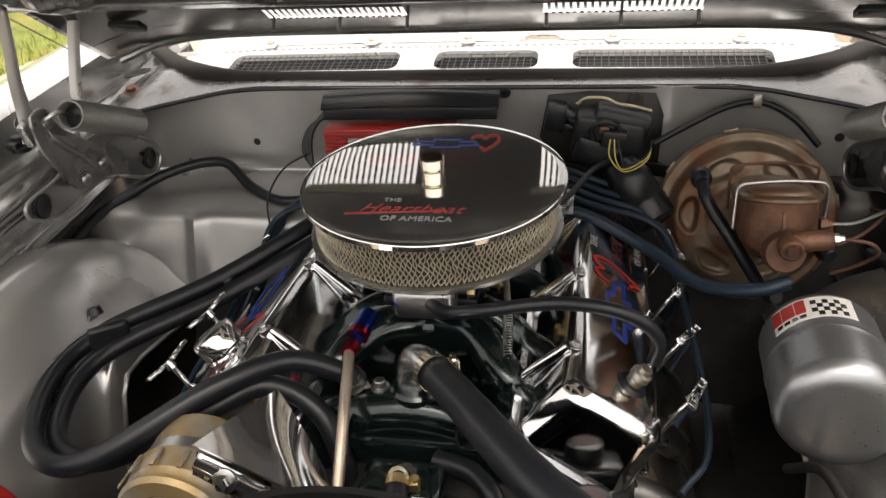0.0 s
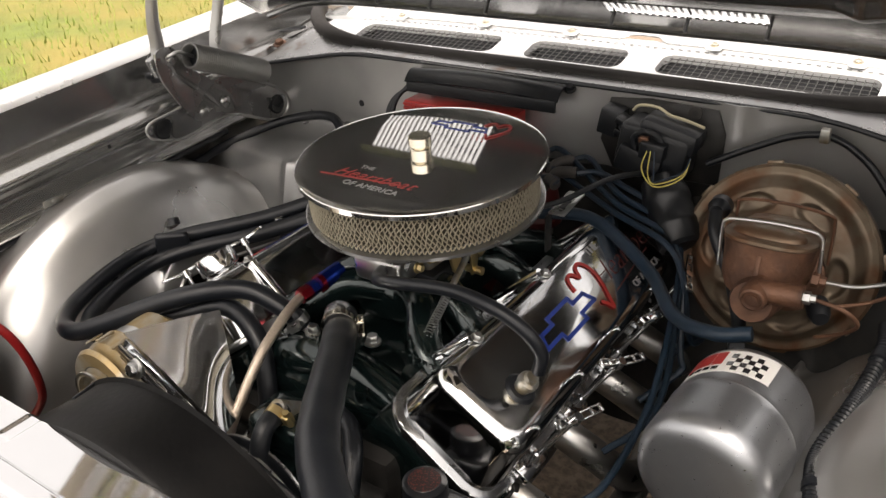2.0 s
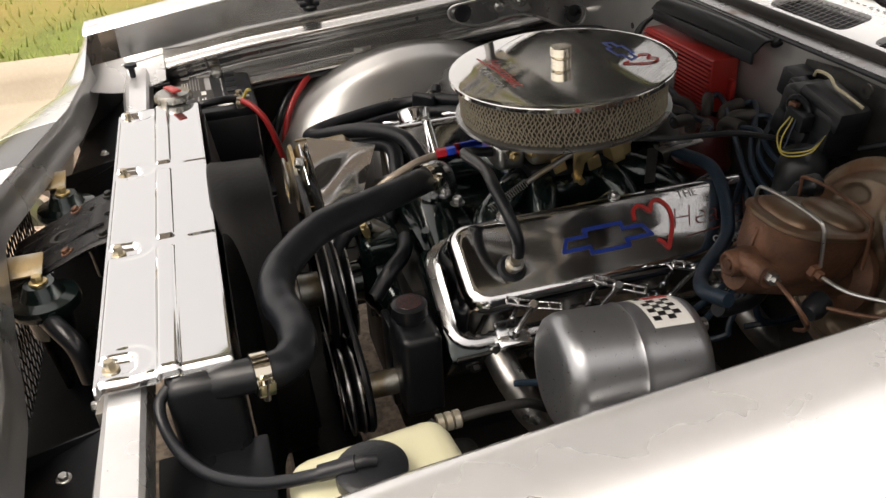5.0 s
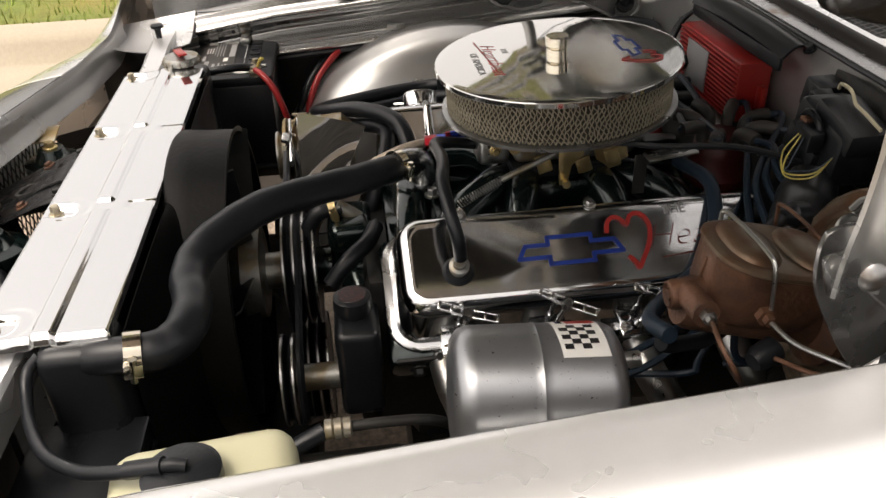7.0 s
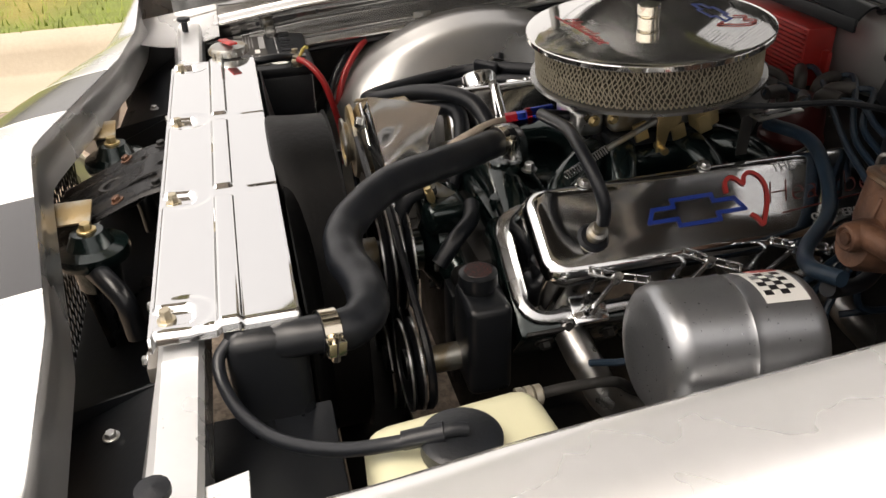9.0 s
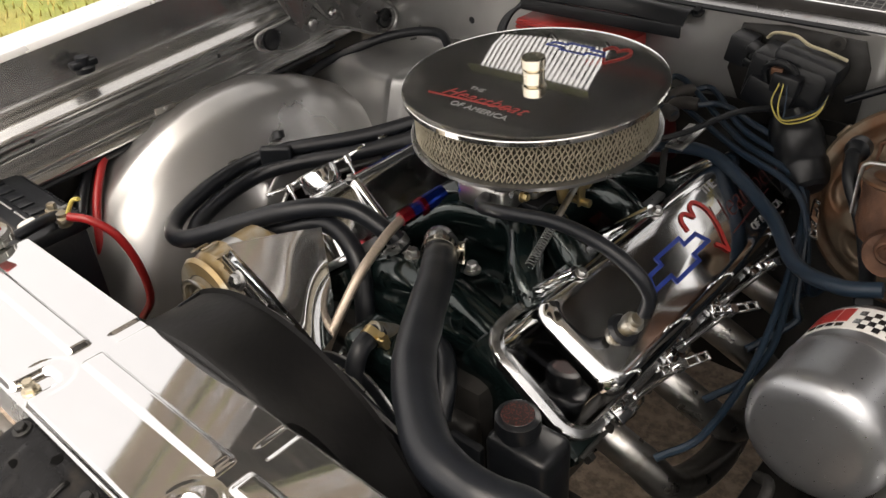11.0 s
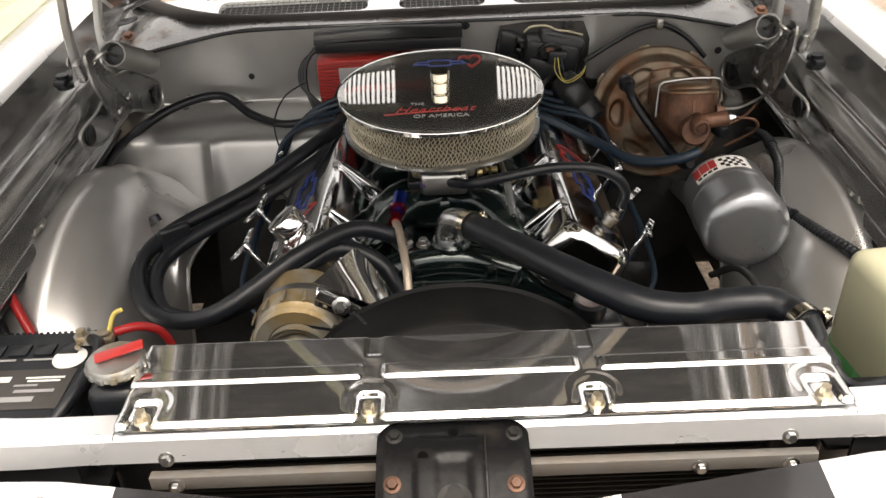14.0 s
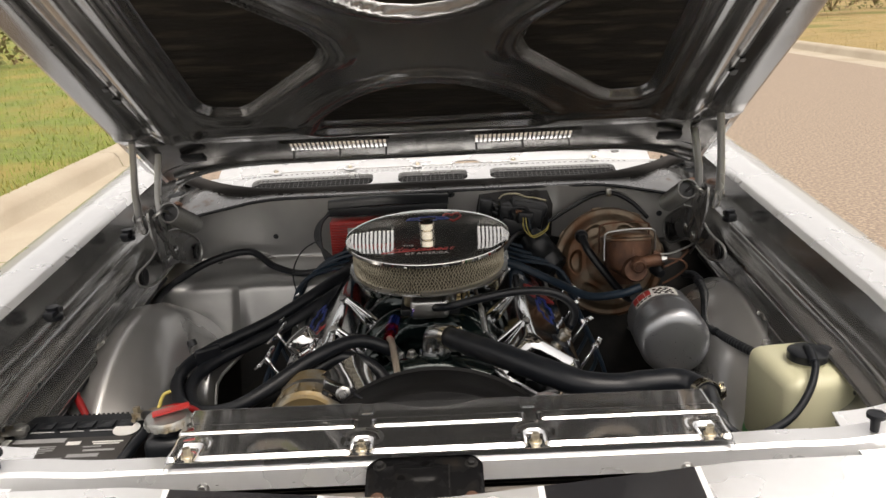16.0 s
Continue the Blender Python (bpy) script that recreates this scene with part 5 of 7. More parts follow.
def emblem(ob, m, size, line=0.006):
    """A blue cross outline and a red heart line, side by side, in the plane of m."""
    part("cross_emblem", outline(bmesh.new(), [(x * size, y * size * 0.30) for x, y in CROSS], line, 0.0008, m), BLUE, ob, "blue outlined cross emblem")
    heart = [(size * (1.02 + 0.55 * (x + 0.25)), size * 0.64 * (y + 0.14)) for x, y in [(-0.75, 0.25), (-0.66, 0.58), (-0.42, 0.74), (-0.18, 0.66), *HEART]]
    path = glide([(x, y, 0.0) for x, y in heart], 3)
    way = [(path[min(k + 1, len(path) - 1)] - path[max(k - 1, 0)]).normalized() for k in range(len(path))]
    n = len(path) - 1
    bm = sheet(bmesh.new(), lambda u, v: m @ (path[round(v * n)] + Vector((-way[round(v * n)].y, way[round(v * n)].x, 0)) * line * (u - 0.5) + Vector((0, 0, 0.0009))), 1, n, 0.0008)
    part("heart_emblem", bm, RED, ob, "red heart line emblem")


# emblem and slogan on the covers: they read from beside the car
for s, ob in ((1, right_cover), (-1, left_cover)):
    B = bank(s)
    F = B @ Matrix.Translation((0.068, -0.035, 0.0004)) @ Matrix.Rotation(radians(90 * s), 4, "Z")
    emblem(ob, F, 0.070, 0.0056)
    for text, x, y, size, material, shear in (("THE", 0.150, 0.044, 0.019, GREYP, 0), ("Heartbeat", 0.205, 0.006, 0.050, SCRIPT, 0.4), ("OF AMERICA", 0.205, -0.038, 0.016, GREYP, 0)):
        part("lettering", letters(text, size, F @ Matrix.Translation((x, y, 0.0003)), 0.0003, shear, 1.0, -0.0016 if shear else 0.0), material, ob)
    part("underline", box(bmesh.new(), F @ Vector((0.185, -0.019, 0.0005)), (0.13, 0.0018, 0.0006), F.to_3x3() @ Matrix.Rotation(0.08, 3, "Z")), SCRIPT, ob)

# breather on one cover, chrome filler cap on the other
BR = bank(1)
breather = thing("breather_valve", BR @ Vector((0.084, -0.187, 0)), "steel breather valve in a black grommet", "valve")
up = Matrix.Translation(BR @ Vector((0.084, -0.187, 0))) @ basis(BR.to_3x3() @ Vector((0, 0, 1)))
part("grommet", lathe(bmesh.new(), [(0, 0.004), (0.017, 0.004), (0.021, 0.0), (0.021, -0.002), (0, -0.002)], up, 24), RUBBER, breather)
part("body", lathe(bmesh.new(), [(0.0, 0.03), (0.008, 0.03), (0.009, 0.024), (0.013, 0.022), (0.013, 0.014), (0.0105, 0.012), (0.0105, 0.004), (0, 0.004)], up, 20), CAST, breather)
BL = bank(-1)
oil = thing("oil_filler_cap", BL @ Vector((0.077, -0.179, 0)), "chrome oil filler cap on the valve cover", "cap")
up = Matrix.Translation(BL @ Vector((0.070, -0.179, 0))) @ basis(BL.to_3x3() @ Vector((0, 0, 1)))
part("collar", lathe(bmesh.new(), [(0, 0.004), (0.027, 0.004), (0.030, 0), (0, 0)], up, 28), CHROME, oil)
part("cap", lathe(bmesh.new(), [(0.024, 0.004), (0.031, 0.008), (0.031, 0.030), (0.028, 0.034), (0.012, 0.036), (0, 0.036)], up, 28), CHROME, oil)

intake = thing("intake_manifold", (AXIS, 0, 0.66), "dark green enamelled intake manifold with curved runners", "intake manifold")
part("plenum", box(bmesh.new(), (AXIS, 0.0, 0.735), (0.14, 0.20, 0.07), None, 0.022, 3), INTAKE, intake)
part("valley", box(bmesh.new(), (AXIS, 0.0, 0.668), (0.27, 0.50, 0.05), None, 0.014), INTAKE, intake)
for s in (-1, 1):
    for y0, y1 in ((-0.075, -0.185), (-0.045, -0.08), (0.045, 0.08), (0.075, 0.185)):
        bm = tube(bmesh.new(), [(AXIS + s * 0.02, y0, 0.752), (AXIS + s * 0.07, y0 + (y1 - y0) * 0.35, 0.762), (AXIS + s * 0.115, y1 * 0.92, 0.735), (AXIS + s * 0.155, y1, 0.675)], 0.026, 14)
        part("runner", bm, INTAKE, intake)
part("water_crossover", tube(bmesh.new(), [(AXIS - 0.14, -0.235, 0.69), (AXIS - 0.06, -0.228, 0.715), (AXIS, -0.225, 0.722), (AXIS + 0.06, -0.228, 0.715), (AXIS + 0.14, -0.235, 0.69)], 0.03, 16), INTAKE, intake)
part("front_wall", box(bmesh.new(), (AXIS, -0.255, 0.67), (0.26, 0.03, 0.07), None, 0.01), INTAKE, intake)
for s in (-1, 1):
    for y in (-0.21, -0.12, 0.0, 0.12, 0.21):
        part("bolt", hexbolt(bmesh.new(), (AXIS + s * 0.150, y, 0.705), (s * 0.3, 0, 1), 0.007, 0.009), CAST, intake)
    part("rail", box(bmesh.new(), (AXIS + s * 0.145, 0, 0.692), (0.05, 0.50, 0.018), Matrix.Rotation(s * 0.35, 3, "Y"), 0.005), INTAKE, intake)
for x, y, z, r in ((-0.07, -0.245, 0.715, 0.014), (0.06, -0.25, 0.71, 0.012), (0.10, -0.20, 0.72, 0.010), (-0.11, -0.16, 0.73, 0.012)):
    part("boss", lathe(bmesh.new(), [(0, 0.018), (r * 0.7, 0.018), (r, 0.012), (r * 1.2, 0)], Matrix.Translation((x, y, z)) @ basis((0.1, -0.4, 1)), 16), INTAKE, intake)
bm = bmesh.new()
for k in range(8):
    box(bm, (0.055 + 0.011 * k, -0.197, 0.752 - 0.0008 * k), (0.006, 0.002, 0.008), None, 0.0005)
part("cast_mark", bm, INTAKE, intake)

neck = thing("thermostat_housing", (0.0, -0.213, 0.74), "polished thermostat housing elbow", "housing")
part("base", lathe(bmesh.new(), [(0, 0.014), (0.030, 0.014), (0.034, 0.010), (0.034, 0), (0, 0)], Matrix.Translation((-0.004, -0.213, 0.742)), 28), INTAKE, neck)
part("elbow", tube(bmesh.new(), [(-0.006, -0.206, 0.752), (-0.006, -0.207, 0.772), (-0.002, -0.213, 0.788), (0.010, -0.226, 0.797), (0.022, -0.242, 0.800)], lambda t: 0.025 - 0.007 * t, 20), RIM, neck)
for x, y in ((-0.05, -0.218), (0.035, -0.195)):
    part("bolt", hexbolt(bmesh.new(), (x, y, 0.748), (0, 0, 1), 0.008, 0.011), STEEL, neck)

pump = thing("water_pump", (AXIS, -0.33, 0.6), "dark green water pump at the front of the engine", "water pump")
part("body", lathe(bmesh.new(), [(0, -0.06), (0.03, -0.06), (0.035, -0.02), (0.07, 0.0), (0.075, 0.05), (0, 0.05)], Matrix.Translation((AXIS, -0.34, 0.61)) @ basis((0, 1, 0)), 28), INTAKE, pump)
for s in (-1, 1):
    part("leg", tube(bmesh.new(), [(AXIS, -0.33, 0.62), (AXIS + s * 0.07, -0.315, 0.61), (AXIS + s * 0.12, -0.29, 0.57)], 0.03, 12), INTAKE, pump)
part("top_boss", box(bmesh.new(), (AXIS + 0.01, -0.325, 0.685), (0.10, 0.07, 0.05), None, 0.016, 3), INTAKE, pump)
part("nipple", rod(bmesh.new(), (0.0, -0.31, 0.70), (0.0, -0.345, 0.728), 0.012), CAST, pump)
for a in range(5):
    part("bolt", hexbolt(bmesh.new(), (AXIS + 0.062 * math.cos(a * 1.25), -0.342, 0.61 + 0.062 * math.sin(a * 1.25)), (0, -1, 0), 0.007, 0.008), GRIMESHADE, pump)


def pulley(name, x, y, z, r, grooves, label, material=None):
    prof = [(0, 0.0), (0.022, 0.0), (0.025, 0.012)]
    w = 0.016
    prof += [(r * 0.8, 0.010), (r * 0.86, 0.0)]
    for g in range(grooves):
        prof += [(r, g * w), (r, g * w + 0.003), (r - 0.012, g * w + w / 2), (r, g * w + w - 0.003)]
    prof += [(r, grooves * w), (0, grooves * w)]
    m = Matrix.Translation((x, y, z)) @ basis((0, 1, 0))
    ob = thing(name, (x, y, z), label, "pulley", "belt pulleys")
    part("wheel", lathe(bmesh.new(), prof, m, 48), material or SATIN, ob)
    for g in range(grooves + 1):
        part("worn_edge", lathe(bmesh.new(), [(r - 0.0015, g * w - 0.0016), (r + 0.0006, g * w - 0.0014), (r + 0.0006, g * w + 0.0014), (r - 0.0015, g * w + 0.0016)], m, 48), STEEL, ob, "bright worn edge")
    return ob


pulley("pump_pulley", AXIS, -0.432, 0.61, 0.092, 3, "black water pump pulley with bright worn edges")
pulley("crank_pulley", AXIS, -0.432, 0.40, 0.095, 3, "black crank pulley with bright worn edges")
pulley("alternator_pulley", -0.234, -0.442, 0.712, 0.042, 1, "stained steel alternator pulley", ALTER)
pulley("steering_pump_pulley", 0.205, -0.435, 0.56, 0.066, 1, "black steering pump pulley with a bright edge")


def belt(pts, y, label):
    bm = bmesh.new()
    line = [(x, y, z) for x, z in pts]
    tube(bm, [*line, line[0]], 0.006, 6, smooth=False)
    return solo("belt", bm, RUBBER, label, "belt", "drive belts")


def wrap(circles):
    """The outline of a belt round circles of (x, z, r): their convex hull."""
    pts = sorted({(round(x + r * math.cos(2 * math.pi * k / 40), 4), round(z + r * math.sin(2 * math.pi * k / 40), 4)) for x, z, r in circles for k in range(40)})

    def half(seq):
        out = []
        for p in seq:
            while len(out) > 1 and (out[-1][0] - out[-2][0]) * (p[1] - out[-2][1]) - (out[-1][1] - out[-2][1]) * (p[0] - out[-2][0]) <= 0:
                out.pop()
            out.append(p)
        return out[:-1]

    return half(pts) + half(pts[::-1])


belt(wrap([(AXIS, 0.61, 0.088), (AXIS, 0.40, 0.09), (-0.234, 0.712, 0.040)]), -0.424, "black rubber alternator belt")
belt(wrap([(AXIS, 0.61, 0.088), (AXIS, 0.40, 0.09), (0.205, 0.56, 0.062)]), -0.408, "black rubber steering pump belt")

steer = thing("power_steering_pump", (0.215, -0.33, 0.5), "black power steering pump with filler cap", "pump")
part("reservoir", box(bmesh.new(), (0.222, -0.325, 0.60), (0.085, 0.062, 0.145), None, 0.012, 3), SATIN, steer)
part("filler_neck", rod(bmesh.new(), (0.210, -0.328, 0.66), (0.210, -0.328, 0.69), 0.022, None, 24), SATIN, steer)
part("cap", lathe(bmesh.new(), [(0, 0.012), (0.020, 0.012), (0.026, 0.009), (0.027, -0.008), (0, -0.008)], Matrix.Translation((0.210, -0.328, 0.690)), 26), SATIN, steer, "black filler cap with reddish top")
part("cap_face", lathe(bmesh.new(), [(0, 0.0005), (0.019, 0.0005), (0.0195, 0)], Matrix.Translation((0.210, -0.328, 0.7022)), 26), CAPRED, steer)
part("shaft", rod(bmesh.new(), (0.205, -0.435, 0.56), (0.205, -0.35, 0.56), 0.02), CAST, steer)
part("bracket", box(bmesh.new(), (0.15, -0.35, 0.56), (0.05, 0.012, 0.16), None, 0.004), SATIN, steer)

alt = thing("alternator", (-0.255, -0.36, 0.58), "stained aluminium alternator with cooling ribs", "alternator")
AM = Matrix.Translation((-0.234, -0.425, 0.712)) @ basis((0, 1, 0))
part("front_housing", lathe(bmesh.new(), [(0.02, 0.0), (0.05, 0.004), (0.066, 0.018), (0.070, 0.045), (0.064, 0.046)], AM, 40), ALTER, alt)
part("stator", lathe(bmesh.new(), [(0.066, 0.046), (0.067, 0.064), (0.066, 0.064)], AM, 40), STEEL, alt)
part("rear_housing", lathe(bmesh.new(), [(0.066, 0.064), (0.068, 0.10), (0.05, 0.118), (0, 0.12)], AM, 40), ALTER, alt)
for k in range(14):
    a = 2 * math.pi * k / 14
    part("cooling_rib", box(bmesh.new(), AM @ Vector((0.0715 * math.cos(a), 0.0715 * math.sin(a), 0.026)), (0.003, 0.006, 0.026), AM.to_3x3() @ Matrix.Rotation(a, 3, "Z"), 0.001), ALTER, alt)
part("fan_disc", lathe(bmesh.new(), [(0.02, -0.004), (0.062, -0.004), (0.066, 0.002), (0.02, 0.002)], AM, 36), ALTER, alt)

guard = thing("alternator_bracket", (-0.15, -0.36, 0.70), "chrome plated alternator bracket plate", "bracket")
A, Bc, C, D = Vector((-0.205, -0.398, 0.800)), Vector((-0.155, -0.284, 0.788)), Vector((-0.048, -0.394, 0.700)), Vector((-0.078, -0.345, 0.685))


def guardf(u, v):
    p = A.lerp(Bc, u).lerp(C.lerp(D, u), v)
    nn = (Bc - A).cross(C - A).normalized()
    return p - nn * (0.007 * math.sin(math.pi * v) + 0.003 * math.sin(math.pi * u))


bm = sheet(bmesh.new(), guardf, 40, 40, 0.003)
part("plate", bm, CHROME, guard, "", 60)
bm = sheet(bmesh.new(), lambda u, v: A + (C - A) * (0.04 + 0.7 * v) + Vector((-0.006 * u, -0.003 - 0.010 * u, -0.024 * u)), 3, 12, 0.002)
part("front_edge", bm, CHROME, guard)
bm = bmesh.new()
box(bm, (-0.160, -0.412, 0.768), (0.09, 0.005, 0.018), Matrix.Rotation(0.52, 3, "Y"), 0.006)
part("slotted_arm", bm, CHROME, guard)
part("bolt", hexbolt(bmesh.new(), (-0.165, -0.415, 0.772), (0, -1, 0.4), 0.009, 0.011), STEEL, guard)

carb = thing("carburettor", (AXIS, 0.0, 0.77), "cast four-barrel carburettor with yellow plated levers", "carburettor")
part("base", box(bmesh.new(), (AXIS, 0.0, 0.782), (0.13, 0.15, 0.02), None, 0.003), SATIN, carb)
part("body", box(bmesh.new(), (AXIS, 0.0, 0.818), (0.115, 0.14, 0.05), None, 0.010, 3), CAST, carb)
for s in (-1, 1):
    part("fuel_bowl", box(bmesh.new(), (AXIS, s * 0.098, 0.808), (0.082, 0.050, 0.044), None, 0.010, 3), STEEL, carb)
part("air_horn", rod(bmesh.new(), (AXIS, 0, 0.84), (AXIS, 0, 0.866), 0.064, None, 32), CAST, carb)
X = Matrix((Vector((0, 1, 0)), Vector((0, 0, 1)), Vector((1, 0, 0)))).transposed().to_4x4()
X.translation = (0.072, 0, 0)
part("throttle_lever", plate(bmesh.new(), [(-0.012, 0.835), (0.025, 0.835), (0.028, 0.815), (0.008, 0.80), (0.004, 0.768), (-0.008, 0.768), (-0.010, 0.80)], 0.004, X, 0.001), BRASS, carb, "yellow plated throttle lever")
part("pivot", rod(bmesh.new(), (0.06, 0.0, 0.774), (0.088, 0.0, 0.774), 0.006), BRASS, carb)
X.translation = (0.060, 0.07, 0)
part("linkage_plate", plate(bmesh.new(), [(-0.03, 0.84), (0.02, 0.845), (0.03, 0.80), (0.0, 0.785), (-0.02, 0.80)], 0.003, X, 0.001), BRASS, carb)
for y in (-0.10, -0.07, 0.06, 0.1):
    part("screw", hexbolt(bmesh.new(), (0.046, y, 0.82), (1, 0, 0), 0.006, 0.008), BRASS, carb)
for x, y, z, h in ((0.05, -0.03, 0.80, 0.03), (0.055, 0.03, 0.795, 0.025), (0.05, 0.075, 0.80, 0.03)):
    part("link", box(bmesh.new(), (x + 0.012, y, z), (0.006, 0.022, h), Matrix.Rotation(0.3, 3, "X"), 0.002), BRASS, carb)
SPA, SPB = Vector((0.098, -0.100, 0.798)), Vector((0.104, -0.165, 0.766))
part("return_spring", spring(bmesh.new(), SPA, SPB, 0.0058, 0.0009, 18, 5), STEEL, carb, "grey coiled return spring")
part("spring_hook", tube(bmesh.new(), [SPB, SPB + Vector((0.0, -0.008, -0.010)), SPB + Vector((0.004, -0.012, -0.020))], 0.0012, 6), STEEL, carb)
part("rod", rod(bmesh.new(), (0.085, -0.02, 0.826), SPA, 0.0045), CAST, carb)
part("spring_tab", box(bmesh.new(), SPB + Vector((0.004, -0.012, -0.028)), (0.003, 0.018, 0.024), None, 0.001), GRIMESHADE, carb)

# ---- air cleaner ----
AC = Matrix.Translation((-0.012, 0.003, 0.937)) @ Matrix.Rotation(0.0569, 4, "X")
air = thing("air_cleaner", (-0.012, 0.003, 0.86), "round chrome air cleaner with tan mesh filter", "air cleaner")
part("lid", lathe(bmesh.new(), [(0, 0.0035), (0.04, 0.0034), (0.13, 0.003), (0.170, 0.0026), (0.1785, 0.0022), (0.1808, 0.0014), (0.1816, 0.0002), (0.1816, -0.0060), (0.1808, -0.0070), (0.178, -0.0072), (0.176, -0.007), (0.0, -0.004)], AC, 128), LID, air, "mirror polished lid with printed slogan", 30)
part("base", lathe(bmesh.new(), [(0.0, -0.068), (0.07, -0.068), (0.10, -0.064), (0.165, -0.066), (0.1745, -0.0662), (0.1762, -0.0670), (0.1764, -0.0715), (0.172, -0.0735), (0.10, -0.070), (0.0, -0.074)], AC, 96), BAY, air)
bm = bmesh.new()
n = 240
for z0, z1 in ((-0.064, -0.009),):
    lo = [bm.verts.new(AC @ Vector(((0.158 + 0.005 * (k % 2)) * math.cos(2 * math.pi * k / n), (0.158 + 0.005 * (k % 2)) * math.sin(2 * math.pi * k / n), z0))) for k in range(n)]
    hi = [bm.verts.new(AC @ Vector(((0.158 + 0.005 * (k % 2)) * math.cos(2 * math.pi * k / n), (0.158 + 0.005 * (k % 2)) * math.sin(2 * math.pi * k / n), z1))) for k in range(n)]
    for k in range(n):
        bm.faces.new((lo[k], lo[(k + 1) % n], hi[(k + 1) % n], hi[k]))
part("pleats", bm, PAPER, air, "pleated filter paper", 20)
bm = bmesh.new()
rnd = random.Random(5)
n, rows = 290, 9
off = [[rnd.uniform(-0.25, 0.25) for _ in range(rows + 1)] for _ in range(n)]
for k in range(n):
    pts = []
    for j in range(rows + 1):
        a = 2 * math.pi * (k + (0.42 if (j + k) % 2 else -0.42) + off[k][j] * 1.3 + 0.5 * math.sin(j * 1.1 + k * 0.05)) / n
        pts.append(AC @ Vector((0.1675 * math.cos(a), 0.1675 * math.sin(a), -0.065 + 0.056 * j / rows)))
    tube(bm, pts, 0.00105, 4, smooth=False)
part("wire_mesh", bm, MESHM, air, "tan expanded wire mesh")
part("knob", lathe(bmesh.new(), [(0, 0.031), (0.0155, 0.031), (0.0167, 0.0298), (0.0167, 0.0172), (0.0158, 0.0162), (0.0112, 0.0160), (0.0112, 0.0130), (0.0148, 0.0128), (0.0155, 0.0120), (0.0155, 0.0030)], AC, 40), KNOB, air, "satin steel hold-down knob")
LT = AC @ Matrix.Translation((0, 0, 0.0036))
for text, x, y, size, material, shear, sp in (("THE", -0.040, -0.072, 0.013, GREYP, 0, 1.0), ("Heartbeat", -0.012, -0.094, 0.031, RED, 0.45, 1.05), ("OF AMERICA", 0.0, -0.119, 0.0158, GREYP, 0, 1.02)):
    part("lettering", letters(text, size, LT @ Matrix.Translation((x, y, -0.0004)), 0.0004, shear, sp, -0.0005 if shear else 0.0), material, air)
bm = box(bmesh.new(), LT @ Vector((-0.030, -0.103, 0)), (0.13, 0.002, 0.0007), LT.to_3x3() @ Matrix.Rotation(0.10, 3, "Z"))
part("underline", bm, RED, air)
emblem(air, LT @ Matrix.Translation((0.0, 0.105, -0.0005)), 0.048, 0.0038)

# ---- ignition, wiper motor and brakes on the firewall ----
ign = thing("ignition_box", (-0.155, 0.335, 0.79), "red finned ignition control box on the firewall", "ignition box")
part("case", box(bmesh.new(), (-0.157, 0.335, 0.842), (0.235, 0.055, 0.10), None, 0.004), RED, ign)
for k in range(13):
    part("fin", box(bmesh.new(), (-0.157, 0.3055, 0.798 + 0.0074 * k), (0.228, 0.008, 0.0034), None, 0.0008), RED, ign)
part("label", box(bmesh.new(), (-0.185, 0.3005, 0.842), (0.085, 0.003, 0.072), None, 0.0008), GREYP, ign, "grey data plate")
part("lug", box(bmesh.new(), (-0.031, 0.345, 0.83), (0.018, 0.01, 0.05), None, 0.003), RED, ign)
bm = bmesh.new()
sheet(bm, lambda u, v: Vector((-0.277 + 0.315 * u, 0.318 + 0.045 * v + 0.01 * u, 0.925 + 0.012 * math.sin(math.pi * v) + 0.012 * v + 0.006 * math.sin(3.1 * u))), 24, 8, 0.004)
channel = thing("wire_channel", (-0.12, 0.34, 0.90), "black rubber wire channel above the ignition box", "channel")
part("cover", bm, PLASTIC, channel)
part("front_strip", box(bmesh.new(), (-0.12, 0.327, 0.915), (0.31, 0.006, 0.022), Matrix.Rotation(0.02, 3, "Z"), 0.002), PLASTIC, channel)
part("end_clip", hexbolt(bmesh.new(), (0.045, 0.366, 0.938), (0, -0.6, 1), 0.007, 0.008), SATIN, channel)

wm = thing("wiper_motor", (0.23, 0.32, 0.8), "black wiper motor assembly with yellow wires", "wiper motor")
bm = box(bmesh.new(), (0.222, 0.320, 0.880), (0.115, 0.070, 0.075), Matrix.Rotation(0.16, 3, "Y"), 0.010, 2)
part("cover", bm, PLASTIC, wm)
part("cap", box(bmesh.new(), (0.245, 0.318, 0.908), (0.095, 0.060, 0.040), Matrix.Rotation(0.22, 3, "Y"), 0.012, 2), PLASTIC, wm)
part("switch_housing", box(bmesh.new(), (0.205, 0.300, 0.862), (0.075, 0.050, 0.045), Matrix.Rotation(0.30, 3, "Y"), 0.008, 2), PLASTIC, wm)
part("connector_frame", tube(bmesh.new(), [(0.200, 0.283, 0.884), (0.196, 0.281, 0.905), (0.214, 0.279, 0.918), (0.236, 0.279, 0.912), (0.244, 0.281, 0.892)], 0.0045, 8), PLASTIC, wm)
part("terminal", box(bmesh.new(), (0.216, 0.274, 0.907), (0.016, 0.010, 0.010), None, 0.002), RUST, wm, "rusty wire terminal")
part("mounting_eye", lathe(bmesh.new(), [(0.005, 0), (0.011, 0), (0.011, 0.004), (0.005, 0.004)], Matrix.Translation((0.268, 0.350, 0.934)) @ basis((0, -1, 0.1)), 18), GRIMESHADE, wm)
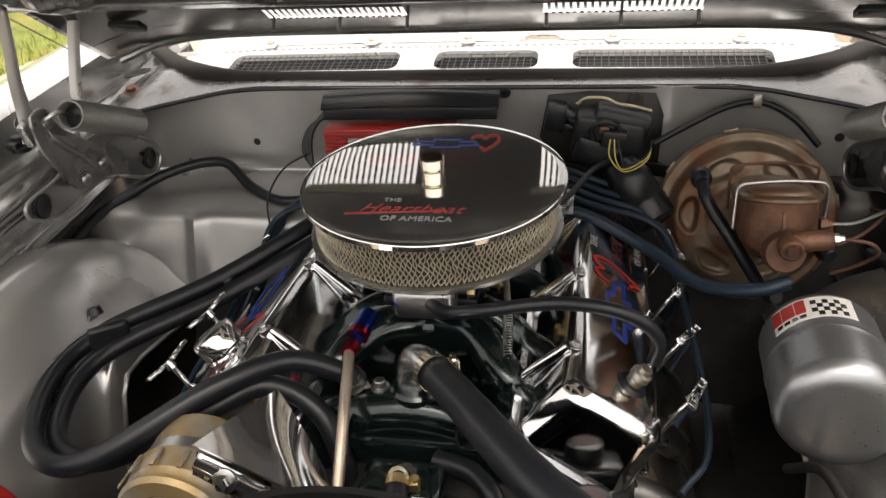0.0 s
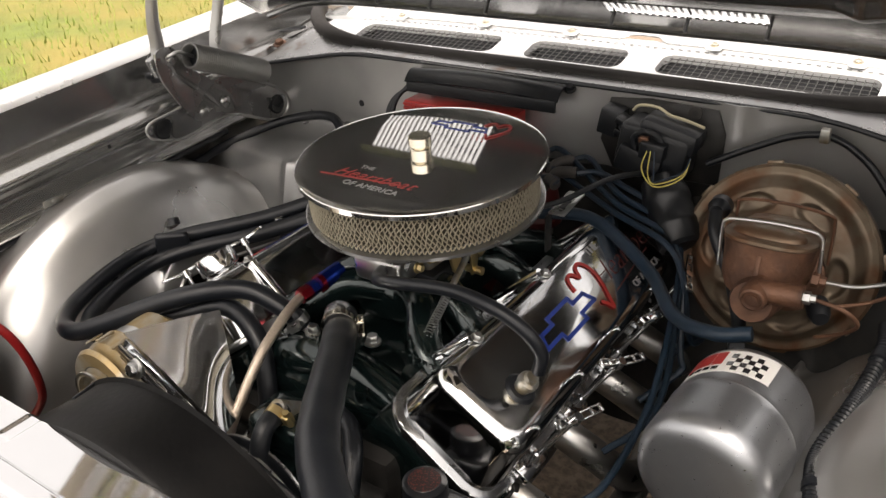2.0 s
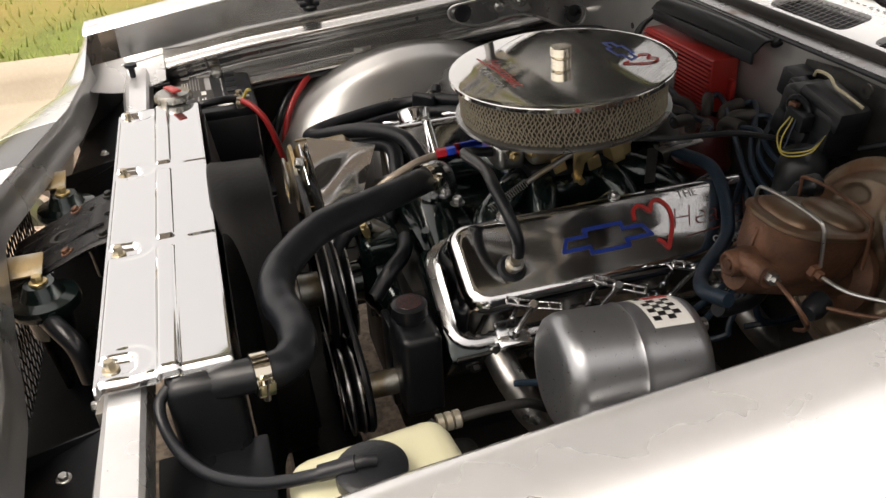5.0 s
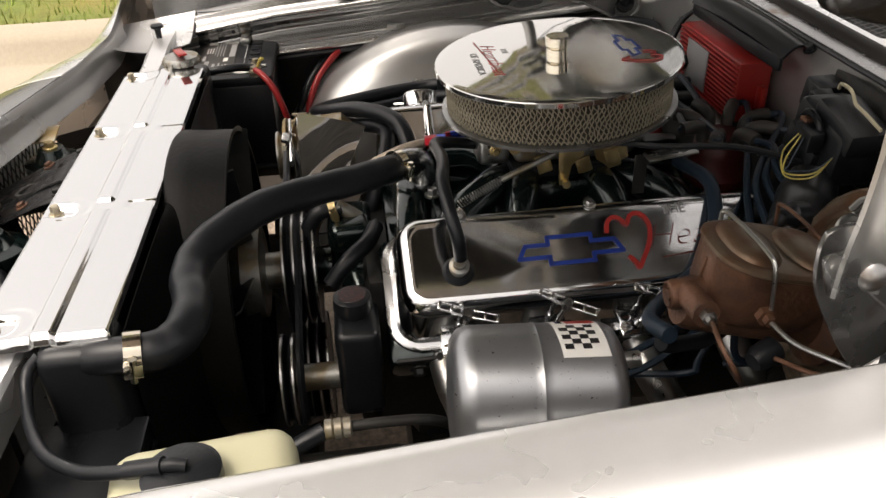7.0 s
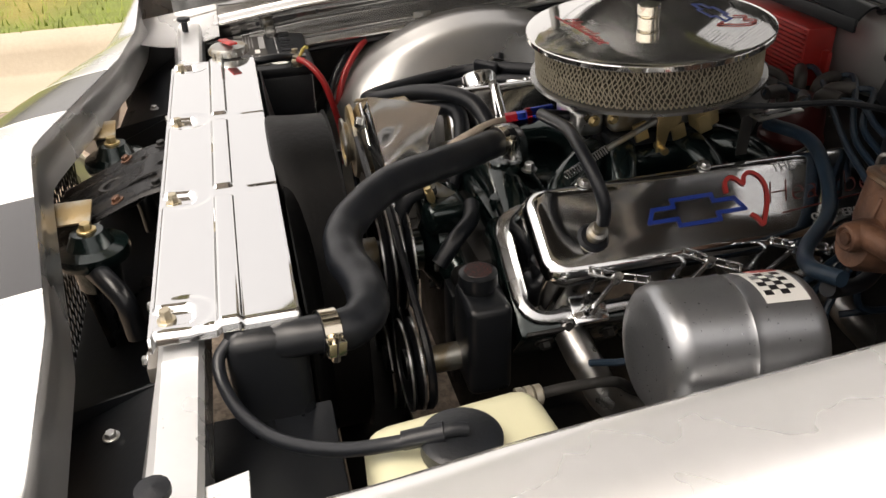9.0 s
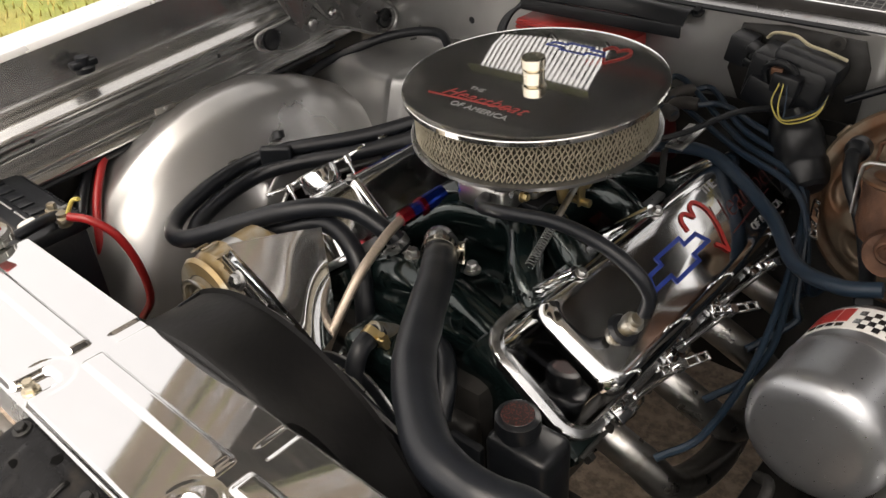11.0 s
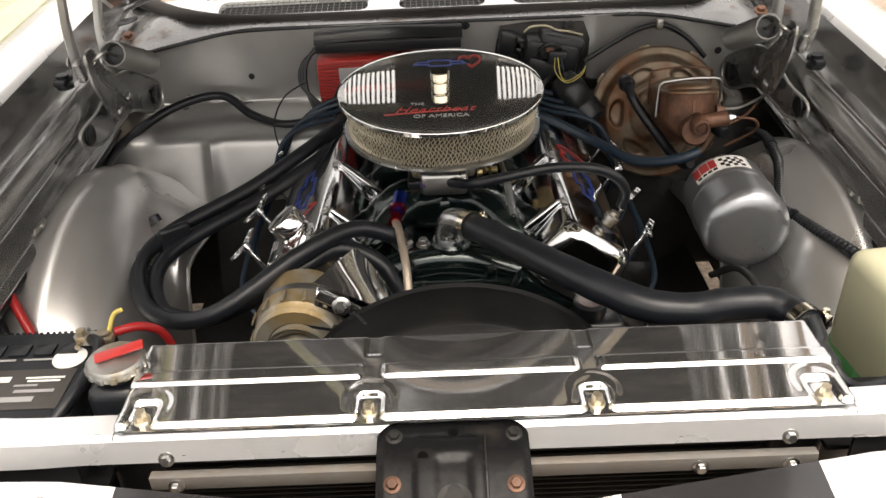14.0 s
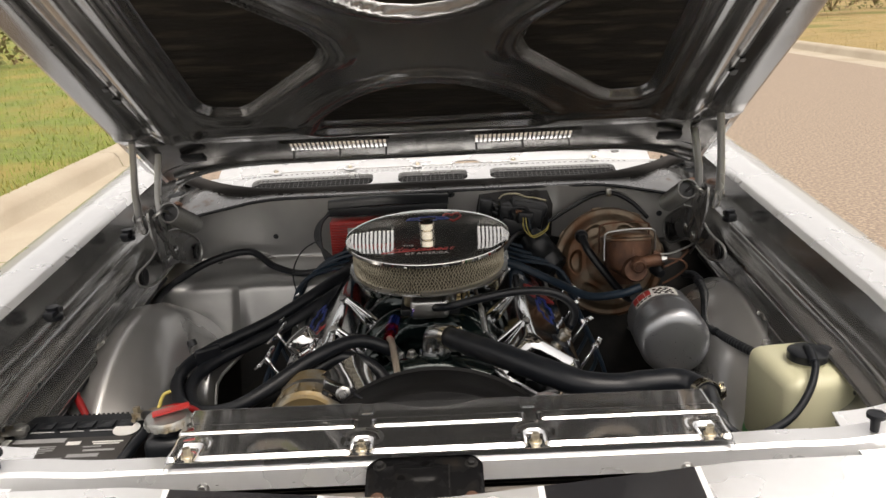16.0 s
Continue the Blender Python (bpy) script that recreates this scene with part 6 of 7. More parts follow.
# dark plate on the grey wall paints the shade round the motor
part("mastic", plate(bmesh.new(), [(0.105, 0.86), (0.12, 0.935), (0.19, 0.942), (0.30, 0.938), (0.315, 0.90), (0.31, 0.80), (0.24, 0.79), (0.13, 0.81)], 0.004, Matrix.Translation((0, 0.368, 0)) @ Matrix.Rotation(radians(90), 4, "X"), 0.001), GRIMESHADE, wm, "dark plate for the shade round the wiper motor")
part("connector", box(bmesh.new(), (0.232, 0.272, 0.892), (0.04, 0.022, 0.028), Matrix.Rotation(0.12, 3, "Y"), 0.004), PLASTIC, wm)
part("sealer", tube(bmesh.new(), [(0.170, 0.340, 0.928), (0.184, 0.333, 0.940), (0.215, 0.328, 0.942), (0.238, 0.322, 0.934), (0.262, 0.322, 0.930), (0.292, 0.325, 0.921)], 0.0024, 6), CREAM, wm, "cream sealer bead")
part("relay", box(bmesh.new(), (0.135, 0.340, 0.906), (0.035, 0.04, 0.044), Matrix.Rotation(0.2, 3, "Y"), 0.004), PLASTIC, wm)
for x, z in ((0.160, 0.915), (0.158, 0.895), (0.166, 0.905)):
    part("relay_plug", box(bmesh.new(), (x, 0.325, z), (0.018, 0.03, 0.012), Matrix.Rotation(0.4, 3, "Y"), 0.003), SATIN, wm)
part("motor", lathe(bmesh.new(), [(0, 0), (0.030, 0.002), (0.036, 0.008), (0.036, 0.034), (0.0372, 0.036), (0.0372, 0.042), (0.036, 0.044), (0.036, 0.078), (0.0375, 0.080), (0.0375, 0.09), (0.03, 0.12), (0, 0.12)], Matrix.Translation((0.310, 0.225, 0.762)) @ basis((-0.55, 0.5, 0.62)), 32), SATIN, wm)
for k, c in enumerate((YELLOW, YELLOW, HOSEBLUE)):
    part("wire", tube(bmesh.new(), [(0.226 + 0.006 * k, 0.262, 0.895), (0.226 + 0.01 * k, 0.245, 0.87 - 0.004 * k), (0.25, 0.24, 0.848 + 0.004 * k), (0.285, 0.255, 0.862 + 0.005 * k), (0.292, 0.27, 0.89)], 0.0012, 6), c, wm)

boost = thing("brake_booster", (0.44, 0.24, 0.62), "round rust-stained brake booster on the firewall", "brake booster")
BM = Matrix.Translation((0.4400, 0.2357, 0.7757)) @ basis((-0.057, -1, 0.253), (1, 0, 0))
FACE = [(0.0, 0.040), (0.044, 0.040), (0.054, 0.036), (0.062, 0.031), (0.108, 0.022), (0.114, 0.014), (0.119, 0.006), (0.124, 0.0035), (0.1335, 0.004), (0.1378, 0.001), (0.1378, -0.011), (0.127, -0.016), (0.123, -0.05), (0.09, -0.08), (0.05, -0.10)]


def booster_face(u, v):
    """The front shell: a raised hub, six pressed pockets, a step and a crimped rim."""
    r, a = 0.004 + 0.1295 * v, 2 * math.pi * u
    (r0, z0), (r1, z1) = next((p, q) for p, q in zip(FACE, FACE[1:]) if q[0] >= r)
    z = z0 + (z1 - z0) * (r - r0) / (r1 - r0)
    for k in range(6):
        da = (a - radians(27 + 60 * k) + math.pi) % (2 * math.pi) - math.pi
        q = math.hypot(da * r / 0.030, (r - 0.087) / 0.0150)
        z -= 0.0075 / (1 + math.exp(min(60.0, (q - 0.85) * 14))) - 0.0012 * bell(q, 1.1, 0.15)
    return BM @ Vector((r * math.cos(a), r * math.sin(a), z))


bm = sheet(bmesh.new(), booster_face, 150, 54)
lathe(bm, FACE[8:], BM, 72)
bmesh.ops.remove_doubles(bm, verts=bm.verts, dist=1e-5)
part("shell", bm, BOOST, boost, "", 50)
for a in range(0, 360, 45):
    bm = box(bmesh.new(), BM @ Vector((0.1384 * math.cos(radians(a + 12)), 0.1384 * math.sin(radians(a + 12)), -0.006)), (0.006, 0.022, 0.008), BM.to_3x3() @ Matrix.Rotation(radians(a + 12), 3, "Z"), 0.001)
    part("crimp_tab", bm, BOOST, boost)
part("check_valve", lathe(bmesh.new(), [(0, 0.028), (0.010, 0.028), (0.012, 0.018), (0.016, 0.014), (0.016, 0), (0, 0)], Matrix.Translation((0.363, 0.205, 0.858)) @ basis((0, -1, 0)), 18), RUBBER, boost, "black check valve")

master = thing("master_cylinder", (0.46, 0.08, 0.77), "rusty cast iron master cylinder with wire bail", "master cylinder")
part("bore", lathe(bmesh.new(), [(0, 0), (0.025, 0), (0.029, 0.01), (0.029, 0.15), (0.05, 0.16), (0.05, 0.17), (0, 0.17)], Matrix.Translation((0.458, 0.020, 0.826)) @ basis((0.057, 1, -0.253)), 26), RUST, master)


def oval(bm, rings, m, power=3.2, seg=48):
    """Rings of (half width, half depth, height), squarish ovals, joined upwards and closed."""
    rows = []
    for w, d, z in rings:
        row = []
        for k in range(seg):
            c, e = math.cos(2 * math.pi * k / seg), math.sin(2 * math.pi * k / seg)
            row.append(bm.verts.new(m @ Vector((w * math.copysign(abs(c) ** (2 / power), c), d * math.copysign(abs(e) ** (2 / power), e), z))))
        rows.append(row)
    for a, b in zip(rows, rows[1:]):
        for k in range(seg):
            bm.faces.new((a[k], a[(k + 1) % seg], b[(k + 1) % seg], b[k]))
    bm.faces.new(rows[0][::-1])
    bm.faces.new(rows[-1])
    return bm


MC = Matrix.Translation((0.455, 0.110, 0.842)) @ Matrix.Rotation(-0.24, 4, "X")
part("reservoir", oval(bmesh.new(), [(0.030, 0.055, -0.046), (0.044, 0.064, -0.036), (0.051, 0.069, -0.018), (0.053, 0.071, 0.010), (0.054, 0.072, 0.024), (0.055, 0.073, 0.029)], MC, 3.0), RUST, master)
part("lid", oval(bmesh.new(), [(0.055, 0.073, 0.029), (0.057, 0.075, 0.0305), (0.057, 0.075, 0.0345), (0.054, 0.072, 0.037), (0.050, 0.068, 0.0375)], MC, 3.0), BOOST, master, "stained pressed lid")
for y in (-0.033, 0.034):
    part("lid_dome", oval(bmesh.new(), [(0.044, 0.029, 0.036), (0.043, 0.028, 0.040), (0.038, 0.024, 0.0445), (0.026, 0.015, 0.0475), (0.010, 0.006, 0.0485)], MC @ Matrix.Translation((0, y, 0)), 2.4, 32), BOOST, master)
part("casting_rib", box(bmesh.new(), MC @ Vector((0, -0.066, -0.012)), (0.006, 0.014, 0.060), MC.to_3x3(), 0.002), RUST, master)
bm = tube(bmesh.new(), [(0.398, 0.085, 0.83), (0.398, 0.083, 0.885), (0.402, 0.083, 0.897), (0.415, 0.083, 0.901), (0.457, 0.083, 0.905), (0.50, 0.084, 0.904), (0.512, 0.085, 0.899), (0.516, 0.086, 0.885), (0.518, 0.09, 0.83)], 0.0023, 8, 6)
part("bail", bm, STEEL, master, "bright wire bail")
bm = tube(bmesh.new(), [(0.398, 0.15, 0.83), (0.398, 0.148, 0.885), (0.405, 0.146, 0.90), (0.457, 0.146, 0.905), (0.510, 0.146, 0.90), (0.517, 0.15, 0.885), (0.518, 0.15, 0.83)], 0.0022, 8, 6)
part("bail", bm, RUST, master)
part("plug_boss", lathe(bmesh.new(), [(0, 0), (0.0065, 0.0), (0.007, 0.003), (0.010, 0.003), (0.012, 0.0), (0.0145, 0.001), (0.0165, 0.006), (0.0165, 0.05), (0, 0.05)], Matrix.Translation((0.462, 0.004, 0.838)) @ basis((0, 1, 0)), 26), RUST, master)
part("side_port", rod(bmesh.new(), (0.465, 0.024, 0.842), (0.514, 0.024, 0.848), 0.0140, None, 20), RUST, master)
part("fitting", lathe(bmesh.new(), [(0, 0.014), (0.005, 0.014), (0.005, 0.008), (0.008, 0.008), (0.008, 0), (0, 0)], Matrix.Translation((0.514, 0.024, 0.848)) @ basis((1, 0, 0.1)), 6), STEEL, master)
part("fitting", lathe(bmesh.new(), [(0, 0.016), (0.006, 0.016), (0.006, 0.008), (0.010, 0.008), (0.010, 0), (0, 0)], Matrix.Translation((0.512, 0.085, 0.84)) @ basis((1, 0, 0)), 6), RUST, master)
for k, pts in enumerate(([(0.526, 0.024, 0.849), (0.56, 0.02, 0.845), (0.575, 0.03, 0.825), (0.56, 0.045, 0.80), (0.53, 0.06, 0.775)], [(0.525, 0.085, 0.84), (0.56, 0.095, 0.838), (0.60, 0.115, 0.845), (0.63, 0.15, 0.84), (0.635, 0.20, 0.80)], [(0.54, 0.09, 0.805), (0.58, 0.11, 0.815), (0.615, 0.15, 0.825), (0.62, 0.22, 0.80)])):
    solo("brake_line", tube(bmesh.new(), pts, 0.0026, 8), (RUST, STEEL, RUST)[k], "thin steel brake line from the master cylinder", "brake line", "brake lines")
part("switch", lathe(bmesh.new(), [(0, 0.03), (0.010, 0.03), (0.014, 0.02), (0.014, 0), (0, 0)], Matrix.Translation((0.52, 0.10, 0.80)) @ basis((0.4, -1, -0.2)), 18), PLASTIC, boost)

# ---- vacuum canister ----
canister = thing("vacuum_canister", (0.49, -0.1, 0.66), "galvanised steel vacuum canister with checkered label", "canister")
C0, C1 = Vector((0.482, -0.230, 0.753)), Vector((0.493, -0.052, 0.745))
CM = Matrix.Translation(C0) @ basis(C1 - C0)
L = (C1 - C0).length
part("can", lathe(bmesh.new(), [(0, 0.0), (0.045, 0.0), (0.058, 0.002), (0.0675, 0.009), (0.0715, 0.020), (0.0716, 0.024), (0.0717, L * 0.5 - 0.010), (0.0717, L * 0.5 - 0.003), (0.0728, L * 0.5), (0.0717, L * 0.5 + 0.003), (0.0717, L * 0.5 + 0.010), (0.0716, L - 0.022), (0.0715, L - 0.018), (0.0675, L - 0.008), (0.058, L - 0.002), (0.0, L)], CM, 64), CAN, canister)


def wrapped(bm, a0, a1, z0, z1, nu=14, nv=8, out=0.0722):
    """A label that lies round the can, from angle a0 to a1 (degrees from the top, towards the street)."""
    return sheet(bm, lambda u, v: C0 + (C1 - C0).normalized() * (z0 + (z1 - z0) * v) + out * Vector((math.sin(radians(a0 + (a1 - a0) * u)), 0, math.cos(radians(a0 + (a1 - a0) * u)))), nu, nv, 0.0004)


part("label", wrapped(bmesh.new(), -58, 22, 0.112, 0.160), WHITE, canister, "white label with checkered flag")
bm = bmesh.new()
for a in range(6):
    for z in range(4):
        if (a + z) % 2:
            part("flag_square", wrapped(bmesh.new(), -18 + 5.4 * a, -18 + 5.4 * (a + 1), 0.116 + 0.009 * z, 0.116 + 0.009 * (z + 1), 2, 1, 0.0727), STRIPE, canister)
for a, w in ((-58, 10), (-47, 13), (-33, 10)):
    part("red_mark", wrapped(bmesh.new(), a, a + w, 0.128, 0.157, 3, 2, 0.0727), RED, canister, "red label mark")
for a in (-54, -46, -38, -30):
    part("print_bar", wrapped(bmesh.new(), a, a + 6, 0.117, 0.124, 2, 1, 0.0727), STRIPE, canister)
part("nipple", rod(bmesh.new(), C1 + Vector((-0.02, -0.005, 0.02)), C1 + Vector((-0.02, 0.03, 0.02)), 0.009), STEEL, canister)
part("bracket", box(bmesh.new(), (0.55, -0.11, 0.69), (0.10, 0.03, 0.006), Matrix.Rotation(0.5, 3, "Y"), 0.002), SATIN, canister)

# ---- coolant tank, battery ----
tank = thing("coolant_tank", (0.632, -0.462, 0.62), "cream plastic coolant tank with green coolant", "coolant tank")
part("body", box(bmesh.new(), (0.630, -0.456, 0.721), (0.126, 0.161, 0.202), Matrix.Rotation(0.10, 3, "Z"), 0.024, 4), TANK, tank)
part("coolant", box(bmesh.new(), (0.630, -0.456, 0.650), (0.1272, 0.1622, 0.062), Matrix.Rotation(0.10, 3, "Z"), 0.020, 3), GREEN, tank, "green coolant level")
part("cap", lathe(bmesh.new(), [(0, 0.014), (0.028, 0.014), (0.0325, 0.011), (0.0325, -0.002), (0.028, -0.004), (0, -0.004)], Matrix.Translation((0.633, -0.467, 0.830)), 36), PLASTIC, tank, "black round cap")
part("neck", rod(bmesh.new(), (0.633, -0.467, 0.80), (0.633, -0.467, 0.828), 0.028, None, 28), TANK, tank)
part("cap_tab", box(bmesh.new(), (0.672, -0.455, 0.838), (0.025, 0.02, 0.008), None, 0.003), PLASTIC, tank)
part("bracket", box(bmesh.new(), (0.700, -0.505, 0.765), (0.006, 0.035, 0.13), Matrix.Rotation(-0.35, 3, "X"), 0.002), SATIN, tank, "black strap bracket")

bat = thing("battery", (-0.595, -0.545, 0.58), "black car battery with printed top label", "battery")
part("case", box(bmesh.new(), (-0.597, -0.545, 0.672), (0.245, 0.165, 0.175), None, 0.006), PLASTIC, bat)
part("lid", box(bmesh.new(), (-0.597, -0.545, 0.768), (0.25, 0.17, 0.020), None, 0.004), PLASTIC, bat)
bm = bmesh.new()
for k in range(30):
    box(bm, (-0.718 + 0.0083 * k, -0.459, 0.768), (0.004, 0.003, 0.02), None, 0.0006)
part("lid_ribs", bm, PLASTIC, bat)
for k in range(6):
    part("cell_cap", box(bmesh.new(), (-0.69 + 0.034 * k, -0.50, 0.7795), (0.026, 0.022, 0.003), None, 0.001), SATIN, bat)
part("label", box(bmesh.new(), (-0.60, -0.578, 0.7788), (0.21, 0.075, 0.0015), None, 0.0005), BOOT, bat, "grey printed label")
for x, y, w, d in ((-0.645, -0.549, 0.085, 0.012), (-0.655, -0.568, 0.09, 0.002), (-0.655, -0.574, 0.09, 0.002), (-0.655, -0.580, 0.09, 0.002), (-0.655, -0.586, 0.07, 0.002), (-0.555, -0.598, 0.05, 0.009), (-0.535, -0.583, 0.05, 0.005), (-0.55, -0.572, 0.03, 0.003), (-0.60, -0.606, 0.03, 0.006)):
    part("print_bar", box(bmesh.new(), (x, y, 0.7800), (w, d, 0.0008)), GREYP, bat)
for k in range(4):
    part("label_frame", box(bmesh.new(), (-0.705 + 0.050 * k, -0.520, 0.7792), (0.040, 0.003, 0.002), None, 0.0008), GREYP, bat)
for k in range(9):
    part("print_bar", box(bmesh.new(), (-0.66 + 0.012 * (k % 3), -0.592 - 0.0055 * (k // 3), 0.7801), (0.010 - 0.002 * (k % 2), 0.0022, 0.0008)), WHITE, bat)
for x, y, w, d in ((-0.700, -0.556, 0.012, 0.030), (-0.700, -0.596, 0.016, 0.018), (-0.530, -0.558, 0.050, 0.003), (-0.530, -0.564, 0.042, 0.003), (-0.585, -0.560, 0.022, 0.010)):
    part("print_bar", box(bmesh.new(), (x, y, 0.7801), (w, d, 0.0008)), WHITE, bat)
part("white_dot", lathe(bmesh.new(), [(0, 0.001), (0.022, 0.001), (0.022, 0)], Matrix.Translation((-0.514, -0.519, 0.779)), 26), WHITE, bat, "round white sticker")
for x, y, lab in ((-0.688, -0.525, "silver terminal clamp"), (-0.475, -0.49, "corroded terminal clamp")):
    bm = lathe(bmesh.new(), [(0, 0.02), (0.008, 0.02), (0.010, 0), (0, 0)], Matrix.Translation((x, y, 0.778)), 16)
    box(bm, (x - 0.012, y, 0.788), (0.05, 0.022, 0.012), None, 0.004)
    hexbolt(bm, (x - 0.03, y, 0.792), (0, 0, 1), 0.007, 0.01)
    rod(bm, (x - 0.03, y - 0.02, 0.788), (x - 0.03, y + 0.02, 0.788), 0.004)
    part("terminal", bm, CAST, bat, lab)
part("tray", box(bmesh.new(), (-0.597, -0.545, 0.578), (0.27, 0.19, 0.012), None, 0.003), SATIN, bat)


# ---- hoses, cables and looms ----
def hose(name, pts, r, material, label, category="hose", ridge=0.0, n=10, group=""):
    return solo(name, tube(bmesh.new(), pts, r, 14, n, ridge), material, label, category, group, smooth=60 if not ridge else 25)


def clamped(name, pts, r, material, label, spots, group="", metal=None):
    """A hose as a thing with its clamps as parts."""
    ob = thing(name, pts[0], label, "hose", group)
    part("hose", tube(bmesh.new(), pts, r, 16, 10), material, ob, "", 60)
    for at, along, rr, w in spots:
        part("clamp", clamp(bmesh.new(), at, along, rr, w), metal or STEEL, ob, "worm-drive hose clamp")
    return ob


def loom(name, pts, r, material, label, wraps):
    """A corrugated conduit with tape wraps."""
    ob = thing(name, pts[0], label, "wire loom", "looms")
    part("conduit", tube(bmesh.new(), pts, r, 14, 22, 0.0012), material, ob, "", 25)
    line = glide(pts, 22)
    for w in wraps:
        k = min(range(2, len(line) - 2), key=lambda i: (line[i] - Vector(w)).length)
        part("tape_wrap", rod(bmesh.new(), line[k - 2], line[k + 2], r + 0.0025, None, 14), RUBBER, ob)
    return ob


clamped("radiator_hose", [(0.012, -0.222, 0.793), (0.040, -0.261, 0.800), (0.069, -0.301, 0.805), (0.115, -0.369, 0.815), (0.158, -0.428, 0.822), (0.2, -0.469, 0.821), (0.25, -0.503, 0.816), (0.304, -0.51, 0.812), (0.352, -0.5, 0.811), (0.405, -0.502, 0.813), (0.430, -0.523, 0.811), (0.436, -0.556, 0.814)], lambda t: 0.0208 + 0.0020 * math.sin(math.pi * t) + 0.0003 * math.sin(90 * t), RUBBER, "thick black upper radiator hose", [((0.026, -0.245, 0.799), (0.028, -0.036, 0.007), 0.0212, 0.013), ((0.436, -0.548, 0.814), (0.006, -0.031, 0.004), 0.0215, 0.017)], "", KNOB)
clamped("heater_hose", [(-0.20, 0.30, 0.80), (-0.232, 0.169, 0.796), (-0.381, 0.035, 0.741), (-0.511, -0.079, 0.715), (-0.547, -0.174, 0.70), (-0.485, -0.315, 0.704), (-0.372, -0.372, 0.732), (-0.239, -0.294, 0.786), (-0.161, -0.234, 0.793), (-0.098, -0.214, 0.765), (-0.082, -0.205, 0.742)], 0.0138, RUBBER, "black rubber heater hose looping over the wheel housing", [((-0.088, -0.208, 0.752), (-0.01, -0.005, 0.02), 0.0138, 0.012)], "heater hoses")
clamped("heater_hose", [(-0.17, 0.30, 0.785), (-0.212, 0.150, 0.780), (-0.362, 0.016, 0.725), (-0.489, -0.094, 0.698), (-0.521, -0.176, 0.682), (-0.472, -0.292, 0.684), (-0.37, -0.340, 0.708), (-0.25, -0.290, 0.752), (-0.185, -0.250, 0.766), (-0.120, -0.258, 0.740), (-0.085, -0.285, 0.68), (-0.065, -0.32, 0.58)], 0.0138, RUBBER, "black rubber heater hose beside its twin", [((-0.072, -0.305, 0.63), (0.02, -0.035, -0.10), 0.0138, 0.012)], "heater hoses")
solo("heater_nipple", rod(bmesh.new(), (-0.082, -0.205, 0.745), (-0.072, -0.20, 0.715), 0.010), WHITE, "pale heater hose nipple on the manifold", "nipple")
bm = box(bmesh.new(), (-0.502, -0.098, 0.716), (0.060, 0.016, 0.040), Matrix.Rotation(0.7, 3, "Z"), 0.0075, 4)
lathe(bm, [(0, 0.014), (0.010, 0.013), (0.012, 0), (0, 0)], Matrix.Translation((-0.548, -0.055, 0.722)) @ basis((-0.3, 0.2, 1)), 14)
solo("hose_strap", bm, RUBBER, "black strap that ties two heater hoses", "strap")
hose("vacuum_hose", [(0.09, 0.165, 0.80), (0.18, 0.178, 0.803), (0.286, 0.137, 0.765), (0.356, 0.054, 0.755), (0.421, 0.008, 0.775), (0.467, 0.012, 0.787)], 0.0098, HOSEBLUE, "blue-black vacuum hose to the canister")
hose("booster_hose", [(0.363, 0.178, 0.858), (0.372, 0.155, 0.835), (0.405, 0.13, 0.79), (0.435, 0.08, 0.755), (0.445, 0.03, 0.755), (0.452, 0.01, 0.765)], 0.0095, RUBBER, "black brake booster vacuum hose")
hose("breather_hose", [(0.0, -0.120, 0.812), (0.03, -0.168, 0.832), (0.076, -0.192, 0.852), (0.161, -0.192, 0.867), (0.225, -0.200, 0.868), (0.266, -0.197, 0.848), (0.284, -0.190, 0.818), (0.2795, -0.187, 0.789)], 0.0085, RUBBER, "black breather hose arching to the valve cover")
hose("fuel_line", [(-0.096, -0.185, 0.777), (-0.089, -0.215, 0.776), (-0.083, -0.248, 0.768), (-0.075, -0.303, 0.742), (-0.071, -0.371, 0.673), (-0.07, -0.40, 0.60)], 0.0068, BRAID, "braided steel fuel line", ridge=0.0004, n=14)
fit_a = thing("fuel_fitting", (-0.095, -0.15, 0.77), "blue and red anodised fuel line fitting", "fitting")
fa, fb = Vector((-0.088, -0.112, 0.784)), Vector((-0.0965, -0.190, 0.7765))
for p, q, r, sg, c in ((0.0, 0.46, 0.0135, 24, BLUEAN), (0.46, 0.56, 0.0142, 24, REDAN), (0.56, 0.76, 0.0105, 6, BLUEAN), (0.76, 1.0, 0.0112, 6, REDAN)):
    part("collar" if sg == 6 else "sleeve", rod(bmesh.new(), fa.lerp(fb, p), fa.lerp(fb, q), r, None, sg), c, fit_a)
overflow = thing("overflow_hose", (0.55, -0.61, 0.79), "thin black overflow hose from tank to radiator", "hose")
part("hose", tube(bmesh.new(), [(0.630, -0.485, 0.846), (0.623, -0.520, 0.838), (0.597, -0.562, 0.818), (0.555, -0.605, 0.800), (0.508, -0.634, 0.792), (0.465, -0.650, 0.795), (0.442, -0.652, 0.808), (0.432, -0.640, 0.82)], 0.0062, 14), RUBBER, overflow, "", 60)
part("sleeve", rod(bmesh.new(), (0.6305, -0.480, 0.8468), (0.6245, -0.512, 0.8405), 0.0082, 0.0076, 16), RUBBER, overflow)
part("elbow", tube(bmesh.new(), [(0.632, -0.462, 0.846), (0.631, -0.472, 0.848), (0.6302, -0.482, 0.8468)], 0.0058, 12), PLASTIC, overflow, "black plastic elbow")
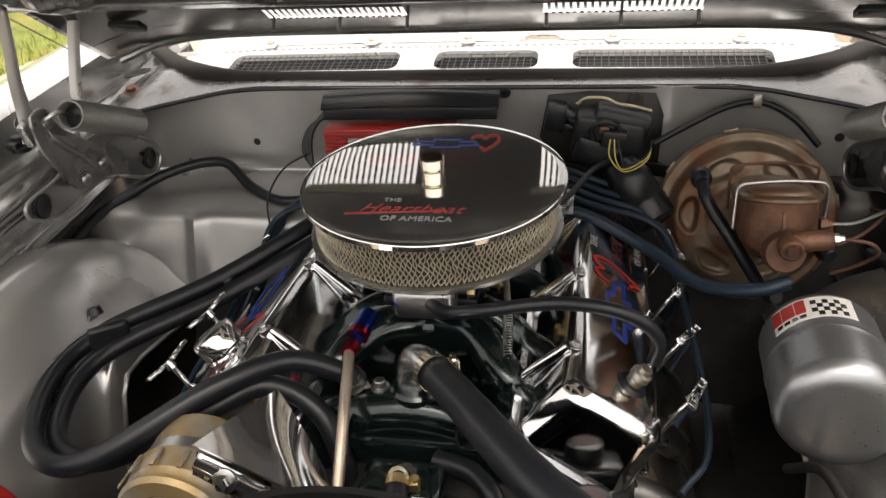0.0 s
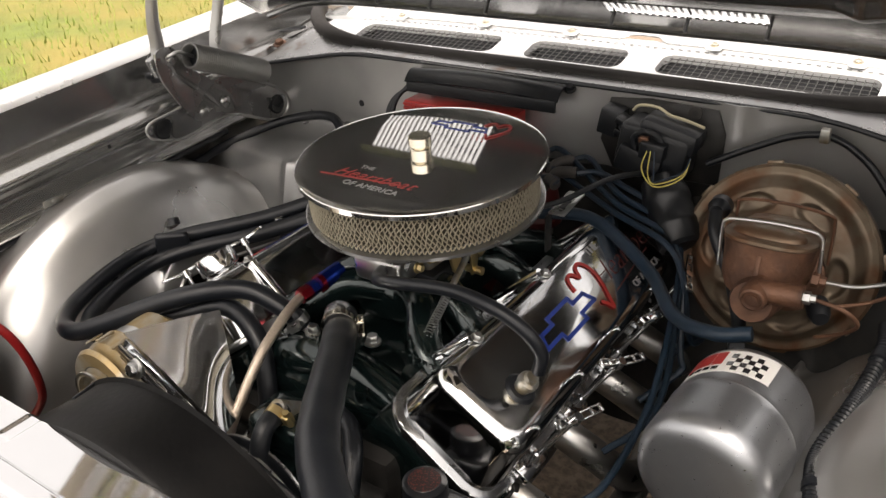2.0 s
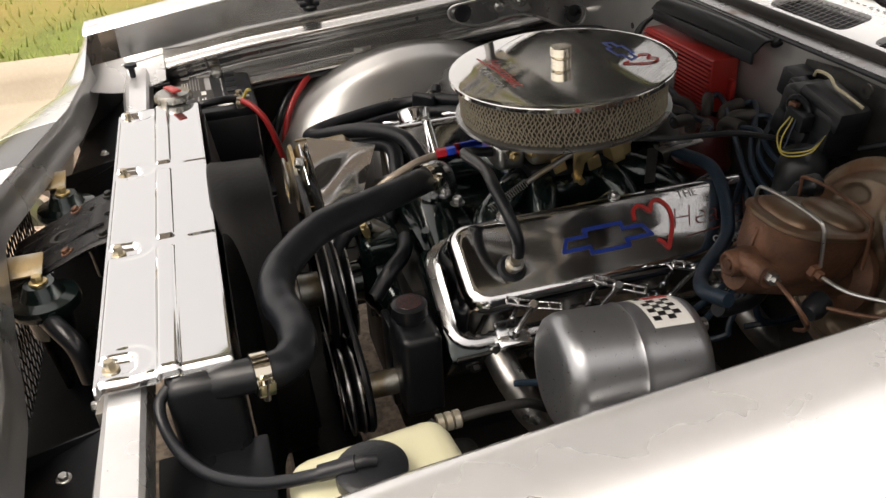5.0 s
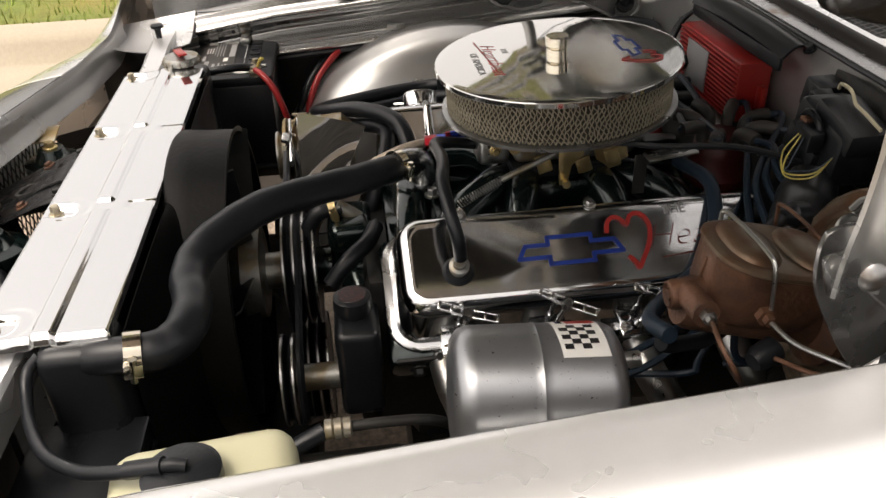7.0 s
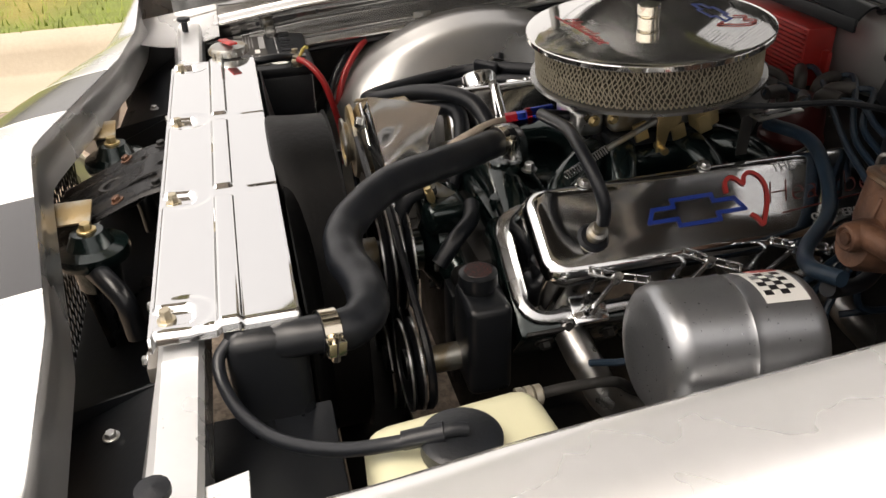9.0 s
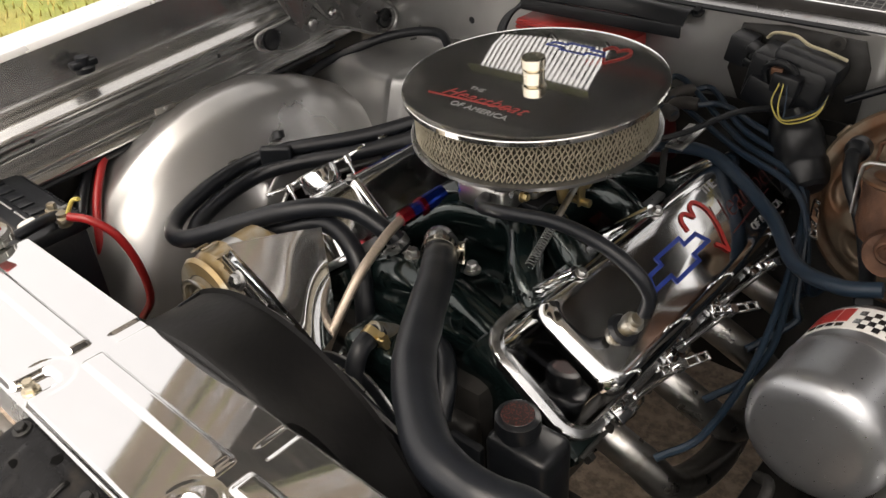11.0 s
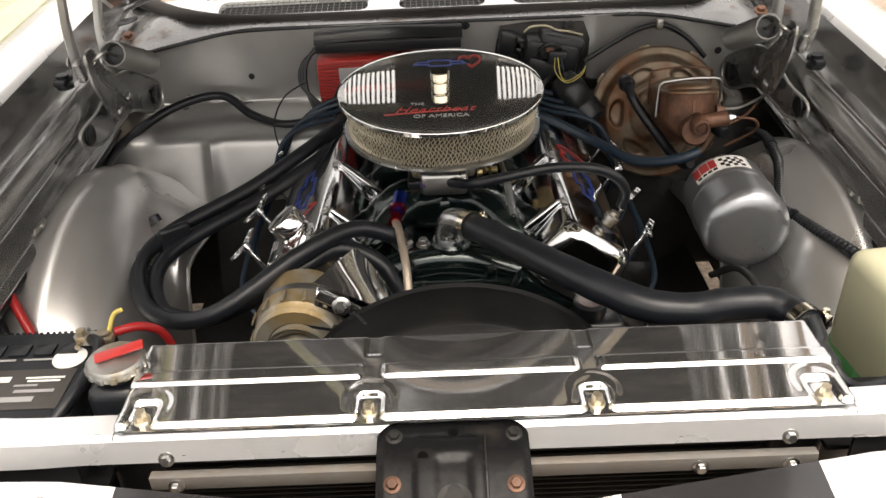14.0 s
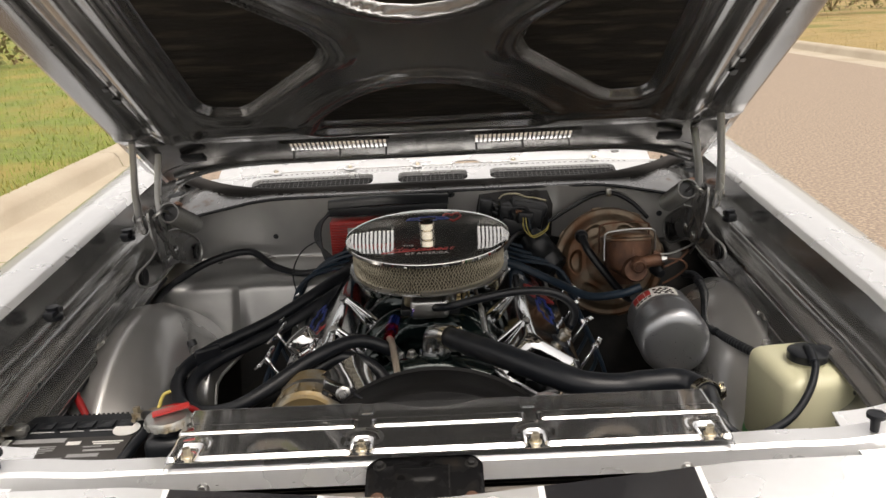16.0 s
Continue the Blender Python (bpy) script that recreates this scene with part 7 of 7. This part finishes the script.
clamped("bypass_hose", [(0.0, -0.335, 0.722), (0.004, -0.375, 0.715), (0.012, -0.398, 0.67), (0.02, -0.395, 0.60)], 0.0125, RUBBER, "short black coolant hose on the water pump", [((0.001, -0.348, 0.721), (0.002, -0.03, -0.008), 0.0126, 0.011)], "", BRASS)
hose("heater_return_hose", [(0.03, -0.285, 0.70), (0.075, -0.30, 0.70), (0.105, -0.33, 0.69), (0.12, -0.36, 0.66)], 0.0125, RUBBER, "short black hose behind the fan")
loom("fender_loom", [(0.60, 0.13, 0.772), (0.606, 0.06, 0.79), (0.600, -0.020, 0.784), (0.592, -0.060, 0.773), (0.577, -0.118, 0.752), (0.580, -0.16, 0.748), (0.597, -0.23, 0.752), (0.632, -0.313, 0.750), (0.655, -0.38, 0.73)], 0.0085, PLASTIC, "black corrugated wire loom along the fender", ((0.605, 0.03, 0.788), (0.588, -0.17, 0.752), (0.640, -0.335, 0.744)))
loom("fender_loom", [(0.58, -0.05, 0.74), (0.575, -0.15, 0.69), (0.56, -0.24, 0.65), (0.53, -0.3, 0.60)], 0.008, PLASTIC, "black corrugated wire loom below the canister", ((0.578, -0.07, 0.735),))
hose("firewall_loom", [(-0.70, -0.05, 0.735), (-0.700, 0.12, 0.745), (-0.684, 0.22, 0.765), (-0.60, 0.31, 0.80), (-0.50, 0.345, 0.812), (-0.426, 0.30, 0.782), (-0.345, 0.255, 0.775), (-0.26, 0.27, 0.79), (-0.22, 0.30, 0.84)], 0.0095, RUBBER, "black taped wiring loom across the firewall", "wire loom", 0, 10, "looms")
for k in range(3):
    hose("ignition_wire", [(-0.275 + 0.004 * k, 0.33, 0.915), (-0.297 - 0.004 * k, 0.315, 0.885), (-0.300 - 0.005 * k, 0.30, 0.845), (-0.285 + 0.01 * k, 0.28, 0.80), (-0.25, 0.26, 0.785)], 0.0042, RUBBER, "black wire beside the ignition box", "wire", 0, 8, "ignition wires")
hose("loose_wire", [(-0.30, 0.30, 0.852), (-0.345, 0.27, 0.83), (-0.365, 0.23, 0.79), (-0.355, 0.20, 0.745), (-0.33, 0.17, 0.73)], 0.0018, RUBBER, "thin black loose wire hanging from the loom", "wire")
hose("brake_switch_wire", [(0.30, 0.33, 0.862), (0.36, 0.34, 0.895), (0.42, 0.35, 0.922), (0.47, 0.352, 0.926), (0.52, 0.345, 0.90), (0.56, 0.33, 0.86)], 0.0055, RUBBER, "black wire clipped above the brake booster", "wire")
solo("wire_clip", box(bmesh.new(), (0.459, 0.346, 0.930), (0.014, 0.014, 0.022), None, 0.003), CAST, "bright metal wire clip", "clip")
hose("battery_cable", [(-0.745, -0.22, 0.80), (-0.703, -0.305, 0.760), (-0.635, -0.385, 0.685), (-0.583, -0.430, 0.53), (-0.56, -0.44, 0.45)], 0.0072, REDCABLE, "red battery cable over the wheel housing", "cable", 0, 10, "battery cables")
hose("battery_cable", [(-0.462, -0.487, 0.795), (-0.435, -0.470, 0.79), (-0.415, -0.449, 0.762), (-0.413, -0.432, 0.70), (-0.44, -0.42, 0.62), (-0.50, -0.42, 0.55)], 0.0062, REDCABLE, "red battery cable at the terminal", "cable", 0, 10, "battery cables")
hose("ground_cable", [(-0.75, -0.25, 0.80), (-0.725, -0.325, 0.75), (-0.66, -0.405, 0.67), (-0.61, -0.45, 0.53)], 0.009, RUBBER, "black cable beside the red one", "cable", 0, 10, "battery cables")
hose("terminal_lead", [(-0.49, -0.495, 0.79), (-0.47, -0.52, 0.80), (-0.462, -0.56, 0.80), (-0.475, -0.61, 0.79), (-0.50, -0.66, 0.77)], 0.008, RUBBER, "black lead from the battery terminal", "cable")
hose("yellow_lead", [(-0.47, -0.485, 0.795), (-0.462, -0.475, 0.815), (-0.45, -0.47, 0.82)], 0.0032, YELLOW, "short yellow lead on the terminal", "cable")

# distributor and plug wires
dist = thing("distributor", (0.03, 0.25, 0.66), "distributor with red cap darkened for shadow and grey plug boots", "distributor")
part("body", rod(bmesh.new(), (0.03, 0.26, 0.66), (0.03, 0.26, 0.74), 0.036, None, 24), GRIMESHADE, dist)
part("cap", lathe(bmesh.new(), [(0, 0.078), (0.030, 0.076), (0.041, 0.066), (0.045, 0.045), (0.047, 0.018), (0.052, 0.012), (0.052, 0), (0, 0)], Matrix.Translation((0.03, 0.26, 0.735)), 28), DISTM, dist, "red distributor cap, colour darkened for shadow")
rnd = random.Random(9)
plugs = [(0.27, -0.21 + 0.125 * k, 0.60) for k in range(4)]
for k in range(8):
    a = 2 * math.pi * k / 8 + 0.2
    p = Vector((0.03 + 0.036 * math.cos(a), 0.26 + 0.036 * math.sin(a), 0.806))
    q = p + Vector((0.018 * math.cos(a), 0.018 * math.sin(a), 0.022))
    part("boot", tube(bmesh.new(), [p, p + Vector((0.004 * math.cos(a), 0.004 * math.sin(a), 0.016)), q, q + Vector((0.022 * math.cos(a), 0.022 * math.sin(a), 0.0))], 0.0105, 10), BOOT, dist, "grey plug boot")
    q = q + Vector((0.022 * math.cos(a), 0.022 * math.sin(a), 0))
    g, w = plugs[k % 4], 1 if k < 4 else -1
    k4 = k % 4
    pts = [q, q + Vector((w * 0.03, 0.01, 0.004)), Vector((AXIS + w * 0.20, 0.262 - 0.012 * k4, 0.830 - 0.010 * k4)), Vector((AXIS + w * (0.305 + 0.006 * k4), 0.245 - 0.022 * k4, 0.775)), Vector((AXIS + w * 0.365, 0.16 - 0.045 * (3 - k4), 0.672 - 0.008 * k4)), Vector((AXIS + w * 0.372, g[1] + 0.06, 0.632)), Vector((AXIS + w * 0.335, g[1], 0.605))]
    solo("plug_wire", tube(bmesh.new(), pts, 0.0049, 8), HOSEBLUE, "dark blue spark plug wire", "plug wire", "plug wires")

cable = thing("throttle_bracket", (0.161, 0.115, 0.80), "bright steel throttle cable bracket on the manifold", "bracket")
part("plate", box(bmesh.new(), (0.161, 0.122, 0.849), (0.026, 0.070, 0.003), Matrix.Rotation(0.10, 3, "X"), 0.001), STEEL, cable)
part("leg", box(bmesh.new(), (0.150, 0.085, 0.815), (0.003, 0.018, 0.060), None, 0.001), GRIMESHADE, cable)
part("slot", box(bmesh.new(), (0.161, 0.125, 0.8512), (0.008, 0.040, 0.001), Matrix.Rotation(0.10, 3, "X")), SATIN, cable)
part("cable", tube(bmesh.new(), [(0.085, 0.02, 0.838), (0.13, 0.06, 0.856), (0.165, 0.11, 0.862), (0.20, 0.20, 0.868), (0.235, 0.30, 0.845), (0.25, 0.355, 0.82)], 0.0042, 8, 14, 0.0006), PLASTIC, cable, "black corrugated throttle cable")

# exhaust headers
for s in (-1, 1):
    ob = thing("exhaust_header", (s * 0.3, 0, 0.4), "bare steel exhaust header with heat tint", "exhaust header", "exhaust headers")
    part("flange", box(bmesh.new(), (AXIS + s * 0.262, -0.005, 0.602), (0.006, 0.54, 0.046), Matrix.Rotation(s * 0.6, 3, "Y"), 0.002), GRIMESHADE, ob)
    for y in (-0.21, -0.075, 0.065, 0.20):
        part("primary_tube", tube(bmesh.new(), [(AXIS + s * 0.258, y, 0.608), (AXIS + s * 0.310, y + 0.012, 0.575), (AXIS + s * 0.345, y + 0.05, 0.52), (AXIS + s * 0.345, y * 0.6 + 0.12, 0.45), (AXIS + s * 0.30, 0.25, 0.38)], 0.023, 16), STEEL, ob)
solo("steering_hose", tube(bmesh.new(), [(0.50, -0.52, 0.60), (0.495, -0.46, 0.655), (0.482, -0.405, 0.695), (0.471, -0.365, 0.7105)], 0.0098, 14), RUBBER, "black power steering pressure hose with crimped end", "hose")
fit_b = thing("hose_fitting", (0.47, -0.35, 0.70), "yellow plated crimped hose fitting", "fitting")
for k in range(3):
    part("crimp", lathe(bmesh.new(), [(0.008, -0.005), (0.0112, -0.004), (0.0112, 0.003), (0.008, 0.005)], Matrix.Translation((0.470, -0.360 + 0.010 * k, 0.7108)) @ basis((0, 1, 0)), 20), ALTER, fit_b)
part("tube", tube(bmesh.new(), [(0.470, -0.345, 0.711), (0.470, -0.30, 0.712), (0.462, -0.25, 0.700), (0.44, -0.21, 0.66)], 0.0062, 10), GRIMESHADE, fit_b, "dark steel tube")

# dark structure under the engine, partly added to block light
frame_ob = thing("chassis_frame", (0, 0, 0.22), "dark greasy chassis rails and crossmember", "chassis")
part("crossmember", box(bmesh.new(), (0, -0.18, 0.27), (0.80, 0.16, 0.10), None, 0.02), GRIMESHADE, frame_ob)
# front member added to hide the bright ground between the pulleys
part("front_crossmember", box(bmesh.new(), (0.0, -0.47, 0.33), (0.80, 0.13, 0.06), None, 0.02), GRIMESHADE, frame_ob)
# unseen slab, added to block light from behind the bay
part("floor_pan", box(bmesh.new(), (0, 1.05, 0.30), (1.75, 1.3, 0.04), None, 0.01), GRIMESHADE, frame_ob)
part("steering_box", box(bmesh.new(), (0.33, -0.36, 0.44), (0.10, 0.20, 0.12), None, 0.025, 3), GRIMESHADE, frame_ob, "greasy steering box")
for s in (-1, 1):
    part("rail", box(bmesh.new(), (s * 0.42, 0.0, 0.36), (0.09, 1.6, 0.12), None, 0.01), GRIMESHADE, frame_ob)
    # added dark sheet that hides the bright ground beside the rail
    bm = sheet(bmesh.new(), lambda u, v: Vector((s * (0.44 + 0.09 * u), -0.50 + 0.85 * v, 0.42 + 0.05 * u)), 4, 8, 0.003)
    part("splash_shield", bm, GRIMESHADE, frame_ob)
